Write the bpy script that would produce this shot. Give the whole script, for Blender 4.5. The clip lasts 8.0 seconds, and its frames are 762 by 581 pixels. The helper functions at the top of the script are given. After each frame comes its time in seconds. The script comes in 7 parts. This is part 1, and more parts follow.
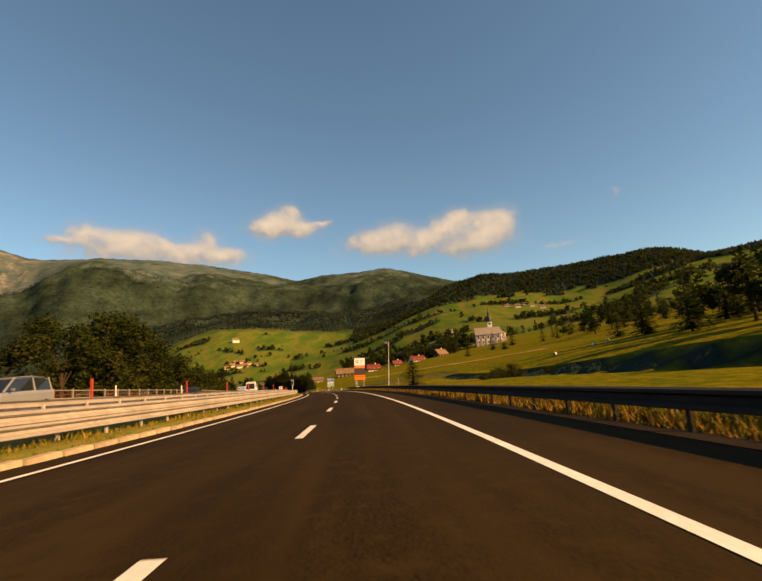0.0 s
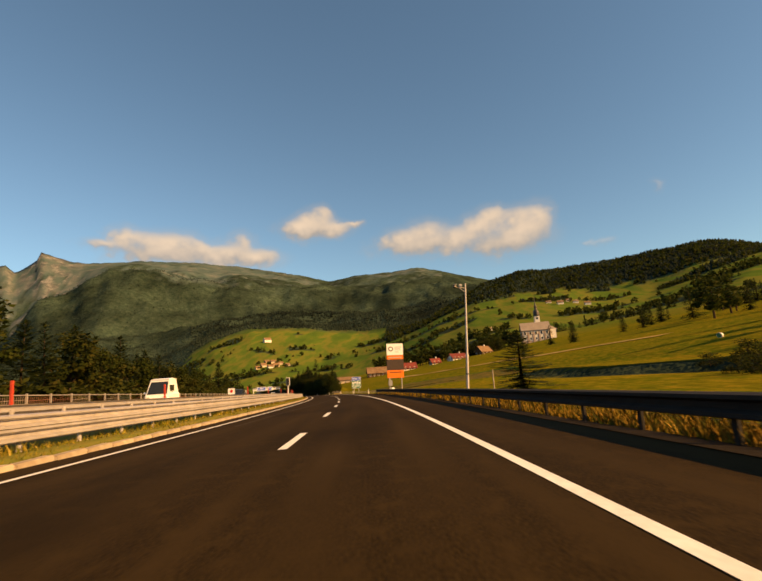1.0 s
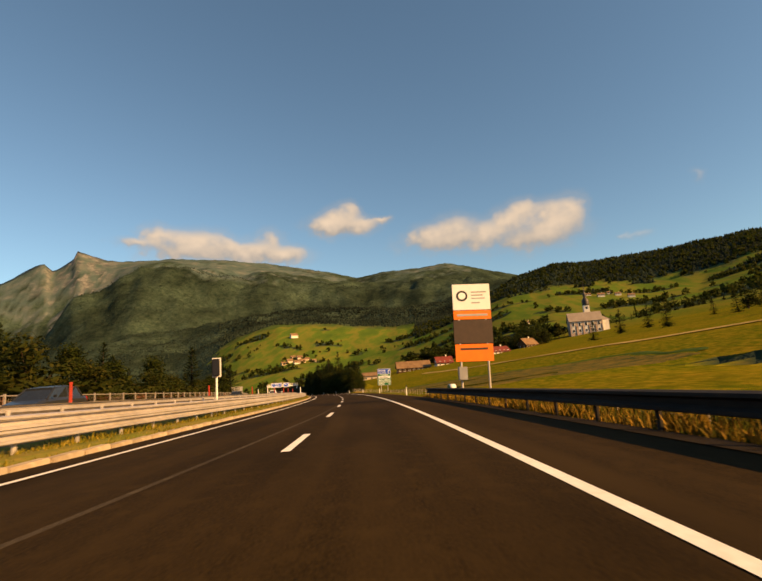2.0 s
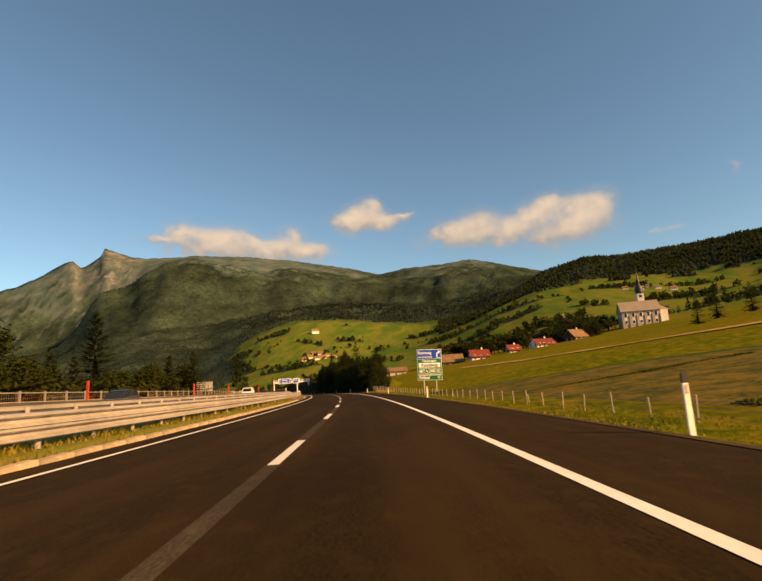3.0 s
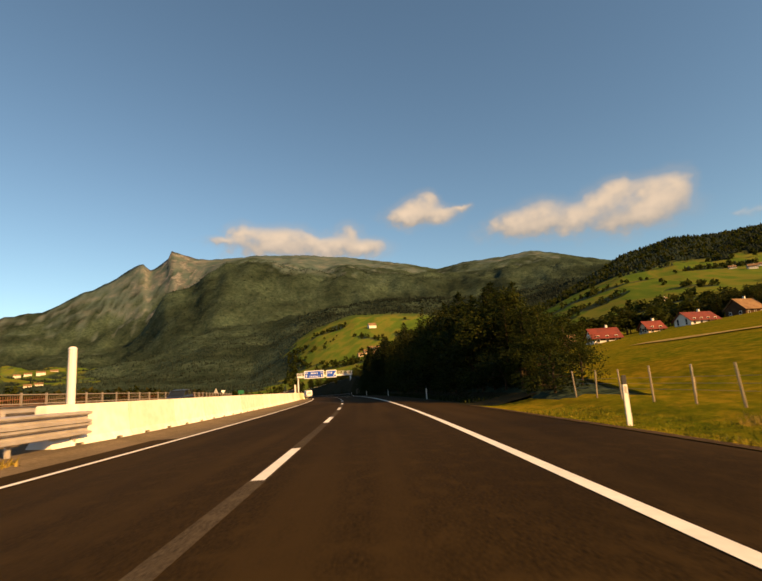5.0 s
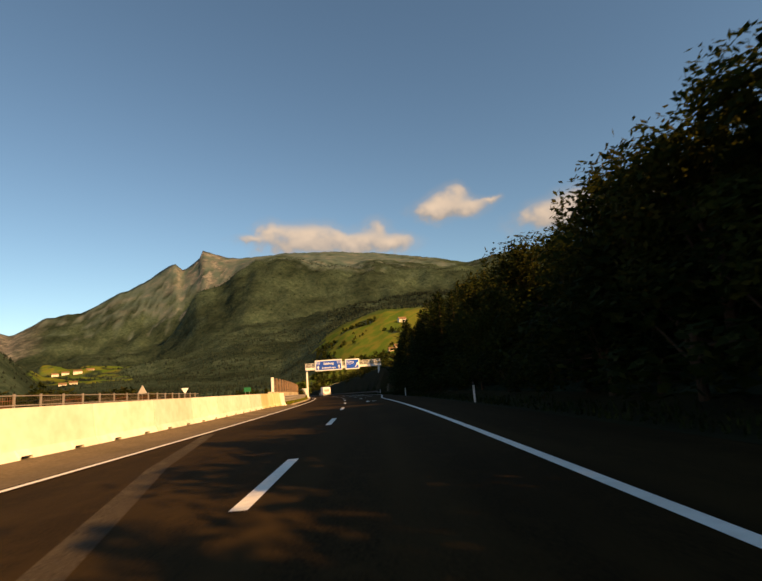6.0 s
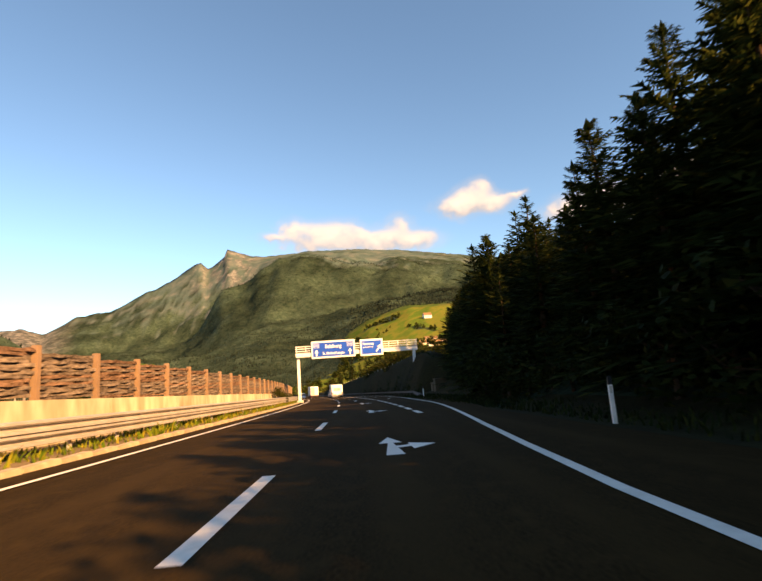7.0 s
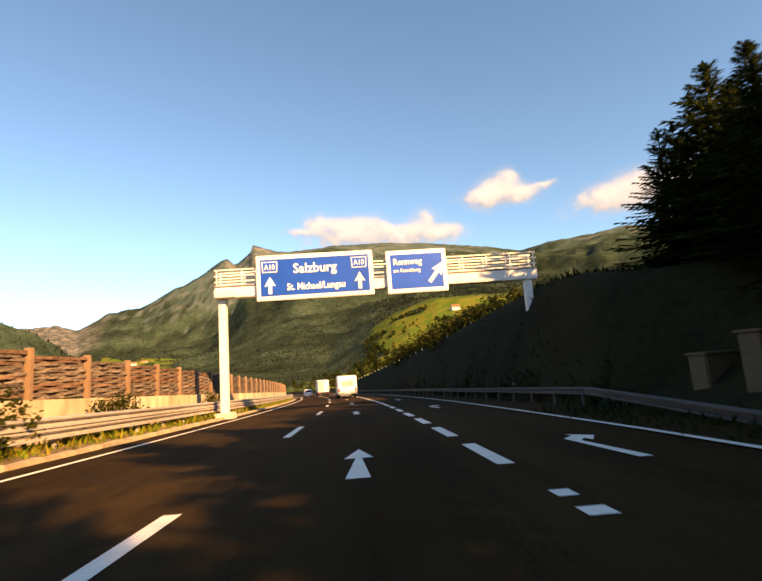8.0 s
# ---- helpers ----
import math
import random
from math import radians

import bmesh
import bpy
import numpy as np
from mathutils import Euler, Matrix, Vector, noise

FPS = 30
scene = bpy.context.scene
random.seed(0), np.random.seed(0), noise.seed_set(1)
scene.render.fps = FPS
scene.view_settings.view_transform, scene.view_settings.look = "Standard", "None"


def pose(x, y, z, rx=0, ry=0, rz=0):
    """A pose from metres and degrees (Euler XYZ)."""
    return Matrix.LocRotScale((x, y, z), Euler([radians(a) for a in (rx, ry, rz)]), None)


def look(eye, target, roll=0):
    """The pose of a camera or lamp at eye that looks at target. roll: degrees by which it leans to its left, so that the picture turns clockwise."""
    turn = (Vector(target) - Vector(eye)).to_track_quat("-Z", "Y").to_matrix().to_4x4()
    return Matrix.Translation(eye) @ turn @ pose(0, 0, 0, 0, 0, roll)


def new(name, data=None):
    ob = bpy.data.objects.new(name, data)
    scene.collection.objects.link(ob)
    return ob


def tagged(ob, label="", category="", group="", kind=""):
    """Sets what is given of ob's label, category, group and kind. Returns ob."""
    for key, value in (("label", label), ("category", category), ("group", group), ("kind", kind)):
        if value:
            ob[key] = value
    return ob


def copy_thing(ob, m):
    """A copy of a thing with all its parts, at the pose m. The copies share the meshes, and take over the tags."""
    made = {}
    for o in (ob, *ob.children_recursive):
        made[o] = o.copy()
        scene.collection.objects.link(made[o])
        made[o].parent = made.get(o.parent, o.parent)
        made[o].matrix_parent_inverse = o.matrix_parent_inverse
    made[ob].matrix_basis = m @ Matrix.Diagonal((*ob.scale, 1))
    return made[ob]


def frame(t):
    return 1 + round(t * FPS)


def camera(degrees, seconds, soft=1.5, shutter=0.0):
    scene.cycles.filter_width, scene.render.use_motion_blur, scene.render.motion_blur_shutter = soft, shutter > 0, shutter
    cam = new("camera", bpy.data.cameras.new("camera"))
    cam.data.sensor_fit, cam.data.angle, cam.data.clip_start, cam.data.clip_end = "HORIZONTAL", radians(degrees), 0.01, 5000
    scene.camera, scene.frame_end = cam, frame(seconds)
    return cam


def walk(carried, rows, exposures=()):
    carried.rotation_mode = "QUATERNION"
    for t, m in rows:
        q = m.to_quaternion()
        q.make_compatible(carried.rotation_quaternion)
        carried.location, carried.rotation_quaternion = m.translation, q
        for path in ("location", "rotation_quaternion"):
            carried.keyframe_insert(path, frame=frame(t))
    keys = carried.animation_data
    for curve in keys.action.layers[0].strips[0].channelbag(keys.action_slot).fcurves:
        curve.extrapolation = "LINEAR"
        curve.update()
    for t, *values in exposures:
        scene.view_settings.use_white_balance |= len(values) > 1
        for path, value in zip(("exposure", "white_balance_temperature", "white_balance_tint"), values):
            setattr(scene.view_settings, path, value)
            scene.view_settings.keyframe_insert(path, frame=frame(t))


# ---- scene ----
from collections import defaultdict

cam = camera(76.2, 8.0, soft=1.7, shutter=0.04)
# seconds, place, turn
ROWS = (
    (0.0, 1.202, 7.919, 0.688, 99.390, 4.244, -0.671),
    (0.5, 0.736, 25.962, 0.260, 99.625, 4.339, 0.986),
    (1.0, -0.322, 44.975, -0.190, 99.750, 4.076, 3.213),
    (1.5, -1.944, 62.554, -0.618, 99.701, 4.079, 5.063),
    (2.0, -4.219, 81.147, -1.091, 99.620, 3.832, 6.476),
    (2.5, -6.991, 99.668, -1.586, 99.540, 3.585, 7.798),
    (3.0, -10.233, 118.109, -2.101, 99.477, 3.410, 9.047),
    (3.5, -13.548, 135.320, -2.594, 99.462, 3.541, 10.596),
    (4.0, -17.688, 153.928, -3.138, 99.721, 3.436, 12.400),
    (4.5, -22.097, 171.119, -3.651, 99.666, 3.352, 14.170),
    (5.0, -27.327, 189.100, -4.205, 99.558, 3.578, 15.965),
    (5.5, -33.107, 206.910, -4.776, 99.438, 3.860, 17.756),
    (6.0, -39.432, 224.531, -5.364, 99.318, 4.142, 19.537),
    (6.5, -46.015, 241.269, -5.945, 99.335, 3.954, 20.850),
    (7.0, -53.450, 259.040, -6.592, 99.312, 4.056, 22.335),
    (7.5, -61.037, 275.666, -7.239, 99.152, 4.090, 23.533),
    (8.0, -69.385, 293.215, -7.967, 98.926, 4.167, 25.380),
)
walk(cam, [(r[0], pose(*r[1:])) for r in ROWS],
     exposures=[(0.0, 1.0, 7400, -2), (5.3, 1.0, 7400, -2), (5.95, 0.87, 7350, -1), (6.5, 1.72, 7150, 4), (8.0, 1.77, 7150, 4)])

# ---- world and sun ----
SUN_AZ, SUN_EL = radians(112), radians(27)
world = bpy.data.worlds.new("sky")
scene.world = world
world.use_nodes = True
wn = world.node_tree
sky = wn.nodes.new("ShaderNodeTexSky")
sky.sky_type, sky.sun_disc = "NISHITA", False
sky.sun_elevation, sky.sun_rotation = SUN_EL, SUN_AZ
sky.air_density, sky.dust_density, sky.ozone_density, sky.altitude = 1.0, 0.9, 2.1, 1100
wn.links.new(sky.outputs[0], wn.nodes["Background"].inputs[0])
wn.nodes["Background"].inputs[1].default_value = 0.077
lamp = bpy.data.lights.new("sun", "SUN")
lamp.energy, lamp.angle, lamp.color = 5.5, radians(0.55), (1.0, 0.53, 0.205)
sun = new("sun", lamp)
sun_dir = Vector((math.sin(SUN_AZ) * math.cos(SUN_EL), math.cos(SUN_AZ) * math.cos(SUN_EL), math.sin(SUN_EL)))
sun.matrix_world = look(sun_dir * 400, (0, 0, 0))

# ---- materials ----
MATS = {}


def mat(name, a, b=None, scale=4.0, rough=0.8, bump=0.0, metal=0.0, detail=6.0, spread=0.25, coarse=None, emit=None, stretch=None, spec=0.5):
    """A surface of two colours mixed by noise at two scales, with relief."""
    if name in MATS:
        return MATS[name]
    m = bpy.data.materials.new(name)
    m.use_nodes = True
    t = m.node_tree
    p = t.nodes["Principled BSDF"]
    p.inputs["Roughness"].default_value = rough
    p.inputs["Metallic"].default_value = metal
    p.inputs["Specular IOR Level"].default_value = spec if rough < 0.85 else min(spec, 0.06)
    b = b or tuple(c * 0.75 for c in a)
    tc = t.nodes.new("ShaderNodeTexCoord")
    src = tc.outputs["Object"]
    if stretch:
        mp = t.nodes.new("ShaderNodeMapping")
        mp.inputs["Scale"].default_value = stretch
        t.links.new(src, mp.inputs[0])
        src = mp.outputs[0]
    n1 = t.nodes.new("ShaderNodeTexNoise")
    n1.inputs["Scale"].default_value, n1.inputs["Detail"].default_value = scale, detail
    n2 = t.nodes.new("ShaderNodeTexNoise")
    n2.inputs["Scale"].default_value, n2.inputs["Detail"].default_value = coarse or scale * 0.13, 3
    t.links.new(src, n1.inputs[0]), t.links.new(src, n2.inputs[0])
    add = t.nodes.new("ShaderNodeMath")
    add.operation = "ADD"
    t.links.new(n1.outputs[0], add.inputs[0]), t.links.new(n2.outputs[0], add.inputs[1])
    mr = t.nodes.new("ShaderNodeMapRange")
    mr.inputs[1].default_value, mr.inputs[2].default_value = 1 - spread, 1 + spread
    t.links.new(add.outputs[0], mr.inputs[0])
    mix = t.nodes.new("ShaderNodeMix")
    mix.data_type = "RGBA"
    mix.inputs[6].default_value, mix.inputs[7].default_value = (*a, 1), (*b, 1)
    t.links.new(mr.outputs[0], mix.inputs[0])
    info = t.nodes.new("ShaderNodeObjectInfo")
    hs = t.nodes.new("ShaderNodeHueSaturation")
    vr = t.nodes.new("ShaderNodeMapRange")
    vr.inputs[3].default_value, vr.inputs[4].default_value = 0.88, 1.1
    t.links.new(info.outputs["Random"], vr.inputs[0])
    t.links.new(vr.outputs[0], hs.inputs["Value"])
    t.links.new(mix.outputs[2], hs.inputs["Color"])
    t.links.new(hs.outputs[0], p.inputs["Base Color"])
    if bump:
        bp = t.nodes.new("ShaderNodeBump")
        bp.inputs["Strength"].default_value, bp.inputs["Distance"].default_value = bump, 0.02
        t.links.new(n1.outputs[0], bp.inputs["Height"])
        t.links.new(bp.outputs[0], p.inputs["Normal"])
    if emit:
        p.inputs["Emission Color"].default_value, p.inputs["Emission Strength"].default_value = (*emit[:3], 1), emit[3]
    MATS[name] = m
    return m


def asphalt_mat(name, a, b, worn):
    """Asphalt with streaks and wheel tracks along the road; UV holds metres across and along."""
    m = bpy.data.materials.new(name)
    m.use_nodes = True
    t = m.node_tree
    p = t.nodes["Principled BSDF"]
    p.inputs["Roughness"].default_value, p.inputs["Specular IOR Level"].default_value = 0.9, 0.04
    uv = t.nodes.new("ShaderNodeTexCoord").outputs["UV"]

    def streaks(scale, detail, stretch):
        mp = t.nodes.new("ShaderNodeMapping")
        mp.inputs["Scale"].default_value = stretch
        t.links.new(uv, mp.inputs[0])
        n = t.nodes.new("ShaderNodeTexNoise")
        n.inputs["Scale"].default_value, n.inputs["Detail"].default_value = scale, detail
        t.links.new(mp.outputs[0], n.inputs[0])
        return n.outputs[0]

    def mixed(fac, lo, hi, c0, c1):
        mr = t.nodes.new("ShaderNodeMapRange")
        mr.inputs[1].default_value, mr.inputs[2].default_value = lo, hi
        t.links.new(fac, mr.inputs[0])
        mx = t.nodes.new("ShaderNodeMix")
        mx.data_type = "RGBA"
        t.links.new(mr.outputs[0], mx.inputs[0])
        for i, c in ((6, c0), (7, c1)):
            if isinstance(c, tuple):
                mx.inputs[i].default_value = (*c, 1)
            else:
                t.links.new(c, mx.inputs[i])
        return mx.outputs[2]

    grain = streaks(34, 8, (1, 1, 1))
    c = mixed(grain, 0.36, 0.64, tuple(k * 0.7 for k in b), tuple(k * 1.25 for k in a))
    c = mixed(streaks(70, 3, (1, 1, 1)), 0.63, 0.72, c, tuple(k * 2.6 for k in a))
    c = mixed(streaks(5, 7, (1, 0.6, 1)), 0.5, 0.72, c, tuple(k * 1.35 for k in a))
    c = mixed(streaks(1.7, 4, (1, 0.035, 1)), 0.42, 0.68, c, worn)
    c = mixed(streaks(0.35, 4, (1, 0.4, 1)), 0.5, 0.8, c, tuple(k * 0.8 for k in b))
    t.links.new(c, p.inputs["Base Color"])
    bp = t.nodes.new("ShaderNodeBump")
    bp.inputs["Strength"].default_value, bp.inputs["Distance"].default_value = 0.15, 0.006
    t.links.new(grain, bp.inputs["Height"])
    t.links.new(bp.outputs[0], p.inputs["Normal"])
    return m


asphalt = asphalt_mat("asphalt", (0.0262, 0.0166, 0.0056), (0.0146, 0.0093, 0.0031), (0.0343, 0.0217, 0.0075))
asphalt_worn = asphalt_mat("worn asphalt", (0.066, 0.054, 0.036), (0.034, 0.027, 0.018), (0.046, 0.036, 0.025))
paint_line = mat("road paint", (0.80, 0.78, 0.72), (0.62, 0.6, 0.54), scale=14, coarse=2.0, rough=0.6, bump=0.2, spread=0.35)
concrete = mat("concrete", (0.62, 0.6, 0.55), (0.5, 0.47, 0.41), scale=5, coarse=0.6, rough=0.85, bump=0.15)
kerb_stone = mat("kerb concrete", (0.42, 0.36, 0.27), (0.30, 0.24, 0.17), scale=6, coarse=0.8, rough=0.9, bump=0.3)
gravel = mat("gravel verge", (0.16, 0.125, 0.085), (0.10, 0.08, 0.05), scale=16, coarse=0.7, rough=0.95, bump=0.6)
# near black: stands for the guard rail's shadow along the asphalt edge
rail_shadow_tone = mat("rail shadow strip", (0.02, 0.015, 0.01), (0.012, 0.009, 0.006), scale=16, coarse=0.7, rough=0.95, bump=0.6)
soil = mat("brown soil", (0.075, 0.05, 0.025), (0.04, 0.027, 0.014), scale=9, coarse=1.1, rough=0.95, bump=0.8)
steel = mat("galvanised steel", (0.52, 0.49, 0.47), (0.38, 0.35, 0.33), scale=3, coarse=0.4, rough=0.55, metal=0.35)
# rail steel with the shade beside the exit put into its colour
shade_steel = mat("steel darkened for shade", (0.075, 0.07, 0.066), (0.05, 0.046, 0.043), scale=3, coarse=0.4, rough=0.7)
# near-black copy of the steel: the rail's unlit side put into colour
unlit_steel = mat("steel darkened for its unlit side", (0.032, 0.028, 0.024), (0.02, 0.018, 0.016), scale=3, coarse=0.4, rough=0.8, spec=0.15)
dry_grass = mat("dry grass", (0.26, 0.19, 0.055), (0.14, 0.14, 0.03), scale=7, coarse=0.5, rough=0.95, bump=0.8)
verge_grass = mat("verge grass", (0.13, 0.15, 0.025), (0.20, 0.16, 0.04), scale=6, coarse=0.35, rough=0.95, bump=0.8)
# near black: the shade below wood and bank is put into this colour
shade_floor = mat("forest floor darkened for shade", (0.024, 0.023, 0.008), (0.013, 0.012, 0.006), scale=5, coarse=0.4, rough=0.95, bump=0.8)
white_metal = mat("white painted metal", (0.78, 0.77, 0.75), (0.70, 0.69, 0.66), scale=4, rough=0.45)
bark = mat("bark", (0.06, 0.042, 0.027), (0.035, 0.025, 0.017), scale=9, rough=0.95, bump=0.7)

# ---- the road's line ----
KNOTS = (-30, 40, 110, 180, 250, 320, 390, 460)
CURVE = (0.001935, 0.001633, 0.001309, 0.001659, 0.001625, 0.00164, 0.001639, 0.001639)
GRADE = (-0.02396, -0.02372, -0.02783, -0.02939, -0.03285, -0.04009, -0.03914, -0.03864)
BANK = (-0.01265, -0.00927, 0.00296, 0.00494, -0.00264, -0.00538, -0.0051, -0.00502)
STEP = 2.5
SG = np.arange(-80, 640, STEP)


def summed(v):
    a = np.concatenate([[0], np.cumsum((v[1:] + v[:-1]) / 2 * STEP)])
    return a - a[np.argmin(abs(SG))]


HEAD = summed(np.interp(SG, KNOTS, CURVE))
ROAD_X, ROAD_Y = summed(-np.sin(HEAD)), summed(np.cos(HEAD))
GR = np.interp(SG, KNOTS, GRADE)
ROAD_Z = summed(GR)
BK = np.interp(SG, KNOTS, BANK)


def axes(s):
    """Origin and right, ahead, up of the road at s metres along the lane line."""
    th, b, g = (float(np.interp(s, SG, a)) for a in (HEAD, BK, GR))
    t = Vector((-math.sin(th), math.cos(th), g)).normalized()
    r = Vector((math.cos(th) * math.cos(b), math.sin(th) * math.cos(b), math.sin(b)))
    r = (r - t * r.dot(t)).normalized()
    o = Vector([float(np.interp(s, SG, a)) for a in (ROAD_X, ROAD_Y, ROAD_Z)])
    return o, r, t, r.cross(t)


def at(s, u=0.0, v=0.0):
    o, r, t, up = axes(s)
    return o + r * u + up * v


def stand(s, u=0.0, v=0.0, turn=0.0):
    """A pose on the road: x right, y ahead, z straight up."""
    p = at(s, u, v)
    return pose(p.x, p.y, p.z, 0, 0, math.degrees(float(np.interp(s, SG, HEAD))) + turn)


def mesh_of(name, bm, material, smooth=False):
    me = bpy.data.meshes.new(name)
    bm.to_mesh(me)
    bm.free()
    for m in material if isinstance(material, (list, tuple)) else [material]:
        me.materials.append(m)
    if smooth:
        me.polygons.foreach_set("use_smooth", [True] * len(me.polygons))
    return me


def part(name, bm, material, parent=None, label="", smooth=False):
    me = bm if isinstance(bm, bpy.types.Mesh) else mesh_of(name, bm, material, smooth)
    ob = new(name, me)
    if parent:
        ob.parent = parent
    if label:
        ob["label"] = label
    return ob


def grid_bm(points):
    """A sheet through rows of points."""
    bm = bmesh.new()
    vs = [[bm.verts.new(p) for p in row] for row in points]
    for a, b in zip(vs, vs[1:]):
        for i in range(len(a) - 1):
            bm.faces.new((a[i], a[i + 1], b[i + 1], b[i]))
    return bm


def span(s0, s1, step):
    n = max(1, int(round((s1 - s0) / step)))
    return [s0 + (s1 - s0) * i / n for i in range(n + 1)]


def strip(profile, s0, s1, step=4.0, closed=False):
    """A profile of (u, v) swept along the road; the ends are capped where it is closed."""
    bm = bmesh.new()
    rows = []
    for s in span(s0, s1, step):
        o, r, t, up = axes(s)
        rows.append([bm.verts.new(o + r * u + up * v) for u, v in profile])
    n = len(profile)
    uv = bm.loops.layers.uv.new("UVMap")
    ss = span(s0, s1, step)
    for k, (a, b) in enumerate(zip(rows, rows[1:])):
        for i in range(n if closed else n - 1):
            j = (i + 1) % n
            f = bm.faces.new((a[i], a[j], b[j], b[i]))
            for lp, (q, sk) in zip(f.loops, ((i, k), (j, k), (j, k + 1), (i, k + 1))):
                lp[uv].uv = (profile[q][0], ss[sk])
    if closed:
        bm.faces.new(rows[0][::-1]), bm.faces.new(rows[-1])
        bmesh.ops.recalc_face_normals(bm, faces=bm.faces)
    return bm


# ---- the land ----
CX, CY, CZ = -13.5, 135.3, -2.6
SKYLINE = dict(a=(-180, -90, -70, -59.4, -57.5, -55.7, -53.2, -51.4, -50.2, -48.5, -47.2, -46, -44.5, -43.3, -42.3, -41.6, -40.8, -39.7, -39.0, -38.75, -38.1, -37.2, -36.4, -35.2, -33.5, -29.6, -23.3, -19.3, -14.7, -11.2, -9.5, -8.6, -6.9, -5.4, -0.8, 2.1, 2.9, 5.9, 10.5, 20, 60, 180),
               e=(5, 6, 6, 5.75, 6.0, 5.4, 7.05, 7.45, 7.6, 8.6, 9.5, 9.95, 10.8, 11.7, 12.4, 12.85, 12.05, 12.8, 13.45, 14.2, 14.05, 13.7, 13.5, 13.4, 13.55, 13.95, 13.8, 13.5, 12.75, 12.1, 11.6, 11.35, 11.65, 11.95, 12.1, 12.4, 12.2, 11.4, 10.1, 9, 8, 5))
LAYERS = [  # radius, then angles round the centre and elevations in degrees
    (450, (-180, -90, -40, -15, -5, 0, 6, 10, 14, 18, 24, 30, 40, 60, 100, 180), (-2, -2, -2, -1.8, -1.0, 0.4, 1.6, 2.3, 3.0, 3.5, 4.0, 4.6, 5.6, 7, 7, -2)),
    (700, (-180, -60, -30, -20, -10, -5, 0, 5, 10, 15, 20, 25, 30, 40, 70, 110, 180), (-1, -1.4, -1.3, -0.6, -0.3, 0.6, 1.9, 3.6, 4.9, 5.6, 5.6, 5.5, 5.9, 7.5, 8, 7, -1)),
    (1000, (-180, -60, -30, -26, -22, -17, -10, -5, 0, 5, 10, 15, 20, 25, 30, 40, 70, 110, 180), (0, -0.8, -0.6, 0, 1.2, 2, 1.8, 2.6, 4.0, 6.1, 7.4, 7.8, 7.6, 6.9, 7.0, 9, 9, 8, 0)),
    (1400, (-180, -75, -63, -58.5, -56.5, -54.9, -53.3, -52, -30, -27.5, -25.2, -23, -18.5, -14, -9, -5, -3, 3, 7, 10.5, 15, 19, 22, 26, 29, 31.5, 34, 37, 39.5, 45, 70, 110, 180), (1, 7.5, 7.0, 5.9, 5.0, 4.0, 2.0, 0.3, 0.4, 1.8, 3.3, 4.6, 5.9, 5.8, 5.4, 5.0, 5.1, 6.3, 8.2, 10.0, 11.0, 10.6, 10.7, 10.8, 10.9, 11.0, 11.3, 10.6, 9.6, 10, 10, 9, 1)),
    (2200, (-180, -60, -48, -43, -40, -36, -34, -28, -25, -21, -18, -12, -6, 0, 6, 10, 14, 60, 180), (2, 1, 2.0, 2.0, 2.6, 4.4, 5.2, 5.6, 6.4, 7.7, 8.2, 8.3, 7.6, 7.6, 8, 8.8, 9, 8, 2)),
    (2450, (-180, -60, -48, -43, -40, -36, -34, -28, -23, -18, -12, -6, 0, 6, 10, 14, 60, 180), (2, 1, 2.0, 2.0, 2.6, 4.6, 5.8, 6.7, 6.2, 6.2, 6.2, 5.8, 6.5, 8, 8.8, 9, 8, 2)),
    (3100, (-180, -60, -47, -44, -42.6, -41.4, -40.4, -39.2, -37.2, -34.8, -33, -28, -20, -14, -8, 0, 6, 10, 14, 60, 180), (3, 2, 2.6, 3.2, 4.0, 5.4, 7.0, 9.2, 10.6, 12.1, 12.7, 12.4, 11.7, 10.8, 9.9, 10.2, 9.8, 9.2, 8.5, 8, 3)),
    (3600, (-180, -60, -47, -44, -41.4, -39.2, -37.2, -34.8, -33, -28, -20, -14, -8, 0, 6, 10, 14, 60, 180), (3, 2.6, 3.6, 4.2, 5.6, 7.6, 9.0, 11.2, 12.6, 12.8, 12.3, 11.4, 10.3, 10.8, 10.4, 9.5, 8.7, 8, 3)),
    (4450, SKYLINE["a"], SKYLINE["e"]),
    (4900, (-180, 180), (-1, -1)),
]


# height of the bank's crest along the road
CREST = ((200, 240, 290, 304, 313, 318, 320, 323, 327, 333, 340, 357, 370, 390, 470), (0.0, 2.5, 4.6, 3.6, 3.1, 3.6, 4.15, 4.6, 4.7, 4.65, 4.5, 4.1, 3.9, 3.4, 0.0))


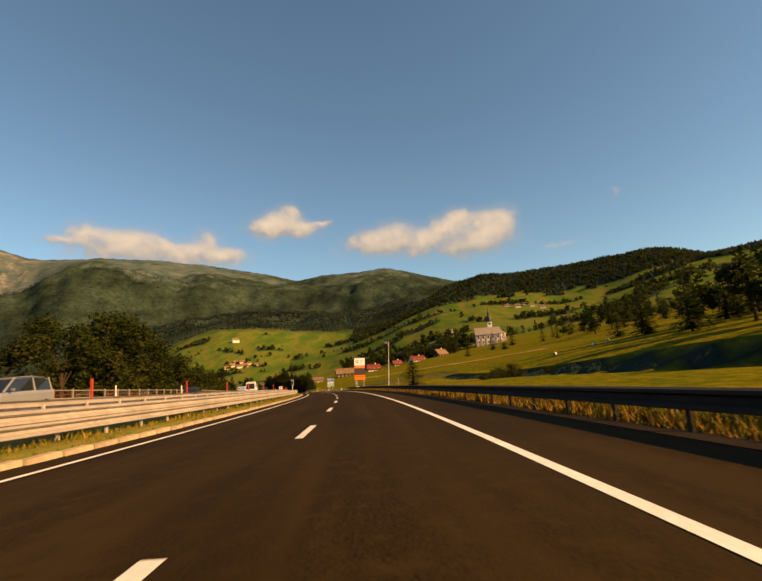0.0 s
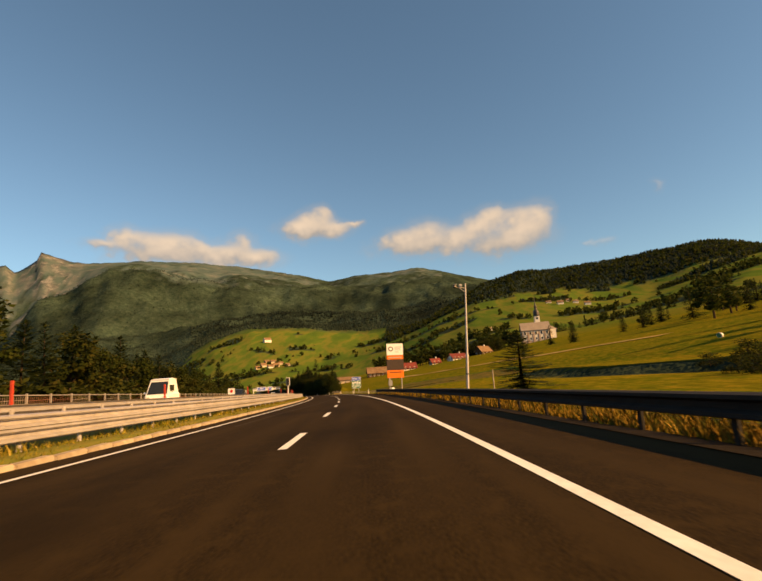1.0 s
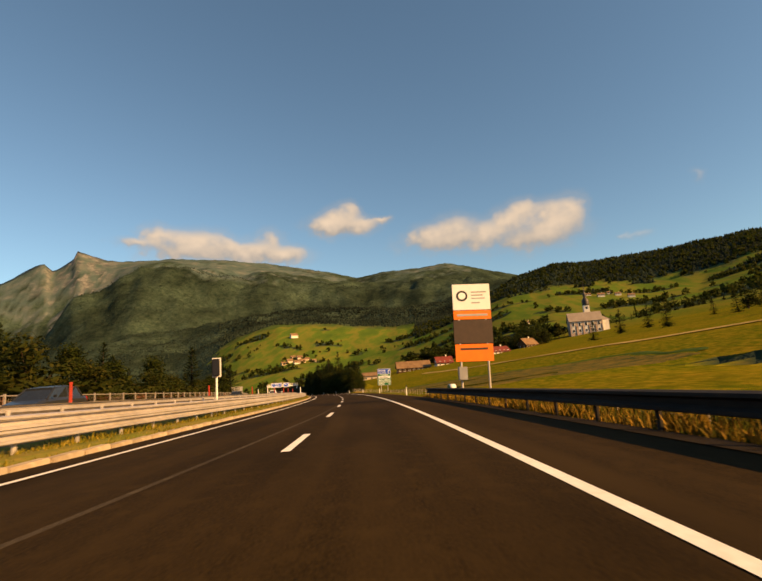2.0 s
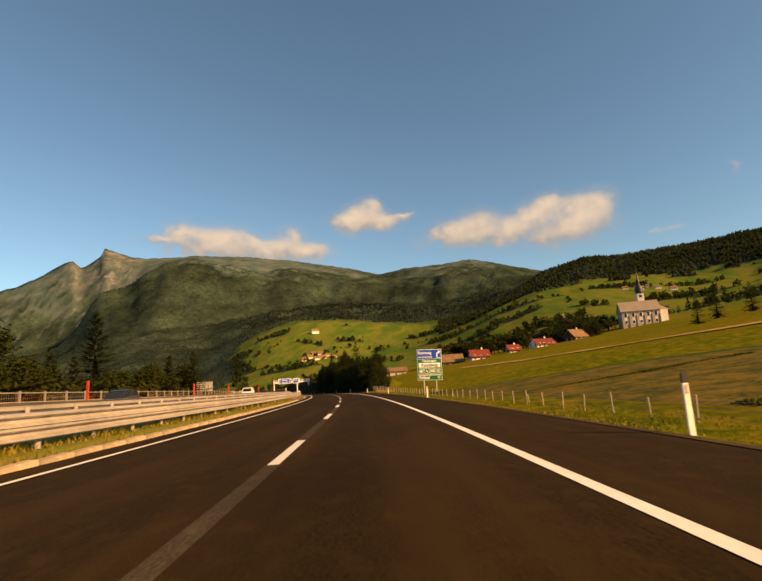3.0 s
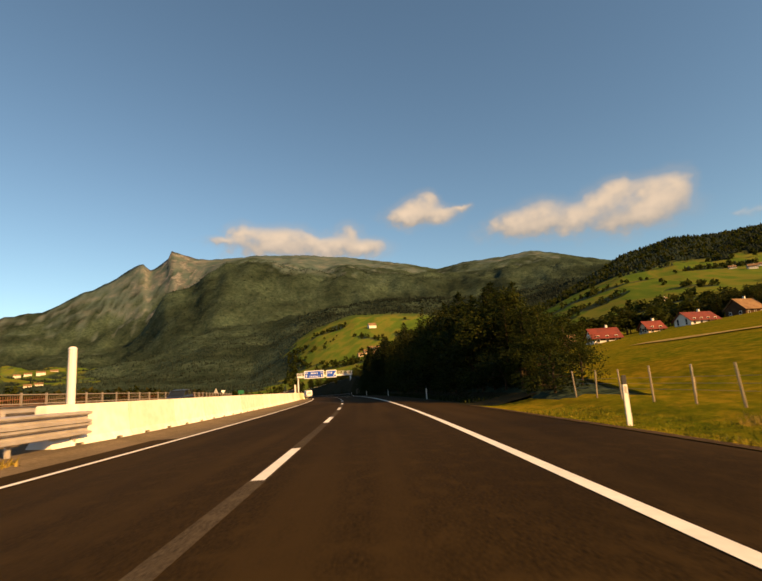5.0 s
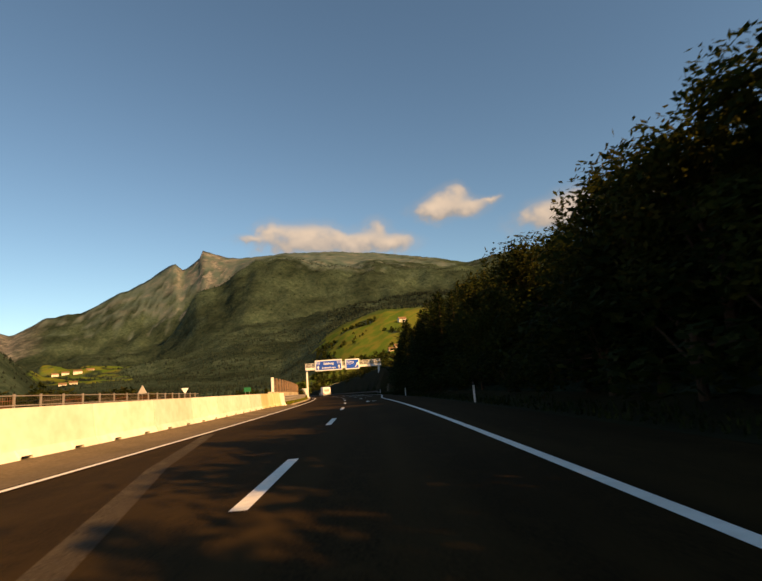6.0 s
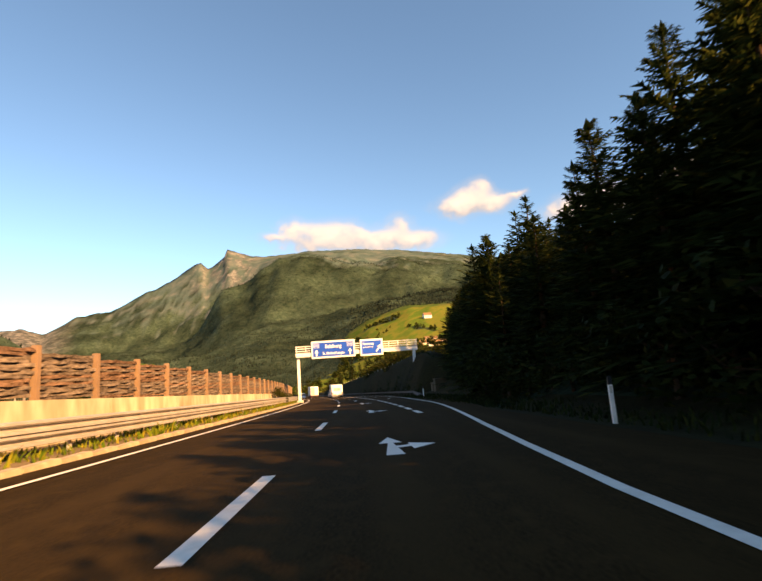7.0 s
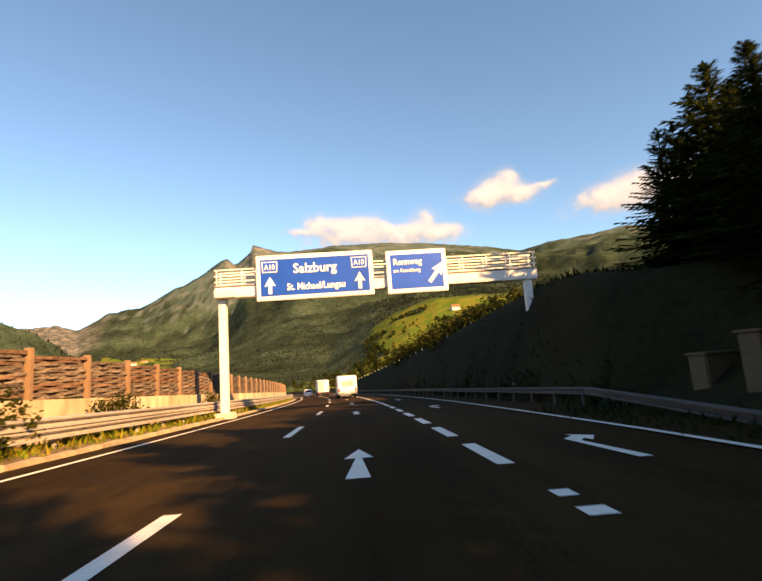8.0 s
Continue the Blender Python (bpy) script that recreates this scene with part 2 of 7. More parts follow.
def near_height(x, y):
    """Height of the land close to the road."""
    i = np.concatenate([((a[:, None] - ROAD_X[None]) ** 2 + (b[:, None] - ROAD_Y[None]) ** 2).argmin(1) for a, b in zip(np.array_split(x, len(x) // 20000 + 1), np.array_split(y, len(x) // 20000 + 1))])
    u = (x - ROAD_X[i]) * np.cos(HEAD[i]) + (y - ROAD_Y[i]) * np.sin(HEAD[i])
    s = SG[i] - (x - ROAD_X[i]) * np.sin(HEAD[i]) + (y - ROAD_Y[i]) * np.cos(HEAD[i])
    z = np.interp(s, SG, ROAD_Z) + u * np.sin(BK[i])
    # a steep grassy scarp between the lower and the upper meadow
    scarp = np.interp(s, (0, 40, 66, 90, 116), (25, 24, 22.2, 22.8, 27))
    drop = np.interp(s, (-80, 40, 60, 76, 90, 104, 112, 122), (2.1, 2.0, 1.25, 0.9, 0.95, 1.2, 1.05, 0.0))
    k = np.clip((u - scarp) / 2.6, 0, 1)
    low = np.interp(u, (7, 30), (0, 0.4)) + drop * k * k * (3 - 2 * k)
    low = np.maximum(low, np.interp(u, (30, 46, 70, 172, 240, 400), (0.4, 3.6, 7.0, 20, 29, 50)))
    low = np.where(u > scarp + 2.6, np.maximum(low, drop + 0.3 + (u - scarp - 2.6) * 0.03), low)
    slope = np.interp(u, (7, 9, 240, 400), (0, 0.1, 30, 51))
    k = np.clip((s - 105) / 55, 0, 1)
    right = np.where(u > 7, low * (1 - k) + slope * k, 0)
    # the wooded bank: a wedge between the road and the field
    foot = np.interp(s, (-80, 285, 300, 309, 315.5, 317.5, 640), (7.0, 7.0, 8.6, 10.2, 10.2, 8.5, 8.5))
    cap = np.interp(s, *CREST) - 0.7 * np.clip((s - 290) / 10, 0, 1)
    depth = np.interp(s, (200, 240, 330, 640), (1.0, 9.0, 26.0, 30.0))
    rise = np.interp(s, (200, 295, 311, 318, 640), (0.55, 0.6, 1.2, 2.6, 2.6))
    bank = (np.minimum(np.clip(u - foot - 0.5 * np.clip((s - 290) / 10, 0, 1), 0, None) * rise, cap) + 0.12 * np.clip(u - 11, 0, 10)) * np.clip(1 - (u - foot - depth) / 8, 0, 1)
    right = np.maximum(right, bank)
    left = np.interp(-u, (20, 24, 45, 120, 400), (0.3, 0.2, -4, -8, -12))
    z = z + right + np.where(u < -20, left, 0) - 0.35 * ((u > -23) & (u <= 0)) - 0.35 * (u > 0) * np.clip((18 - u) / 7, 0, 1)
    return z, s, u


def land(x, y):
    x, y = np.asarray(x, float), np.asarray(y, float)
    dx, dy = x - CX, y - CY
    r = np.hypot(dx, dy)
    az = np.degrees(np.arctan2(dx, dy))
    hs = np.array([CZ + R * np.tan(np.radians(np.interp(az, a, e))) for R, a, e in LAYERS])
    rs = [l[0] for l in LAYERS]
    z = np.full_like(r, -60.0)
    for k in range(len(rs) - 1):
        w = (r - rs[k]) / (rs[k + 1] - rs[k])
        sel = (w >= 0) & (w <= 1)
        z = np.where(sel, hs[k] + (hs[k + 1] - hs[k]) * w, z)
    zn, s, u = near_height(x, y)
    w = np.clip((r - 320) / 130, 0, 1)
    w = w * w * (3 - 2 * w)
    z = np.where(r < 450, zn * (1 - w) + np.where(r < 450, hs[0], z) * w, z)
    return z, r, az, s, u


TURN = np.random.default_rng(7).uniform(0, math.tau, 65536)


def gradient_noise(x, y, seed):
    """Smooth noise over the plane, about -1 to 1."""
    xi, yi = np.floor(x).astype(np.int64), np.floor(y).astype(np.int64)
    fx, fy = x - xi, y - yi
    wx, wy = fx ** 3 * (fx * (fx * 6 - 15) + 10), fy ** 3 * (fy * (fy * 6 - 15) + 10)

    def corner(i, j):
        a = TURN[((xi + i) * 73856093 + (yi + j) * 19349663 + seed * 83492791) % 65536]
        return np.cos(a) * (fx - i) + np.sin(a) * (fy - j)

    lo = corner(0, 0) * (1 - wx) + corner(1, 0) * wx
    hi = corner(0, 1) * (1 - wx) + corner(1, 1) * wx
    return 1.5 * (lo * (1 - wy) + hi * wy)


def fractal(x, y, size, octaves=4, seed=0.0):
    x, y = np.asarray(x, float), np.asarray(y, float)
    return sum(gradient_noise(x / size * 2 ** k, y / size * 2 ** k, int(seed * 10) + k * 17) * 0.5 ** k for k in range(octaves))


def polar(az, r):
    return CX + r * math.sin(math.radians(az)), CY + r * math.cos(math.radians(az))


def land_point(x, y):
    return float(land([x], [y])[0][0])


def build_ground():
    rings = np.concatenate([np.linspace(2, 190, 90), np.geomspace(194, 4400, 240), [4450, 4500, 4620, 4760, 4900]])
    front = np.arange(-72, 62, 0.35)
    rest = np.concatenate([np.arange(62, 180, 1.0), np.arange(180, 288, 3.0)])
    ang = np.radians(np.concatenate([front, rest]))
    R, A = np.meshgrid(rings, ang, indexing="ij")
    x, y = (CX + R * np.sin(A)).ravel(), (CY + R * np.cos(A)).ravel()
    z, r, az, s, u = land(x, y)
    n1 = fractal(x, y, 420, 3)
    n2 = fractal(x, y, 60, 4, 5.0)
    rough = np.clip((r - 900) / 1500, 0, 1)
    top = np.clip((4450 - r) / 900, 0.12, 1) * np.clip(abs(r - 1400) / 250, 0.25, 1)
    z = z + n1 * 50 * rough * top + n2 * (1.2 * np.clip((r - 250) / 400, 0, 1) + 5 * rough)
    crag = np.clip((-34 - az) / 5, 0, 1) * np.clip((r - 3300) / 500, 0, 1) * np.clip((4700 - r) / 500, 0.25, 1)
    z = z - np.abs(n2) * 30 * crag * np.clip((4420 - r) / 500, 0.1, 1) - np.abs(n1) * 16 * crag + 14 * crag
    # gullies running down the mountain sides
    gully = 1 - np.abs(fractal(az * 34 + n1 * 40, r * 0.22, 110, 4, 2.0)) * 1.6
    z = z + (gully - 0.6) * 14 * np.clip((r - 2350) / 400, 0, 1) * np.clip((4350 - r) / 700, 0, 1) * (az < 12)
    el = np.degrees(np.arctan2(z - CZ, r))
    # what grows where: woods, alpine turf, bare rock
    wood = np.zeros_like(r)
    wood = np.maximum(wood, np.clip((r - 1430) / 120, 0, 1))
    hill = (az > -2) & (r > 1060)
    wood = np.where(hill, np.maximum(wood, np.clip((r - 1060) / 90 + n2 * 1.2, 0, 1)), wood)
    valley = (az + n2 * 1.6 + n1 * 1.2 + np.clip((900 - r) / 150, -2, 2) < -26.5) & (r < 2500)
    glade = np.clip((n1 + 0.25) * 5, 0, 1) * np.clip((n2 + 0.12) * 7, 0, 1) * ((az > -53) & (az < -44.5) & (r > 1500) & (r < 2700))
    wood = np.where(valley, np.clip((r - 350) / 200, 0, 1), wood) * (1 - glade)
    wood = np.where((az < -53.5) & (r > 1000) & (r < 2100), 1, wood)
    patch = (r > 420) & (r < 1400) & (az > -26)
    grove = fractal(x, y * 1.5, 140, 3, 4.0)
    wood = np.where(patch, np.maximum(wood, np.clip((grove + n2 * 0.25 - np.where(az > -3, 0.3, 0.46)) * 9, 0, 1)), wood)
    wood = np.where((r < 420), 0, wood)
    # scarp face takes the woods' dark colour in place of its shade
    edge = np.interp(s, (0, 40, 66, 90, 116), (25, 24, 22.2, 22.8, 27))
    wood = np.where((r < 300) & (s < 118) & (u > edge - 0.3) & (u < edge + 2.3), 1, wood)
    # bank ground takes the woods colour too, partly to darken its shade
    wood = np.where((s > 206) & (s < 460) & (u > 5.5) & (u < np.interp(s, (205, 240, 330, 640), (10, 17, 36, 44))) & (r < 420), 1, wood)
    tree_line = 11.35 + n1 * 1.7 + 1.1 * np.clip((-27 - az) / 4, 0, 1) - np.clip((-36 - az) / 8, 0, 1) * 4.5
    alpine = np.clip((el - tree_line) / 1.5 + n2 * 0.8, 0, 0.9) * (r > 2300) * (az < 8)
    behind = (r > 3250) & (az < -33)
    alpine = np.where(behind, np.clip((el - 6.9) / 3.0 + n2 * 1.6, 0, 0.86), alpine)
    rock = np.clip(n2 * 3.0 + (el - 11.0) * 0.3, 0, 1) * np.clip((-34.5 - az) / 2, 0, 1) * np.clip((az + 44) / 4, 0.15, 1) * (r > 3300) * 0.8
    rock = np.maximum(rock, 0.75 * np.clip((-53 - az) / 3, 0, 1) * (r > 3700))
    n = len(ang)
    m = len(rings)
    idx = np.arange(m * n).reshape(m, n)
    nx = np.roll(idx, -1, axis=1)
    faces = np.stack([idx[:-1], idx[1:], nx[1:], nx[:-1]], -1).reshape(-1, 4)
    me = bpy.data.meshes.new("ground")
    verts = np.stack([x, y, z], 1)
    centre = np.array([[CX, CY, float(z[0])]])
    tri = [(m * n, int(idx[0, j]), int(nx[0, j])) for j in range(n)]
    me.from_pydata(np.vstack([verts, centre]).tolist(), [], faces.tolist() + tri)
    col = me.color_attributes.new("cover", "FLOAT_COLOR", "POINT")
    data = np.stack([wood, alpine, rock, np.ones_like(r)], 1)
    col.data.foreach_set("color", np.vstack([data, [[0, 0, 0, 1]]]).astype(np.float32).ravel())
    me.polygons.foreach_set("use_smooth", [True] * len(me.polygons))
    me.update()
    m = bpy.data.materials.new("land")
    m.use_nodes = True
    t = m.node_tree
    p = t.nodes["Principled BSDF"]
    p.inputs["Roughness"].default_value = 0.95
    p.inputs["Specular IOR Level"].default_value = 0.0
    at_ = t.nodes.new("ShaderNodeAttribute")
    at_.attribute_name = "cover"
    sep = t.nodes.new("ShaderNodeSeparateColor")
    t.links.new(at_.outputs["Color"], sep.inputs[0])
    geo = t.nodes.new("ShaderNodeNewGeometry")

    def noise_node(scale, detail, vec=None, rough=0.55):
        nn = t.nodes.new("ShaderNodeTexNoise")
        nn.inputs["Scale"].default_value, nn.inputs["Detail"].default_value, nn.inputs["Roughness"].default_value = scale, detail, rough
        t.links.new(vec or geo.outputs["Position"], nn.inputs[0])
        return nn.outputs[0]

    def ramp(fac, stops):
        r_ = t.nodes.new("ShaderNodeValToRGB")
        els = r_.color_ramp.elements
        while len(els) < len(stops):
            els.new(0.5)
        for e, (pos, c) in zip(els, stops):
            e.position, e.color = pos, (*c, 1)
        t.links.new(fac, r_.inputs[0])
        return r_.outputs[0]

    def mixc(fac, a, b):
        mx = t.nodes.new("ShaderNodeMix")
        mx.data_type = "RGBA"
        t.links.new(fac, mx.inputs[0]), t.links.new(a, mx.inputs[6]), t.links.new(b, mx.inputs[7])
        return mx.outputs[2]

    mp = t.nodes.new("ShaderNodeMapping")
    mp.inputs["Rotation"].default_value = (0, 0, 0.35)
    mp.inputs["Scale"].default_value = (1.0, 0.16, 1.0)
    t.links.new(geo.outputs["Position"], mp.inputs[0])
    meadow_big = ramp(noise_node(0.022, 3, mp.outputs[0]), [(0.32, (0.045, 0.096, 0.014)), (0.44, (0.072, 0.122, 0.016)), (0.53, (0.15, 0.135, 0.026)), (0.6, (0.085, 0.126, 0.018)), (0.7, (0.05, 0.1, 0.015))])
    meadow_fine = ramp(noise_node(1.3, 8), [(0.3, (0.047, 0.082, 0.018)), (0.7, (0.125, 0.142, 0.032))])
    f1 = t.nodes.new("ShaderNodeValue")
    f1.outputs[0].default_value = 0.35
    meadow = mixc(f1.outputs[0], meadow_big, meadow_fine)
    # the field beside the road is drier than the far pastures
    away = t.nodes.new("ShaderNodeVectorMath")
    away.operation = "DISTANCE"
    away.inputs[1].default_value = (CX, CY, CZ)
    t.links.new(geo.outputs["Position"], away.inputs[0])
    near = t.nodes.new("ShaderNodeMapRange")
    near.inputs[1].default_value, near.inputs[2].default_value, near.inputs[3].default_value, near.inputs[4].default_value = 300, 420, 0.88, 0.0
    t.links.new(away.outputs["Value"], near.inputs[0])
    mp2 = t.nodes.new("ShaderNodeMapping")
    mp2.inputs["Rotation"].default_value = (0, 0, -0.45)
    mp2.inputs["Scale"].default_value = (1.0, 0.4, 1.0)
    t.links.new(geo.outputs["Position"], mp2.inputs[0])
    hay = ramp(noise_node(0.03, 6, mp2.outputs[0], 0.65), [(0.3, (0.04, 0.072, 0.006)), (0.43, (0.08, 0.112, 0.008)), (0.5, (0.15, 0.135, 0.01)), (0.56, (0.21, 0.145, 0.013)), (0.62, (0.11, 0.118, 0.009)), (0.72, (0.05, 0.08, 0.006))])
    blot = ramp(noise_node(0.28, 12, mp2.outputs[0], 0.8), [(0.34, (0.018, 0.034, 0.003)), (0.45, (0.08, 0.096, 0.006)), (0.55, (0.17, 0.112, 0.01)), (0.66, (0.29, 0.172, 0.016))])
    f2 = t.nodes.new("ShaderNodeValue")
    f2.outputs[0].default_value = 0.58
    hay = mixc(f2.outputs[0], hay, blot)
    speck = ramp(noise_node(1.7, 5, mp2.outputs[0], 0.7), [(0.38, (0.016, 0.034, 0.003)), (0.5, (0.1, 0.105, 0.007)), (0.62, (0.29, 0.185, 0.018))])
    f3 = t.nodes.new("ShaderNodeValue")
    f3.outputs[0].default_value = 0.45
    hay = mixc(f3.outputs[0], hay, speck)
    meadow = mixc(near.outputs[0], meadow, hay)
    stands = ramp(noise_node(0.0045, 6, rough=0.6), [(0.36, (0.5, 0.5, 0.5)), (0.5, (0.9, 0.9, 0.9)), (0.64, (1.4, 1.4, 1.4))])
    woods = ramp(noise_node(0.05, 9, rough=0.78), [(0.34, (0.014, 0.025, 0.017)), (0.5, (0.03, 0.046, 0.032)), (0.66, (0.048, 0.066, 0.046))])
    toned = t.nodes.new("ShaderNodeMix")
    toned.data_type, toned.blend_type = "RGBA", "MULTIPLY"
    toned.inputs[0].default_value = 1.0
    t.links.new(woods, toned.inputs[6]), t.links.new(stands, toned.inputs[7])
    woods = toned.outputs[2]
    turf = ramp(noise_node(0.007, 9, rough=0.66), [(0.34, (0.047, 0.076, 0.074)), (0.48, (0.07, 0.102, 0.098)), (0.58, (0.097, 0.12, 0.115)), (0.7, (0.145, 0.155, 0.148))])
    stone = ramp(noise_node(0.02, 9, rough=0.7), [(0.38, (0.06, 0.066, 0.07)), (0.5, (0.12, 0.12, 0.12)), (0.62, (0.24, 0.23, 0.22))])
    c = mixc(sep.outputs[0], meadow, woods)
    c = mixc(sep.outputs[1], c, turf)
    c = mixc(sep.outputs[2], c, stone)
    t.links.new(c, p.inputs["Base Color"])
    bp = t.nodes.new("ShaderNodeBump")
    bp.inputs["Strength"].default_value, bp.inputs["Distance"].default_value = 0.6, 8.0
    bh = t.nodes.new("ShaderNodeMath")
    bh.operation = "MULTIPLY"
    t.links.new(noise_node(0.06, 6, rough=0.7), bh.inputs[0]), t.links.new(sep.outputs[0], bh.inputs[1])
    t.links.new(bh.outputs[0], bp.inputs["Height"])
    tuft = t.nodes.new("ShaderNodeBump")
    tuft.inputs["Strength"].default_value, tuft.inputs["Distance"].default_value = 0.7, 0.12
    t.links.new(noise_node(1.1, 9, rough=0.75), tuft.inputs["Height"])
    t.links.new(bp.outputs[0], tuft.inputs["Normal"])
    t.links.new(tuft.outputs[0], p.inputs["Normal"])
    me.materials.append(m)
    ob = new("ground", me)
    tagged(ob, "green alpine meadows, wooded hills and bare mountain tops", "ground", kind="structure")
    return verts, wood, r, az


GROUND, WOOD, GR_R, GR_AZ = build_ground()

# ---- road and verges ----
road = part("road", strip([(-4.15, -0.02), (-2.0, 0.0), (0, 0), (2.9, 0.0), (5.35, -0.03)], -75, 282, 3), asphalt)
tagged(road, "dark asphalt motorway carriageway with worn patches", "road", kind="structure")
bm = bmesh.new()
uv = bm.loops.layers.uv.new("UVMap")
prev = None
for s in span(282, 600, 3):
    w = float(np.interp(s, (282, 300, 600), (5.35, 7.4, 7.6)))
    us = (-4.15, -2, 0, 2.9, w)
    row = [bm.verts.new(at(s, u, v)) for u, v in zip(us, (-0.02, 0, 0, 0, -0.03))]
    if prev:
        for i in range(4):
            f = bm.faces.new((prev[0][i], prev[0][i + 1], row[i + 1], row[i]))
            for lp, q in zip(f.loops, ((prev[1][i], prev[2]), (prev[1][i + 1], prev[2]), (us[i + 1], s), (us[i], s))):
                lp[uv].uv = q
    prev = (row, us, s)
tagged(part("road_exit", bm, asphalt), "dark asphalt carriageway widening into an exit lane", "road", kind="structure")
tagged(part("road_oncoming", strip([(-19.5, 0.55), (-19.0, 0.6), (-7.6, 0.6)], -75, 600, 4), asphalt_worn), "grey asphalt of the oncoming carriageway", "road", kind="structure")


def line_strip(name, u0, u1, s0, s1, v=0.006, step=2.0):
    return part(name, strip([(u0, v), (u1, v)], s0, s1, step), paint_line)


def poly_strip(name, pts, width, material, v=0.005):
    """A band of that width through points (s, u)."""
    rows = []
    for (s0, u0), (s1, u1) in zip(pts, pts[1:]):
        for s in span(s0, s1, 2.0)[(1 if rows else 0):]:
            u = u0 + (u1 - u0) * (s - s0) / (s1 - s0)
            rows.append((s, u))
    bm = bmesh.new()
    uv = bm.loops.layers.uv.new("UVMap")
    vs = [[bm.verts.new(at(s, u - width / 2, v)), bm.verts.new(at(s, u + width / 2, v))] for s, u in rows]
    for k in range(len(vs) - 1):
        f = bm.faces.new((vs[k][0], vs[k][1], vs[k + 1][1], vs[k + 1][0]))
        for lp, q in zip(f.loops, ((-width / 2, rows[k][0]), (width / 2, rows[k][0]), (width / 2, rows[k + 1][0]), (-width / 2, rows[k + 1][0]))):
            lp[uv].uv = q
    return part(name, bm, material)


def shape_on_road(name, pieces, s, u, v=0.006):
    """A flat painted shape of convex pieces; points are (right, ahead)."""
    bm = bmesh.new()
    for pts in pieces:
        bm.faces.new([bm.verts.new(at(s + b, u + a, v)) for a, b in pts])
    return bm


for k in range(-6, 62):
    tagged(line_strip("lane_dash", -0.075, 0.075, 17 + 9.0 * k, 17 + 9.0 * k + 2.85), "white painted lane dash on asphalt", "road marking", "lane dashes", "structure")
tagged(line_strip("edge_line", -3.34, -3.22, -75, 600), "thin white edge line beside the kerb", "road marking", kind="structure")
tagged(line_strip("edge_line", 2.92, 3.06, -75, 266), "broad white edge line before the shoulder", "road marking", kind="structure")
tagged(poly_strip("edge_line", [(266, 2.99), (270, 3.08), (273, 3.3), (276.6, 3.63), (280, 3.98), (284, 4.38), (288, 4.74), (292, 5.0), (300, 5.22), (311, 5.72), (326, 6.0), (600, 6.2)], 0.13, paint_line, 0.007), "white edge line curving out along the exit lane", "road marking", kind="structure")
for k in range(70):
    s = 282.4 + 2.95 * k
    if abs(s - 306.5) > 1.0:
        tagged(line_strip("exit_dash", 2.93, 3.12, s, s + 1.85), "short broad white dash before the exit lane", "road marking", "exit dashes", "structure")
for s, w in ((306.88, 0.1), (307.42, 0.08)):
    tagged(line_strip("short_mark", 3.04 - w, 3.04 + w, s, s + 0.22), "small worn white mark between the exit dashes", "road marking", "short marks", "structure")
tagged(poly_strip("worn_band", [(116, 0.0), (227, 0.0)], 0.19, asphalt_worn, 0.003), "pale scraped band along the lane line", "road marking", kind="structure")
tagged(poly_strip("worn_band", [(226, 0.05), (231.5, -0.65), (236, -1.9), (242, -3.05)], 0.28, asphalt_worn, 0.0035), "pale scraped band crossing the left lane", "road marking", kind="structure")
tagged(poly_strip("worn_band", [(60, -2.5), (67.6, -2.29), (72.2, -2.0), (80.8, -1.4), (100, -0.4), (112, 0)], 0.09, asphalt_worn, 0.003), "thin pale scraped line across the left lane", "road marking", kind="structure")
STRAIGHT = [[(-0.13, 0), (0.13, 0), (0.04, 1.42), (-0.04, 1.42)], [(-0.19, 1.42), (0.19, 1.42), (0, 2.35)]]
SIDE = [[(0.078, 0.75), (0.288, 0.84), (0.281, 1.04), (0.066, 0.98)], [(0.3, 0.52), (0.68, 1.0), (0.27, 1.3)]]
BEND = [[(-0.1, 0), (0.05, 0), (-0.02, 1.5), (-0.14, 1.78)], [(-0.02, 1.5), (0.123, 1.72), (0.097, 2.06), (-0.14, 1.78)], [(0.14, 1.5), (0.36, 1.92), (0.08, 2.28)]]
for s in (261.0, 272.8, 284.95, 297.4):
    a = part("lane_arrow", shape_on_road("lane_arrow", STRAIGHT, s, 1.5), paint_line)
    tagged(a, "white painted arrow pointing ahead and right", "road marking", "lane arrows", "structure")
    part("arrow_branch", shape_on_road("arrow_branch", SIDE, s, 1.5), paint_line, a)
for s in (308.8, 321.2, 333.0, 346, 358):
    tagged(part("lane_arrow", shape_on_road("lane_arrow", STRAIGHT, s, 1.47), paint_line), "white painted arrow pointing straight ahead", "road marking", "lane arrows", "structure")
for s in (308.75, 321.3, 334):
    tagged(part("exit_arrow", shape_on_road("exit_arrow", BEND, s, 4.45), paint_line), "white painted arrow bending right into the exit", "road marking", "exit arrows", "structure")

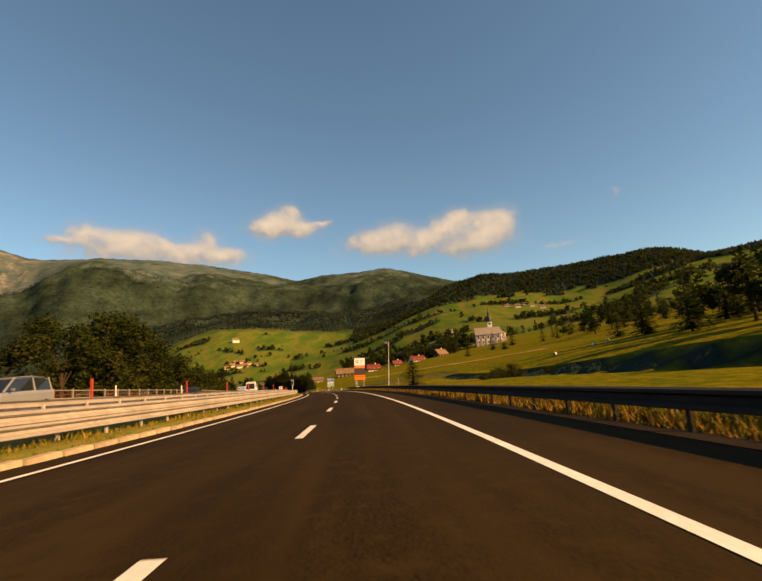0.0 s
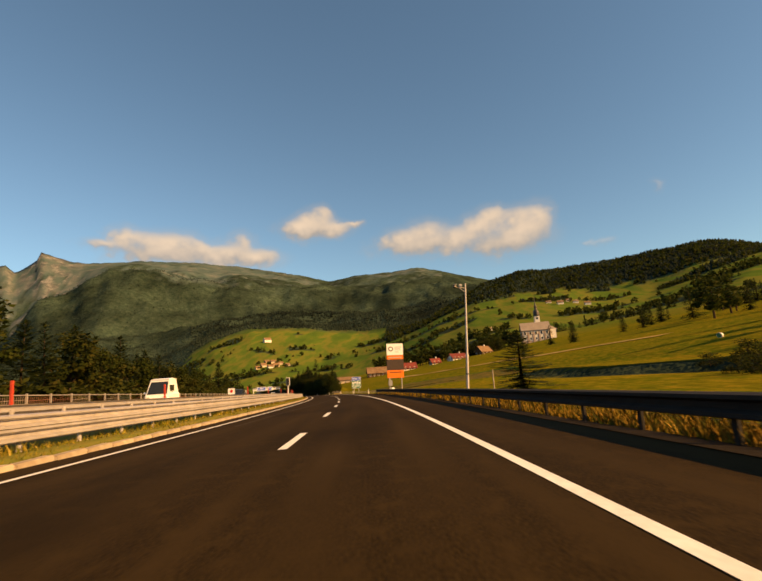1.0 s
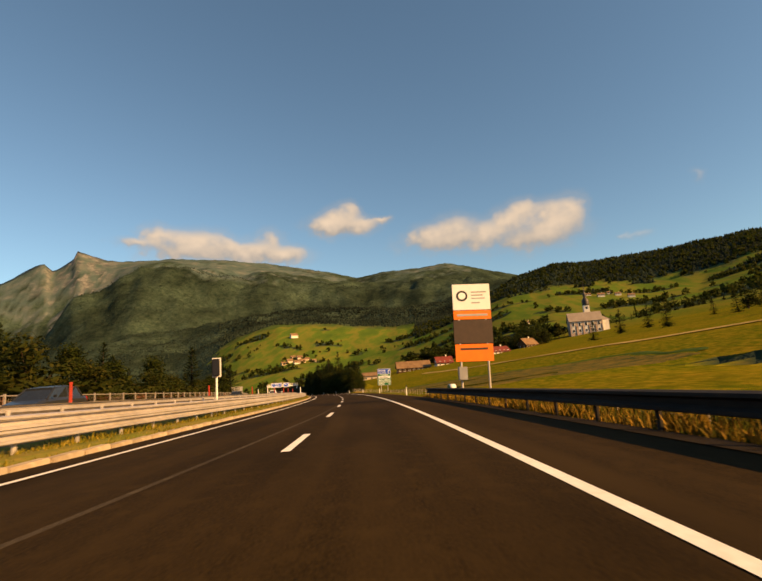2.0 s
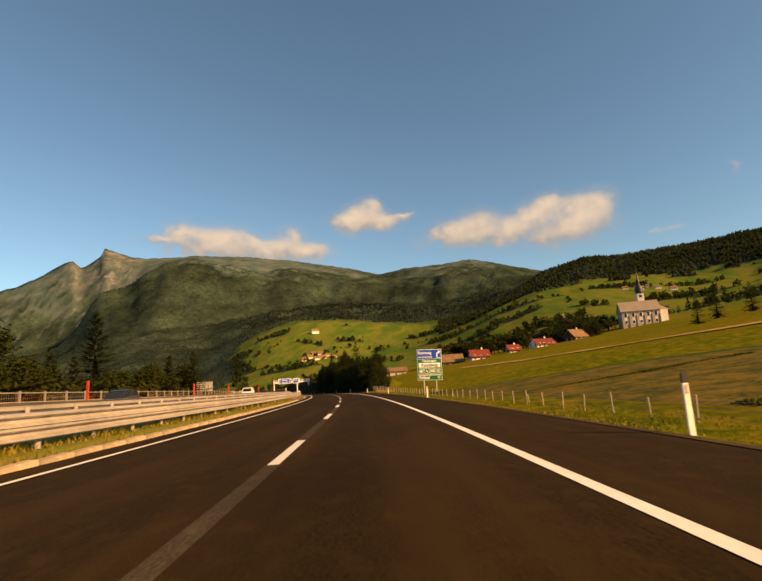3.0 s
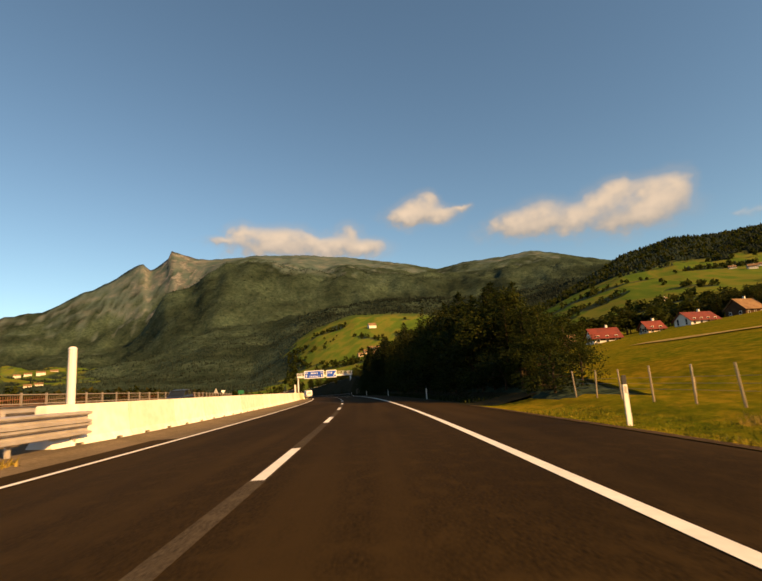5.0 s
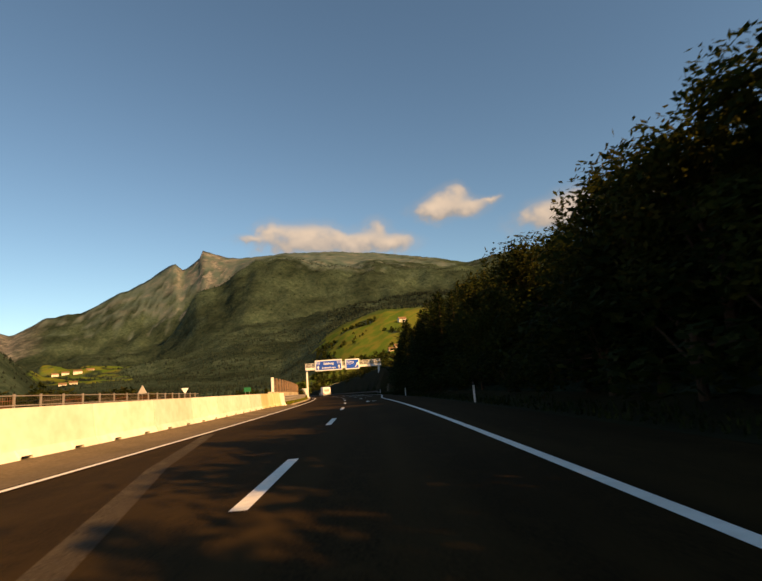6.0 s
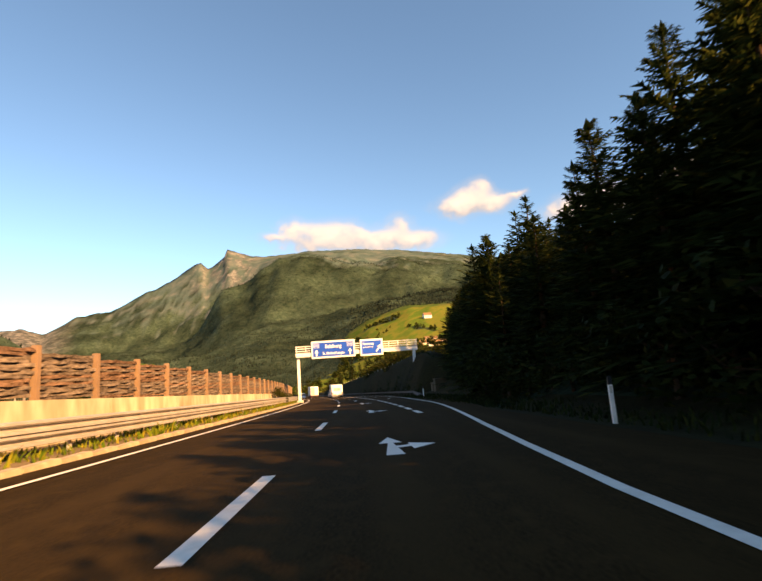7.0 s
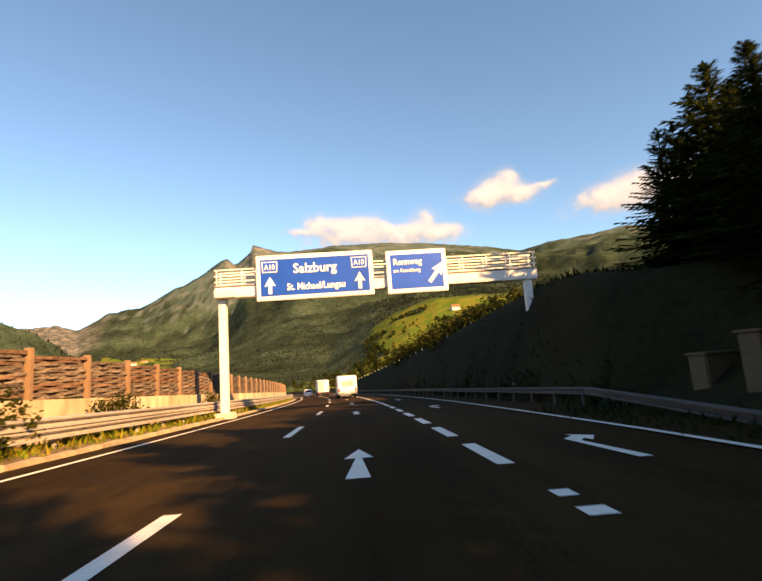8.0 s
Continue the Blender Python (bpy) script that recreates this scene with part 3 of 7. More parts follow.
tagged(part("median", strip([(-7.7, 0.58), (-6.9, 0.35), (-5.9, 0.14), (-4.7, 0.08), (-4.5, 0.03), (-4.1, -0.015)], -75, 600, 3), gravel), "brown gravel strip under the guard rails", "median", kind="structure")
tagged(part("median_grass", strip([(-6.2, 0.2), (-5.9, 0.15), (-4.7, 0.1), (-4.5, 0.05), (-4.36, 0.02)], -75, 171, 3), verge_grass), "yellow-green grass strip under the guard rail", "median", kind="structure")
tagged(part("median_edge", strip([(-4.2, -0.012), (-3.4, 0.004)], 204, 269, 3), gravel), "brown gritty strip between barrier and edge line", "median", kind="structure")
tagged(part("soil_edge", strip([(5.3, -0.018), (5.42, -0.02), (5.6, -0.045)], 113, 211, 3), soil), "crumbling brown soil at the asphalt edge", "verge", kind="structure")
tagged(part("verge", strip([(5.3, -0.025), (5.55, -0.05), (6.2, -0.12), (7.0, -0.1), (8.0, 0.02)], -75, 160, 3), bpy.data.materials["land"]), "grassy verge beside the shoulder", "verge", kind="structure")
tagged(part("verge_field", strip([(5.3, -0.025), (5.55, -0.05), (6.2, -0.1), (7.0, -0.04), (8.0, 0.12), (9.0, 0.2)], 160, 211, 3), bpy.data.materials["land"]), "grassy verge rising to the meadow fence", "verge", kind="structure")
bm_rows = []
for s in span(-75, 205, 3):
    k = min(1.0, max(0.0, (s - 105) / 55))
    row = []
    for u in (7.85, 8.12, 9, 11, 13, 15, 17, 19, 21):
        low = float(np.interp(u, (7, 30), (0, 0.4)))
        slope = float(np.interp(u, (7, 9, 240), (0, 0.1, 30)))
        row.append(at(s, u, low * (1 - k) + slope * k + (-0.09 if u < 8 else 0.0 if u < 18 else -0.12 * (u - 17))))
    bm_rows.append(row)
meadow_edge = new("meadow_edge", mesh_of("meadow_edge", grid_bm(bm_rows), bpy.data.materials["land"], True))
tagged(meadow_edge, "green and yellow meadow beside the fence", "meadow", kind="structure")
# strip coloured as the shadow of rail and grass
tagged(part("shoulder_edge", strip([(5.15, -0.015), (5.25, -0.02), (5.5, -0.03), (5.75, -0.05), (5.95, -0.11)], -75, 118, 3), rail_shadow_tone), "verge edge below the guard rail, coloured dark as its shadow", "verge", kind="structure")


def meadow_top(s, u):
    """A point on the meadow beside the fence."""
    k = min(1.0, max(0.0, (s - 105) / 55))
    low, slope = float(np.interp(u, (7, 30), (0, 0.4))), float(np.interp(u, (7, 9, 240), (0, 0.1, 30)))
    p = at(s, u, low * (1 - k) + slope * k)
    return Vector((p.x, p.y, max(p.z if u < 18.5 else -99.0, land_point(p.x, p.y))))


dry_meadow = mat("dry meadow", (0.135, 0.092, 0.011), (0.026, 0.038, 0.004), scale=5.5, coarse=0.8, rough=0.95, bump=1.0, spread=0.18)
lush = mat("lush grass", (0.05, 0.085, 0.006), (0.022, 0.045, 0.003), scale=4, coarse=0.3, rough=0.95, bump=1.0)
bm_rows = []
for s in span(123, 158, 1.25):
    far = min(34.0, 8.2 + (158 - s) / 0.75) + 0.3 * math.sin(s * 1.3) + 0.25 * math.sin(s * 0.47)
    row = []
    for f in [k / 20 for k in range(21)]:
        p = meadow_top(s + 0.4 * math.sin(f * 23), 7.75 + (far - 7.75) * f)
        row.append((p.x, p.y, p.z + (-0.05 if f in (0, 1.0) or s == 123 else 0.05)))
    bm_rows.append(row)
edge_rows = []
for s in span(125, 158, 1.1):
    far = min(34.0, 8.2 + (158 - s) / 0.75) + 0.3 * math.sin(s * 1.3) + 0.25 * math.sin(s * 0.47)
    row = []
    for f in (0.0, 0.25, 0.5, 0.75, 1.0):
        p = meadow_top(s, far - 0.5 + (2.0 + 0.7 * math.sin(s * 0.9)) * f)
        row.append((p.x, p.y, p.z + (-0.05 if f in (0, 1.0) else 0.07 + 0.03 * math.sin(s * 2.7 + f * 9))))
    edge_rows.append(row)
tagged(new("meadow_edge", mesh_of("meadow_edge", grid_bm(edge_rows), lush, True)), "dark green uncut strip beside the mown plot", "meadow", kind="structure")
tagged(new("dry_meadow", mesh_of("dry_meadow", grid_bm(bm_rows), dry_meadow, True)), "reddish brown mown plot of the meadow inside the fence", "meadow", kind="structure")
tagged(part("verge_wooded", strip([(5.3, -0.025), (5.6, -0.05), (6.4, -0.1), (7.4, 0.1), (9.5, 0.6)], 211, 284, 3), shade_floor), "grassy verge below the wooded bank, coloured dark for shade", "verge", kind="structure")
tagged(part("verge_exit", strip([(7.2, -0.06), (8.2, -0.1), (9.4, 0.3), (11, 1.5)], 284, 600, 3), shade_floor), "grass below the bank beside the exit, coloured dark for shade", "verge", kind="structure")

def crest(s):
    return float(np.interp(s, *CREST))


rows = []
for s in span(297, 430, 1.4):
    foot = float(np.interp(s, (285, 300, 309, 315.5, 317.5), (7.0, 8.6, 10.2, 10.2, 8.5))) - 0.25
    rise = float(np.interp(s, (295, 311, 318), (0.6, 1.2, 2.4)))
    c = crest(s) + 0.22
    w = c / rise
    wob = [0.07 * math.sin(s * 0.9 + q * 2.1) + 0.05 * math.sin(s * 2.3 + q) for q in range(8)]
    prof = [(foot - 0.3, -0.3), (foot, -0.05), (foot + w * 0.25, c * 0.3), (foot + w * 0.5, c * 0.56), (foot + w * 0.75, c * 0.8), (foot + w, c), (foot + w + 1.2, c + 0.1), (foot + w + 5, c - 0.9)]
    rows.append([at(s, u + wob[q] * (0.5 if 0 < q < 7 else 0), v + wob[q] * (0.6 if 1 < q < 7 else 0)) for q, (u, v) in enumerate(prof)])
# the bank's shade is carried by the dark floor colour
tagged(new("bank", mesh_of("bank", grid_bm(rows), shade_floor, True)), "steep bank beside the exit lane, coloured dark for its shade", "bank", kind="structure")


# ---- small builders ----
def box_bm(w, d, h, x=0.0, y=0.0, z=0.0, bevel=0.0, bm=None):
    """A block standing on z, centred on x and y."""
    bm = bm or bmesh.new()
    r = bmesh.ops.create_cube(bm, size=1, matrix=Matrix.Translation((x, y, z + h / 2)) @ Matrix.Diagonal((w, d, h, 1)))
    if bevel:
        es = {e for v in r["verts"] for e in v.link_edges}
        bmesh.ops.bevel(bm, geom=list(es), offset=bevel, segments=2, affect="EDGES")
    return bm


def rod_bm(p0, p1, r0, r1=None, n=10, bm=None):
    """A tapered rod from p0 to p1."""
    bm = bm or bmesh.new()
    p0, p1 = Vector(p0), Vector(p1)
    d = p1 - p0
    m = Matrix.Translation((p0 + p1) / 2) @ d.to_track_quat("Z", "Y").to_matrix().to_4x4()
    bmesh.ops.create_cone(bm, cap_ends=True, segments=n, radius1=r0, radius2=r1 if r1 is not None else r0, depth=d.length, matrix=m)
    return bm


def thing(name, m, label, category, group="", kind=""):
    e = new(name)
    e.empty_display_size = 0.2
    e.matrix_world = m
    return tagged(e, label, category, group, kind)


def text_bm(words, size, x, z, y=-0.03, align="CENTER", squeeze=1.0):
    """Raised letters on an upright board that faces back along the road."""
    cu = bpy.data.curves.new("letters", "FONT")
    cu.body, cu.size, cu.align_x, cu.extrude = words, size, align, 0.004
    cu.offset = size * 0.018
    cu.resolution_u = 2
    ob = bpy.data.objects.new("letters", cu)
    scene.collection.objects.link(ob)
    me = bpy.data.meshes.new_from_object(ob.evaluated_get(bpy.context.evaluated_depsgraph_get()))
    bpy.data.objects.remove(ob)
    bpy.data.curves.remove(cu)
    bm = bmesh.new()
    bm.from_mesh(me)
    bpy.data.meshes.remove(me)
    bmesh.ops.transform(bm, matrix=Matrix.Translation((x, y, z)) @ pose(0, 0, 0, 90) @ Matrix.Diagonal((squeeze, 1, 1, 1)), verts=bm.verts)
    return bm


def flat_bm(pts, y=-0.03, depth=0.006):
    """An upright flat shape of that thickness; points are (x, z)."""
    bm = bmesh.new()
    f = bm.faces.new([bm.verts.new((a, y, b)) for a, b in pts])
    r = bmesh.ops.extrude_face_region(bm, geom=[f])
    bmesh.ops.translate(bm, vec=(0, depth, 0), verts=[v for v in r["geom"] if isinstance(v, bmesh.types.BMVert)])
    bmesh.ops.recalc_face_normals(bm, faces=bm.faces)
    return bm


def rect(x0, z0, x1, z1):
    return [(x0, z0), (x1, z0), (x1, z1), (x0, z1)]


def arrow_up(x, z, w, h):
    return [(x - w * 0.16, z), (x + w * 0.16, z), (x + w * 0.16, z + h * 0.5), (x + w * 0.5, z + h * 0.45), (x, z + h), (x - w * 0.5, z + h * 0.45), (x - w * 0.16, z + h * 0.5)]


# ---- guard rails ----
W_BEAM = [(0.0, -0.155), (0.045, -0.13), (0.045, -0.08), (0.0, -0.04), (0.0, 0.04), (0.045, 0.08), (0.045, 0.13), (0.0, 0.155),
          (-0.012, 0.155), (0.033, 0.13), (0.033, 0.08), (-0.012, 0.04), (-0.012, -0.04), (0.033, -0.08), (0.033, -0.13), (-0.012, -0.155)]


def guard_rail(u, s0, s1, heights, side, label, base=0.0, gap=2.0, material=None, tall=None, thick=0.68):
    """Beams swept along the road on posts. side: the way the beams face, +1 right."""
    g = thing("guard_rail", Matrix.Identity(4), label, "guard rail", "guard rails")
    material = material or steel
    for hgt in heights:
        part("beam", strip([(u + side * a * 2.2, base + hgt + b * thick) for a, b in W_BEAM], s0, s1, 3.0, True), material, g, smooth=False)
    top = tall or max(heights) + 0.1
    post = mesh_of("post", box_bm(0.055, 0.1, top + 0.25, 0, 0, -0.25, 0.008), material)
    for s in np.arange(s0 + 0.6, s1, gap):
        p = part("post", post, None, g)
        p.matrix_world = stand(float(s), u - side * 0.06, base)
    return g


guard_rail(-5.1, -72, 203, (0.41, 0.655), 1, "sunlit double steel guard rail beside the median", 0.03, thick=0.86)
guard_rail(-6.75, -72, 205, (0.36, 0.56), -1, "steel guard rail facing the oncoming carriageway", 0.34, tall=0.58, thick=0.8)
guard_rail(5.6, -72, 113, (0.47,), -1, "steel guard rail beside the shoulder, coloured dark for its unlit side", -0.06, tall=0.58, material=unlit_steel, thick=1.0)
guard_rail(-4.85, 268, 560, (0.38, 0.61), 1, "double steel guard rail before the noise barrier", 0.02, thick=0.75)
g = guard_rail(7.9, 317, 560, (0.42,), -1, "steel guard rail along the exit lane, coloured dark for shade", -0.05, material=shade_steel)
bm, rings = bmesh.new(), []
for k in range(9):
    f = k / 8
    rings.append([bm.verts.new(at(308.6 + 8.4 * f, 7.0 + 0.9 * f - a * 2.2, -0.02 + 0.39 * f + b * 0.68)) for a, b in W_BEAM])
for r0, r1 in zip(rings, rings[1:]):
    for i in range(len(W_BEAM)):
        j = (i + 1) % len(W_BEAM)
        bm.faces.new((r0[i], r0[j], r1[j], r1[i]))
bm.faces.new(rings[0][::-1]), bm.faces.new(rings[-1])
bmesh.ops.recalc_face_normals(bm, faces=bm.faces)
part("ramped_end", bm, shade_steel, g, "sloping end of the rail")
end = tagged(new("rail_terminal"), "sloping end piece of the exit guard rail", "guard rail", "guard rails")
part("beam", rod_bm(at(311.2, 8.05, -0.05), at(317.1, 7.87, 0.37), 0.09, 0.11, 6), shade_steel, end)
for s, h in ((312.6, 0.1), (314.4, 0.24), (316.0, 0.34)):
    part("post", rod_bm(at(s, 8.0, -0.3), at(s, 8.0, h), 0.035, 0.035, 6), shade_steel, end)

# kerbs: stones end to end
stone = box_bm(0.22, 0.97, 0.13, 0, 0, -0.06, 0.02)
stone_mesh = mesh_of("kerb_stone", stone, kerb_stone)
for k0, k1 in ((-10, 169), (184, 192), (269, 372)):
    kerb = tagged(new("kerb"), "row of pale concrete kerb stones along the median", "kerb", kind="structure")
    for s in np.arange(k0, k1, 1.0):
        p = part("stone", stone_mesh, None, kerb)
        p.matrix_world = stand(float(s) + 0.5, -4.22 + random.uniform(-0.01, 0.01), random.uniform(-0.008, 0.008), random.uniform(-0.5, 0.5))


# ---- grass ----
def blade_material(name, stops):
    m = bpy.data.materials.new(name)
    m.use_nodes = True
    t = m.node_tree
    p = t.nodes["Principled BSDF"]
    p.inputs["Roughness"].default_value = 0.8
    p.inputs["Specular IOR Level"].default_value = 0.05
    g = t.nodes.new("ShaderNodeNewGeometry")
    r = t.nodes.new("ShaderNodeValToRGB")
    els = r.color_ramp.elements
    while len(els) < len(stops):
        els.new(0.5)
    for e, (pos, c) in zip(els, stops):
        e.position, e.color = pos, (*c, 1)
    t.links.new(g.outputs["Random Per Island"], r.inputs[0])
    t.links.new(r.outputs[0], p.inputs["Base Color"])
    return m


dry_blades = blade_material("dry blades", [(0.0, (0.085, 0.0935, 0.012)), (0.4, (0.187, 0.1445, 0.027)), (0.75, (0.289, 0.204, 0.048)), (1.0, (0.357, 0.2805, 0.09))])
median_blades = blade_material("median blades", [(0.0, (0.0595, 0.068, 0.0072)), (0.5, (0.136, 0.119, 0.0132)), (0.85, (0.221, 0.1615, 0.024)), (1.0, (0.306, 0.2295, 0.06))])
tawny_blades = blade_material("tawny blades", [(0.0, (0.051, 0.04675, 0.006)), (0.45, (0.136, 0.085, 0.012)), (0.8, (0.238, 0.136, 0.021)), (1.0, (0.323, 0.1955, 0.042))])
straw_blades = blade_material("straw blades", [(0.0, (0.16, 0.13, 0.03)), (0.5, (0.3, 0.2, 0.05)), (1.0, (0.42, 0.29, 0.09))])
# blades near black, to put the bank's shade into the grass
shade_blades = blade_material("shade-dark grass", [(0.0, (0.006, 0.011, 0.003)), (0.6, (0.014, 0.022, 0.005)), (1.0, (0.03, 0.034, 0.008))])
weed_blades = blade_material("weeds", [(0.0, (0.017, 0.0272, 0.0036)), (0.6, (0.051, 0.06375, 0.0072)), (1.0, (0.1275, 0.0935, 0.0132))])
green_blades = blade_material("green blades", [(0.0, (0.0425, 0.0765, 0.0072)), (0.5, (0.102, 0.1275, 0.012)), (1.0, (0.204, 0.1615, 0.024))])


def blades(name, label, count, s0, s1, u0, u1, lo, hi, v0, v1, material, clump=0.0, width=0.02, crown=None):
    """Grass blades between two lines along the road."""
    rng = np.random.default_rng(int(abs(s0) * 7 + count))
    s = rng.uniform(s0, s1, count)
    u = rng.uniform(u0, u1, count)
    if clump:
        s = np.round(s / clump) * clump + rng.normal(0, clump * 0.22, count)
    hgt = rng.uniform(lo, hi, count) * (0.7 + 0.6 * np.abs(np.sin(s * 0.9) * np.sin(s * 0.37 + 1)))
    th = np.interp(s, SG, HEAD)
    x = np.interp(s, SG, ROAD_X) + u * np.cos(th)
    y = np.interp(s, SG, ROAD_Y) + u * np.sin(th)
    z = np.interp(s, SG, ROAD_Z) + u * np.sin(np.interp(s, SG, BK)) + v0 + ((np.interp(s, *crown) + 0.2 if crown else v1) - v0) * (u - u0) / (u1 - u0)
    a = rng.uniform(0, math.tau, count)
    lean = rng.normal(0, 0.35, (count, 2)) * hgt[:, None]
    w = width * rng.uniform(0.7, 1.6, count)
    ca, sa = np.cos(a) * w, np.sin(a) * w
    base = np.stack([x, y, z - 0.04], 1)
    tip = base + np.stack([lean[:, 0], lean[:, 1], hgt], 1)
    mid = base + np.stack([lean[:, 0] * 0.35, lean[:, 1] * 0.35, hgt * 0.55], 1)
    side = np.stack([ca, sa, np.zeros(count)], 1)
    verts = np.stack([base - side, base + side, mid + side * 0.8, mid - side * 0.8, tip], 1).reshape(-1, 3)
    k = np.arange(count)[:, None] * 5
    quads = (k + np.array([[0, 1, 2, 3]])).tolist()
    tris = (k + np.array([[3, 2, 4]])).tolist()
    me = bpy.data.meshes.new(name)
    me.from_pydata(verts.tolist(), [], quads + tris)
    me.materials.append(material)
    return tagged(new(name, me), label, "grass", kind="stuff")


blades("dry_grass", "dry yellow grass on the median under the guard rail", 30000, -5, 172, -5.7, -4.36, 0.05, 0.17, 0.06, 0.03, median_blades, width=0.011)
blades("dry_grass", "taller grass growing up to the median guard rail", 13000, -5, 172, -5.4, -4.95, 0.12, 0.28, 0.1, 0.08, median_blades, 0, 0.012)
blades("grass", "green and dry grass tufts on the median", 3500, 184, 200, -5.2, -4.5, 0.08, 0.26, 0.06, 0.05, dry_blades)
blades("grass", "grass tufts between kerb and guard rail", 10000, 269, 372, -5.6, -4.5, 0.1, 0.34, 0.08, 0.05, green_blades, 1.1)
blades("dry_grass", "tall dry grass under the guard rail and by the fence", 20000, -8, 116, 5.75, 8.0, 0.12, 0.42, -0.1, 0.0, tawny_blades, 1.3, 0.009)
blades("dry_grass", "dense tawny grass close behind the guard rail", 13000, -8, 116, 5.66, 6.05, 0.16, 0.36, -0.07, -0.1, tawny_blades, 0, 0.012)
blades("grass", "dark green weeds among the dry grass by the guard rail", 15000, -8, 116, 5.6, 7.6, 0.08, 0.34, -0.1, -0.04, weed_blades, 1.9, 0.011)
blades("grass", "short green grass on the verge", 17000, 114, 206, 5.5, 7.4, 0.02, 0.06, -0.06, 0.02, green_blades, 0, 0.006)
blades("grass", "yellow-green grass growing over the asphalt edge", 13000, 114, 206, 5.45, 6.0, 0.03, 0.11, -0.04, -0.09, median_blades, 0.8, 0.008)
blades("dry_grass", "straw-coloured grass along the wire fence", 4200, 185, 199, 6.9, 7.7, 0.06, 0.22, -0.05, 0.1, straw_blades, 1.3, 0.006)
for s0 in (127.6, 142.0):
    blades("grass", "dark green windrow of cut grass across the meadow", 5000, s0, s0 + 0.8, 8.6, 21, 0.05, 0.16, 0.05, 0.95 if s0 < 130 else 1.3, weed_blades, 0, 0.03)

# blades added over the bank to darken it as shade would
blades("grass", "grass blades over the bank, coloured near black for its shade", 20000, 317.5, 368, 8.3, 10.55, 0.2, 0.5, -0.05, 0.0, shade_blades, 0, 0.05, CREST)
blades("grass", "grass at the foot of the wooded bank, coloured dark for shade", 9000, 214, 316, 5.7, 8.2, 0.06, 0.22, -0.06, 0.1, shade_blades, 0, 0.02)

# ---- field fence, delineators ----
old_wood = mat("weathered wood", (0.42, 0.36, 0.27), (0.26, 0.21, 0.15), scale=8, rough=0.9, bump=0.4, stretch=(1, 1, 0.2))
wire_mat = mat("fence wire", (0.2, 0.19, 0.18), rough=0.5, metal=0.6)
fence = thing("field_fence", Matrix.Identity(4), "wire fence on weathered wooden posts beside the meadow", "fence")
post_meshes = []
for k in range(3):
    bm = rod_bm((0, 0, -0.25), (random.uniform(-0.02, 0.02), 0, 1.0), 0.021, 0.018, 8)
    bmesh.ops.bevel(bm, geom=[e for e in bm.edges if all(v.co.z > 0.9 for v in e.verts)], offset=0.01, segments=1, affect="EDGES")
    post_meshes.append(mesh_of("post", bm, old_wood))
FENCE_U = lambda s: float(np.interp(s, (-20, 116, 160, 190, 206), (7.0, 7.0, 7.0, 7.1, 7.9)))
FENCE_V = lambda s: float(np.interp(s, (-20, 150, 180, 186, 191, 206), (-0.12, -0.1, -0.05, 0.12, 0.25, 0.35)))
tops = []
for k, s in enumerate(np.arange(-12, 207, 1.45)):
    s = float(s) + random.uniform(-0.1, 0.1)
    u = FENCE_U(s) + random.uniform(-0.04, 0.04)
    h = float(np.interp(s, (0, 120, 150, 178, 206), (0.45, 0.46, 0.48, 0.6, 0.62))) * random.uniform(0.9, 1.08)
    p = part("post", post_meshes[k % 3], None, fence)
    p.matrix_world = stand(s, u, FENCE_V(s)) @ pose(0, 0, 0, random.uniform(-4, 4), random.uniform(-4, 4), random.uniform(0, 360)) @ Matrix.Diagonal((1, 1, h, 1))
    tops.append((s, u))
    if k % 9 == 3:
        b = part("brace", mesh_of("brace", rod_bm((0.2, 0.3, -0.1), (0.02, 0.0, 0.36), 0.024, 0.024, 6), old_wood), None, fence)
        b.matrix_world = stand(s, u, FENCE_V(s))
for hgt in (0.12, 0.25, 0.38):
    bm = bmesh.new()
    for (s0, u0), (s1, u1) in zip(tops, tops[1:]):
        rod_bm(at(s0, u0, hgt + FENCE_V(s0)), at(s1, u1, hgt + FENCE_V(s1)), 0.003, 0.003, 3, bm)
    part("wire", bm, wire_mat, fence)

white_plastic = mat("white plastic", (0.82, 0.81, 0.77), (0.7, 0.68, 0.62), scale=5, rough=0.5)
black_plastic = mat("black plastic", (0.012, 0.012, 0.014), rough=0.5)
reflector = mat("reflector", (0.55, 0.5, 0.42), rough=0.2)


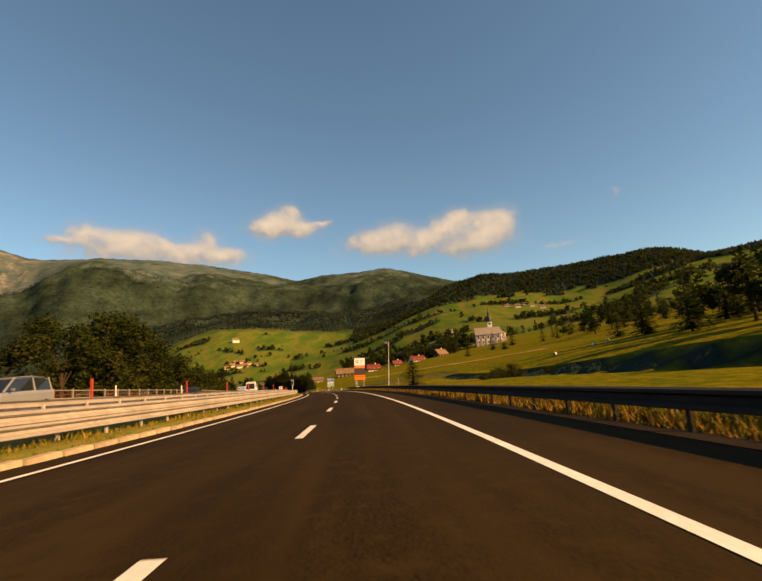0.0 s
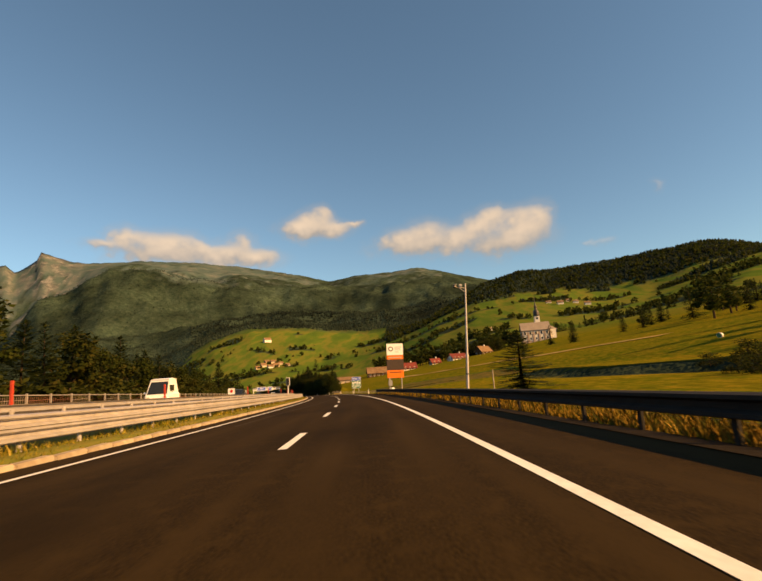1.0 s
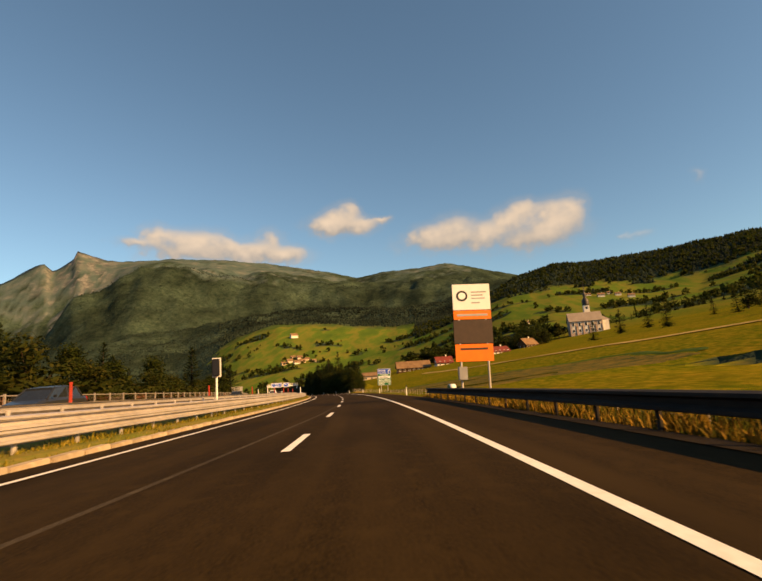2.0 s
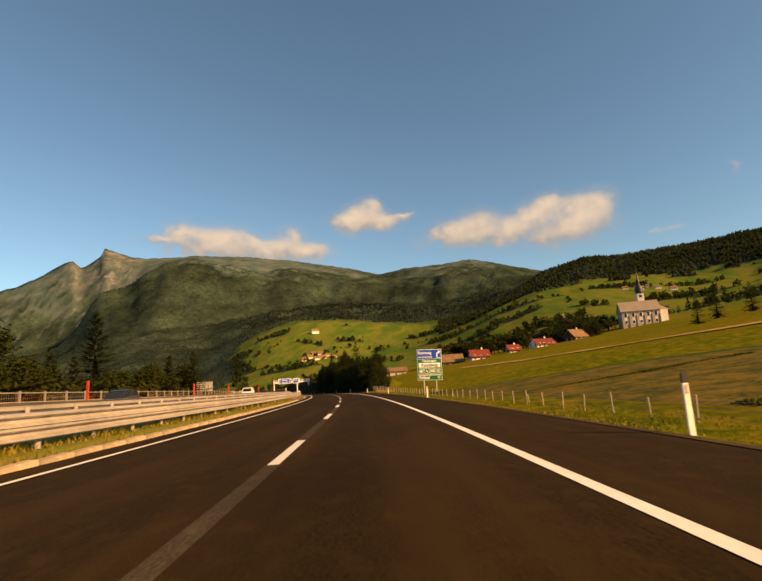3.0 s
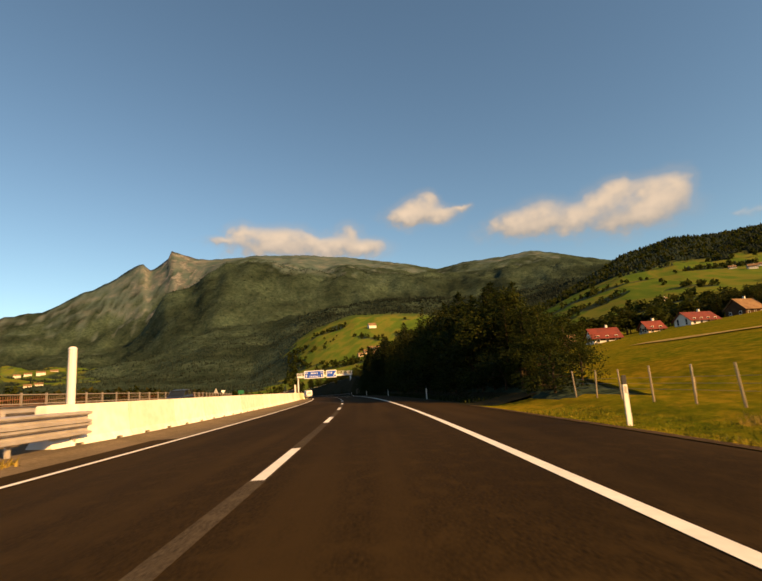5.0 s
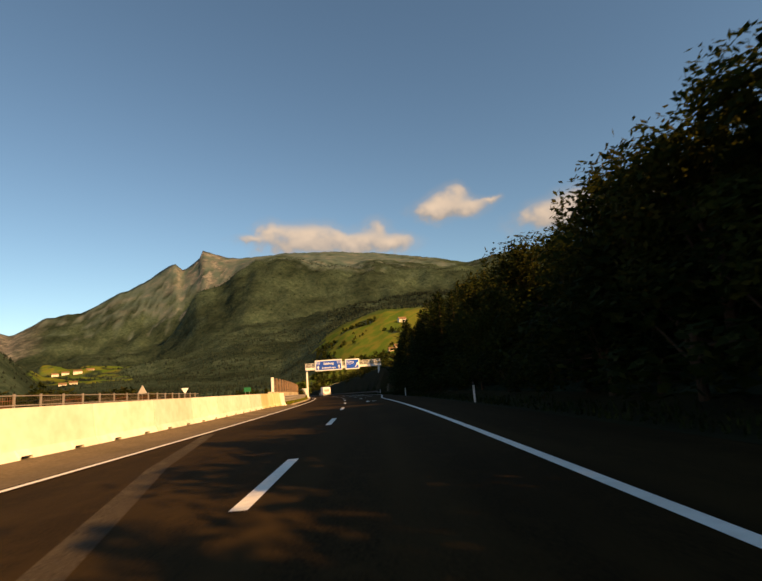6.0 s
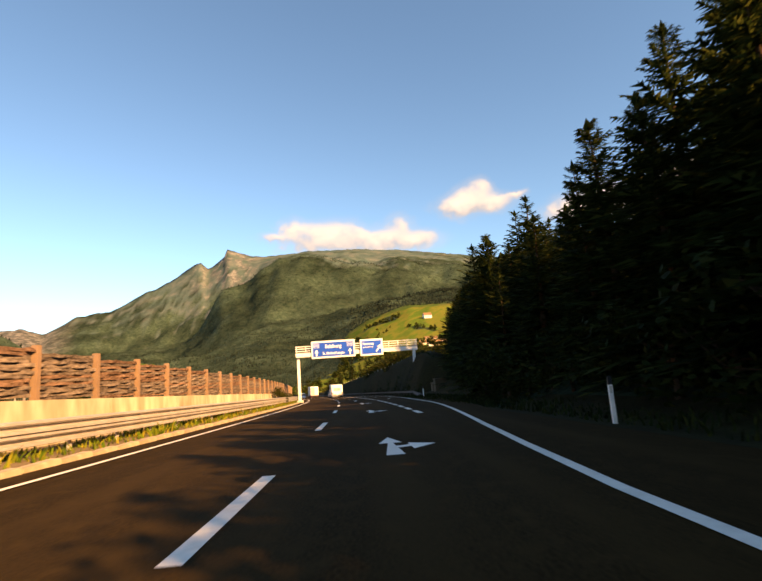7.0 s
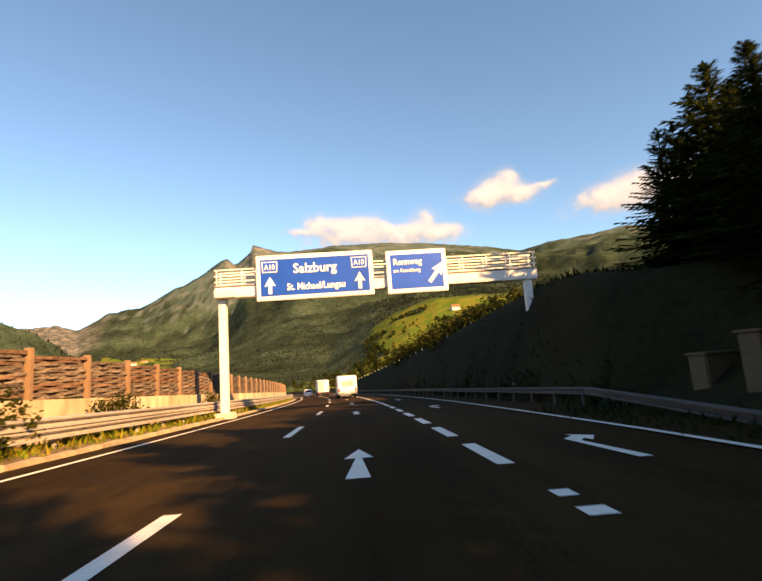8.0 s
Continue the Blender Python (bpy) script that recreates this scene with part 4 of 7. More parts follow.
def delineator(m):
    e = thing("delineator_post", m, "white plastic delineator post with a slanted black cap", "delineator", "delineator posts")
    bm = bmesh.new()
    prof = [(-0.042, -0.03), (0.042, -0.03), (0.03, 0.03), (-0.03, 0.03)]
    lo = [bm.verts.new((a, b, -0.15)) for a, b in prof]
    hi = [bm.verts.new((a * 0.92, b * 0.92, 0.66)) for a, b in prof]
    for i in range(4):
        bm.faces.new((lo[i], lo[(i + 1) % 4], hi[(i + 1) % 4], hi[i]))
    bm.faces.new(hi)
    bm.faces.new(lo[::-1])
    part("shaft", bm, white_plastic, e)
    bm = bmesh.new()
    lo = [bm.verts.new((a * 0.95, b * 0.95, 0.655)) for a, b in prof]
    hi = [bm.verts.new((a * 0.9, b * 0.9, 0.82 if b < 0 else 0.78)) for a, b in prof]
    for i in range(4):
        bm.faces.new((lo[i], lo[(i + 1) % 4], hi[(i + 1) % 4], hi[i]))
    bm.faces.new(hi)
    part("cap", bm, black_plastic, e, "black slanted cap")
    part("reflector", box_bm(0.04, 0.008, 0.13, 0, -0.03, 0.5, 0.003), reflector, e, "grey rectangular reflector")
    return e


first = delineator(stand(125.5, 5.75))
for s, u in ((150.0, 5.6), (175, 5.7), (200.4, 5.9), (225, 5.75), (250, 5.75), (275.2, 5.75), (305.3, 6.75), (325, 8.5), (350, 8.5)):
    copy_thing(first, stand(s, u, 0.0, random.uniform(-4, 4)))

# farm track across the meadow
TRACK = ((262, 47), (240, 43), (210, 39.5), (193, 41), (170, 44), (152, 47.5), (138, 56), (125, 62))
rows = []
for (s0, u0), (s1, u1) in zip(TRACK, TRACK[1:]):
    for k in range(12):
        s, u = s0 + (s1 - s0) * k / 12, u0 + (u1 - u0) * k / 12
        row = []
        for du in (-1.7 - 0.5 * math.sin(s * 0.31), 0.0, 1.7 + 0.5 * math.sin(s * 0.23)):
            p = at(s, u + du)
            row.append((p.x, p.y, land_point(p.x, p.y) + 0.12))
        rows.append(row)
track_soil = mat("pale track", (0.46, 0.33, 0.11), (0.22, 0.17, 0.04), scale=1.2, coarse=0.06, rough=0.95, bump=0.4)
tagged(new("farm_track", mesh_of("farm_track", grid_bm(rows), track_soil)), "pale unpaved farm track across the meadow", "track", kind="structure")
blades("grass", "tall yellow weeds at the foot of the noise barrier", 2600, 290, 372, -5.55, -4.75, 0.15, 0.62, 0.08, 0.05, median_blades, 3.1, 0.012)

# ---- signs ----
sign_blue = mat("sign blue", (0.004, 0.07, 0.52), (0.004, 0.055, 0.42), scale=2, rough=0.4)
sign_green = mat("sign green", (0.006, 0.14, 0.045), (0.005, 0.11, 0.035), scale=2, rough=0.4)
sign_white = mat("sign white", (0.82, 0.82, 0.8), (0.76, 0.76, 0.74), scale=2, rough=0.4)
sign_orange = mat("sign orange", (0.80, 0.19, 0.012), (0.7, 0.15, 0.01), scale=2, rough=0.5)
sign_black = mat("sign black", (0.02, 0.018, 0.016), (0.03, 0.024, 0.02), scale=3, rough=0.6)
sign_red = mat("sign red", (0.55, 0.015, 0.012), rough=0.45)
sign_grey = mat("sign back grey", (0.42, 0.41, 0.4), (0.34, 0.33, 0.32), scale=2, rough=0.5, metal=0.3)
brown_panel = mat("dark brown panel", (0.05, 0.03, 0.02), (0.035, 0.022, 0.015), scale=3, rough=0.7)


def board(name, parent, x0, z0, x1, z1, y, depth, material, label="", bevel=0.02):
    return part(name, box_bm(x1 - x0, depth, z1 - z0, (x0 + x1) / 2, y + depth / 2, z0, bevel), material, parent, label)


# the roadside direction board
e = thing("direction_sign", stand(160.0, 7.62, 0, -4) @ pose(0, 0, -0.02, 0, 1.5, 0), "blue and green direction board on two grey posts", "road sign")
for x in (-0.48, 0.5):
    part("post", rod_bm((x, 0.05, -0.4), (x, 0.05, 3.2), 0.045), steel, e)
W = 0.98
b = board("upper_board", e, -W, 1.42, W, 3.36, 0, 0.03, sign_white, "white-edged board")
part("blue_field", flat_bm(rect(-W + 0.03, 2.63, W - 0.03, 3.33), -0.004), sign_blue, b, "blue field")
part("green_field", flat_bm(rect(-W + 0.03, 1.45, W - 0.03, 2.61), -0.004), sign_green, b, "green field")
part("lettering", text_bm("Rennweg", 0.34, -0.9, 3.0, -0.012, "LEFT", 0.86), sign_white, b)
part("lettering", text_bm("am Katschberg", 0.21, -0.86, 2.72, -0.012, "LEFT", 0.86), sign_white, b)
part("arrow", flat_bm([(0.58, 2.78), (0.68, 2.78), (0.68, 3.0), (0.76, 3.06), (0.76, 2.98), (0.92, 3.16), (0.78, 3.3), (0.74, 3.2), (0.58, 3.06)], -0.012), sign_white, b)
part("distance_bar", flat_bm(rect(0.55, 2.68, 0.88, 2.73), -0.012), sign_white, b)
part("lettering", text_bm("Topskiregion", 0.24, 0, 2.4, -0.012, "CENTER", 0.9), sign_white, b)
part("white_field", flat_bm(rect(-0.86, 1.98, 0.86, 2.32), -0.01), sign_white, b, "white field")
part("lettering", text_bm("Katschberg", 0.31, 0, 2.05, -0.018, "CENTER", 0.92), sign_black, b)
for k in range(4):
    x = -0.66 + 0.44 * k
    part("pictogram_frame", flat_bm(rect(x - 0.19, 1.5, x + 0.19, 1.92), -0.01), sign_white, b)
    part("pictogram_ground", flat_bm(rect(x - 0.16, 1.53, x + 0.16, 1.89), -0.017), sign_green, b)
    marks = ([rect(x - 0.12, 1.6, x + 0.08, 1.74), rect(x - 0.1, 1.76, x + 0.1, 1.82)], [[(x - 0.1, 1.8), (x - 0.04, 1.8), (x + 0.1, 1.64), (x + 0.1, 1.58), (x - 0.02, 1.62)]],
             [rect(x - 0.13, 1.62, x + 0.13, 1.68), rect(x - 0.13, 1.72, x + 0.13, 1.8)], [rect(x - 0.09, 1.57, x - 0.04, 1.84), rect(x + 0.03, 1.57, x + 0.09, 1.84)])[k]
    for q in marks:
        part("pictogram", flat_bm(q, -0.024), sign_white, b)
b = board("lower_board", e, -W, 1.0, W, 1.39, 0, 0.03, sign_white, "white-edged green board")
part("green_field", flat_bm(rect(-W + 0.03, 1.03, W - 0.03, 1.36), -0.004), sign_green, b)
part("lettering", text_bm("Pöllatal", 0.3, -0.85, 1.1, -0.012, "LEFT", 0.95), sign_white, b)
part("lettering", text_bm("G", 0.26, 0.7, 1.12, -0.012), sign_white, b)
e.scale = (1.07, 1.07, 1.1)

# the orange works board
e = thing("works_board", stand(108.5, 7.68, 0.05, -3) @ pose(0, 0, 0, 0, 2, 0), "tall orange, white and brown works notice board on posts", "road sign")
for x in (-0.8, 0.8):
    part("post", rod_bm((x, 0.06, -0.5), (x, 0.06, 6.7), 0.06), steel, e)
board("white_panel", e, -1.12, 5.2, 1.12, 6.85, 0, 0.04, sign_white, "white panel with a round emblem")
part("emblem", flat_bm([(-0.55 + 0.34 * math.cos(k * math.tau / 18), 6.1 + 0.34 * math.sin(k * math.tau / 18)) for k in range(18)], -0.012), sign_black, e)
part("emblem_middle", flat_bm([(-0.55 + 0.22 * math.cos(k * math.tau / 18), 6.1 + 0.22 * math.sin(k * math.tau / 18)) for k in range(18)], -0.02), sign_white, e)
for k, (a, w) in enumerate(((6.3, 0.9), (6.1, 0.7), (5.9, 0.8), (5.62, 0.5))):
    part("writing_bar", flat_bm(rect(0.0, a, w, a + 0.07), -0.012), sign_grey, e)
board("orange_band", e, -1.12, 4.6, 1.12, 5.18, 0, 0.04, sign_orange, "orange band")
part("writing_bar", flat_bm(rect(-0.9, 4.82, 0.9, 4.95), -0.012), sign_grey, e)
board("brown_panel", e, -1.15, 3.1, 1.15, 4.58, 0, 0.05, brown_panel, "dark brown display panel")
board("orange_panel", e, -1.12, 2.0, 1.12, 3.08, 0, 0.04, sign_orange, "orange panel")
part("writing_bar", flat_bm(rect(-0.8, 2.72, 0.8, 2.84), -0.012), brown_panel, e)
part("control_box", box_bm(0.5, 0.35, 0.8, -0.75, 0.0, 0.9, 0.03), sign_grey, e, "grey control box")
e.scale = (0.97, 0.97, 0.915)

# mast with floodlight and camera
e = thing("camera_mast", stand(71.2, 7.12, 0) @ pose(0, 0, 0, 0, 4.3, 0), "tall grey steel mast with a camera arm", "mast")
part("pole", rod_bm((0, 0, -0.3), (0, 0, 2.2), 0.075, 0.07, 14), steel, e)
part("upper_pole", rod_bm((0, 0, 2.2), (0, 0, 6.2), 0.06, 0.038, 14), steel, e)
part("collar", rod_bm((0, 0, 2.15), (0, 0, 2.28), 0.085, 0.085, 14), steel, e)
part("band", rod_bm((0, 0, 1.2), (0, 0, 1.26), 0.082, 0.082, 14), black_plastic, e)
part("arm", rod_bm((0, 0, 5.95), (-0.62, -0.05, 5.98), 0.025, 0.02, 8), steel, e)
part("brace", rod_bm((0, 0, 5.72), (-0.35, -0.02, 5.95), 0.015, 0.015, 6), steel, e)
part("camera_head", box_bm(0.16, 0.3, 0.15, -0.62, -0.12, 5.93, 0.03), black_plastic, e, "black camera head")
part("camera_hood", box_bm(0.2, 0.36, 0.02, -0.62, -0.14, 6.09, 0.004), sign_grey, e, "grey sun hood")
part("lens", rod_bm((-0.62, -0.26, 6.0), (-0.62, -0.3, 6.0), 0.05, 0.05, 12), reflector, e)
part("lamp_head", box_bm(0.18, 0.12, 0.14, -0.3, -0.06, 6.02, 0.03), sign_grey, e)
part("cable", rod_bm((-0.05, -0.03, 5.7), (-0.45, -0.05, 5.8), 0.008, 0.008, 5), black_plastic, e)

# the pole beside the field behind the mast
e = thing("marker_pole", stand(70.2, 8.3, 0), "thin weathered pole beside the meadow fence", "pole")
part("shaft", rod_bm((0, 0, -0.2), (0, 0, 1.35), 0.035, 0.03, 8), old_wood, e)

# the gantry over the carriageway
e = thing("sign_gantry", stand(325.6, 0, 0, -1), "white steel sign gantry spanning the carriageway", "gantry")
part("post", box_bm(0.34, 0.34, 5.75, -4.2, 0.3, -0.3, 0.03), white_metal, e)
part("base", box_bm(0.8, 0.8, 0.5, -4.2, 0.3, -0.25, 0.04), concrete, e, "concrete footing")
part("post", box_bm(0.34, 0.34, 6.3, 9.95, 0.3, -0.9, 0.03), white_metal, e)
part("beam", box_bm(14.9, 0.5, 0.5, 2.95, 0.3, 5.3, 0.03), white_metal, e)
for z in (6.0, 6.27, 6.54):
    part("rail", box_bm(14.9, 0.05, 0.07, 2.95, 0.05, z, 0.01), white_metal, e)
    part("back_rail", box_bm(14.9, 0.05, 0.07, 2.95, 0.75, z, 0.01), white_metal, e)
part("walkway", box_bm(14.9, 0.8, 0.05, 2.95, 0.4, 5.82, 0.01), steel, e, "grey grating walkway")
for k in range(14):
    for y in (0.08, 0.72):
        part("rail_post", box_bm(0.05, 0.05, 0.8, -4.4 + k * 1.13, y, 5.78, 0.008), white_metal, e)
part("end_box", box_bm(0.9, 0.55, 0.35, -4.0, 0.0, 5.28, 0.03), white_metal, e)


def gantry_board(x0, x1, z0, z1, name):
    b = part(name, box_bm(x1 - x0, 0.08, z1 - z0, (x0 + x1) / 2, -0.1, z0, 0.03), sign_white, e, "blue board with a broad white edge")
    part("blue_field", flat_bm(rect(x0 + 0.2, z0 + 0.2, x1 - 0.2, z1 - 0.2), -0.146), sign_blue, b)
    for x in (x0 + 0.5, x1 - 0.5):
        part("bracket", box_bm(0.08, 0.2, z1 - z0 - 0.2, x, 0.02, z0 + 0.1, 0.01), white_metal, b)
    return b


b = gantry_board(-2.6, 2.7, 5.02, 7.1, "direction_board")
part("lettering", text_bm("Salzburg", 0.62, 0.05, 6.22, -0.158, "CENTER", 0.95), sign_white, b)
part("lettering", text_bm("St. Michael/Lungau", 0.44, 0.08, 5.45, -0.158, "CENTER", 0.8), sign_white, b)
for x in (-1.98, 2.06):
    part("arrow", flat_bm(arrow_up(x, 5.32, 0.5, 0.78), -0.158), sign_white, b)
    part("shield", flat_bm([(x - 0.33, 6.3), (x + 0.33, 6.3), (x + 0.36, 6.8), (x - 0.36, 6.8)], -0.158), sign_white, b)
    part("shield_field", flat_bm([(x - 0.29, 6.34), (x + 0.29, 6.34), (x + 0.31, 6.76), (x - 0.31, 6.76)], -0.163, 0.004), sign_blue, b)
    part("lettering", text_bm("A10", 0.34, x, 6.43, -0.172, "CENTER", 0.85), sign_white, b)
b = gantry_board(3.3, 6.1, 4.98, 6.98, "exit_board")
part("lettering", text_bm("Rennweg", 0.42, 3.62, 6.3, -0.158, "LEFT", 0.86), sign_white, b)
part("lettering", text_bm("am Katschberg", 0.24, 3.62, 5.95, -0.158, "LEFT", 0.86), sign_white, b)
a = math.radians(-38)
part("arrow", flat_bm([(5.25 + x * math.cos(a) - z * math.sin(a), 5.42 + x * math.sin(a) + z * math.cos(a)) for x, z in arrow_up(0, 0, 0.55, 1.25)], -0.158), sign_white, b)


def triangle_sign(m, up, label):
    e = thing("triangle_sign", m, label, "road sign", "roadside triangles")
    part("post", rod_bm((0, 0.03, -0.3), (0, 0.03, 2.2), 0.03), steel, e)
    k = 0.48
    pts = [(-k, 1.55), (k, 1.55), (0, 2.38)] if up else [(-k, 2.38), (0, 1.55), (k, 2.38)]
    part("plate", flat_bm(pts, 0, 0.012), sign_grey if up else sign_white, e)
    return e


triangle_sign(stand(300.3, -21.0, 0.4), False, "white downward triangle sign on a grey post")
triangle_sign(stand(279.0, -19.4, 0.4, 52), True, "grey back of an upright triangle sign")
e = thing("green_sign", stand(396, -17.8, 0.4), "small green sign on two posts beyond the carriageway", "road sign")
for x in (-0.6, 0.6):
    part("post", rod_bm((x, 0.05, -0.3), (x, 0.05, 4.0), 0.05), steel, e)
board("plate", e, -1.1, 2.9, 1.1, 4.3, 0, 0.03, sign_green, "plain green plate")
e = thing("reversed_road_sign", stand(201.5, -20.2, 0.4), "grey back of a large sign on posts beyond the oncoming lanes", "road sign")
for x in (-0.7, 0.7):
    part("post", rod_bm((x, -0.06, -0.6), (x, -0.06, 2.9), 0.05), steel, e)
board("left_plate", e, -1.25, 1.5, -0.03, 3.0, 0, 0.03, sign_grey)
board("right_plate", e, 0.03, 1.5, 1.25, 3.0, 0, 0.03, sign_grey)
e = thing("red_dot_sign", stand(78.4, -7.0, 0.35), "square white sign with a red dot on a short post", "road sign")
part("post", rod_bm((0, 0.03, -0.3), (0, 0.03, 1.0), 0.03), black_plastic, e)
board("plate", e, -0.22, 0.72, 0.22, 1.12, 0, 0.015, sign_white)
part("dot", flat_bm([(0.1 * math.cos(k * math.tau / 14), 0.93 + 0.1 * math.sin(k * math.tau / 14)) for k in range(14)], -0.008), sign_red, e)
e = thing("white_post", stand(203.2, -5.6, 0), "white round post at the start of the concrete barrier", "post")
part("shaft", rod_bm((0, 0, -0.1), (0, 0, 2.25), 0.09, 0.09, 12), white_metal, e)
part("cap", rod_bm((0, 0, 2.25), (0, 0, 2.3), 0.1, 0.06, 12), white_metal, e)
# signal post on the median
e = thing("signal_post", stand(106.0, -5.9, 0.1), "black traffic signal head on a pale post in the median", "signal")
part("post", rod_bm((0, 0.05, -0.2), (0, 0.05, 2.7), 0.05), white_metal, e)
part("head", box_bm(0.34, 0.2, 0.85, 0, -0.05, 1.85, 0.03), black_plastic, e)
part("rim", box_bm(0.44, 0.03, 0.95, 0, 0.08, 1.8, 0.01), white_metal, e)

# red beacons and pale posts along the oncoming lanes
red_paint = mat("red paint", (0.5, 0.06, 0.03), (0.36, 0.035, 0.018), scale=5, rough=0.6)
beacon = thing("marker_beacon", stand(40.5, -7.0, 0.5), "thin red marker post behind the guard rail", "beacon", "marker beacons")
part("shaft", box_bm(0.075, 0.05, 1.4, 0, 0, -0.3, 0.01), red_paint, beacon)
part("foot", box_bm(0.2, 0.3, 0.06, 0, 0, -0.06, 0.015), black_plastic, beacon)
for s in (24, 32.5, 48, 57, 66.5, 84, 96, 108, 121, 133.5, 143.2, 151, 162):
    copy_thing(beacon, stand(s + random.uniform(-0.6, 0.6), -7.0, 0.5, random.uniform(-8, 8)))
pale = thing("pale_post", stand(31.8, -7.1, 0.5), "pale thin post behind the guard rail", "post", "pale posts")
part("shaft", rod_bm((0, 0, -0.2), (0, 0, 0.9), 0.03, 0.025, 8), white_plastic, pale)
for s in (25.2, 124.0):
    copy_thing(pale, stand(s, -7.1, 0.5))

# ---- fence beyond the oncoming lanes ----
rail_grey = mat("railing grey", (0.34, 0.31, 0.29), (0.26, 0.23, 0.21), scale=4, rough=0.6, metal=0.3)
net_red = mat("faded red panel", (0.24, 0.12, 0.085), (0.16, 0.08, 0.055), scale=6, rough=0.85)
net_grey = mat("dull mesh panel", (0.22, 0.18, 0.15), (0.15, 0.12, 0.10), scale=7, rough=0.9)
fence = thing("parapet_fence", Matrix.Identity(4), "grey railing with faded reddish panels beyond the oncoming lanes", "fence")
post = mesh_of("post", box_bm(0.12, 0.12, 1.5, 0, 0, 0, 0.015), rail_grey)
net_teal = mat("dull teal panel", (0.1, 0.12, 0.11), (0.07, 0.085, 0.08), scale=6, rough=0.9)
FU = -19.2
PANELS = {}
for colour in (net_red, net_grey, net_teal):
    # one welded lattice: bars and cross rails share their corners
    ys = [y for b in range(12) for y in (-1.15 + 0.204 * b, -1.1 + 0.204 * b)]
    zs = (0.24, 0.4, 0.44, 0.72, 0.76, 1.06, 1.1, 1.3)
    bm = bmesh.new()
    grid = [[bm.verts.new((0, y, z)) for z in zs] for y in ys]
    for i in range(len(ys) - 1):
        for j in range(len(zs) - 1):
            if i % 2 == 0 or j % 2 == 1:
                bm.faces.new((grid[i][j], grid[i + 1][j], grid[i + 1][j + 1], grid[i][j + 1]))
    bmesh.ops.solidify(bm, geom=bm.faces[:], thickness=0.03)
    PANELS[colour.name] = mesh_of("panel", bm, colour)
for k, s in enumerate(np.arange(-6, 300, 2.6)):
    s = float(s)
    p = part("post", post, None, fence)
    p.matrix_world = stand(s, FU, 0.5)
    colour = net_red if (k * 7) % 11 < 5 else net_teal if k % 5 == 2 else net_grey
    q = part("panel", PANELS[colour.name], None, fence)
    q.matrix_world = stand(s + 1.3, FU, 0.5)
for v in (0.7, 1.3, 1.86):
    part("rail", strip([(FU - 0.03, v), (FU + 0.05, v), (FU + 0.05, v + 0.06), (FU - 0.03, v + 0.06)], -8, 300, 3, True), rail_grey, fence)

# ---- concrete barrier ----
PROF = [(-0.3, 0.0), (-0.3, 0.08), (-0.2, 0.26), (-0.11, 0.98), (0.11, 0.98), (0.2, 0.26), (0.3, 0.08), (0.3, 0.0)]
barrier = thing("concrete_barrier", Matrix.Identity(4), "sunlit pale concrete barrier of jointed elements with drain notches", "barrier")
U_B = lambda s: float(np.interp(s, (200, 204, 262, 268), (-5.6, -5.3, -5.2, -4.75)))
pale_concrete = mat("pale concrete", (0.78, 0.76, 0.71), (0.64, 0.6, 0.52), scale=4, coarse=0.5, rough=0.85, bump=0.15, spread=0.3)
yellowed_concrete = mat("yellowed concrete", (0.66, 0.56, 0.36), (0.5, 0.4, 0.22), scale=2.4, coarse=0.6, rough=0.88, bump=0.15, stretch=(1, 1, 0.3))
for k, s in enumerate(np.arange(201.9, 267, 3.2)):
    s0, s1 = float(s) + 0.012, min(float(s) + 3.188, 267.5)
    cuts = [(q - 0.15, q + 0.15) for q in (s0 + 0.8, s0 + 2.4) if q + 0.3 < s1]
    stops = sorted([s0, s0 + 0.05, s1 - 0.05, s1] + [q for a, b in cuts for q in (a - 0.05, a, b, b + 0.05)])
    bm = bmesh.new()
    rows = []
    for q in stops:
        inset = 0.03 if q in (s0, s1) else 0.0
        lift = 0.15 if any(a <= q <= b for a, b in cuts) else -0.03
        rows.append([bm.verts.new(at(q, U_B(q) + a * (1 - inset), max(b * (1 - inset * 0.6), lift) if b < 0.27 else b * (1 - inset * 0.6))) for a, b in PROF])
    for r0, r1 in zip(rows, rows[1:]):
        for i in range(len(PROF)):
            j = (i + 1) % len(PROF)
            bm.faces.new((r0[i], r0[j], r1[j], r1[i]))
    bm.faces.new(rows[0][::-1])
    bm.faces.new(rows[-1])
    bmesh.ops.recalc_face_normals(bm, faces=bm.faces)
    if k in (18, 19):
        part("element", bm, yellowed_concrete, barrier, "yellow-stained concrete element")
    else:
        part("element", bm, pale_concrete, barrier)

# ---- noise barrier: low wall, posts, woven wooden panels ----
woven = mat("woven wood", (0.19, 0.15, 0.125), (0.04, 0.032, 0.029), scale=7, coarse=1.1, rough=0.9, bump=0.6, spread=0.3, stretch=(1, 1, 3))
post_brown = mat("brown steel post", (0.25, 0.165, 0.105), (0.17, 0.11, 0.07), scale=3, rough=0.7)
stained_wall = mat("stained concrete", (0.56, 0.5, 0.38), (0.3, 0.24, 0.16), scale=2.2, coarse=0.5, rough=0.9, bump=0.2, stretch=(1, 1, 0.35))
wall = thing("noise_barrier", Matrix.Identity(4), "brown woven wooden noise barrier on a low concrete wall", "noise barrier")
NU = -6.1
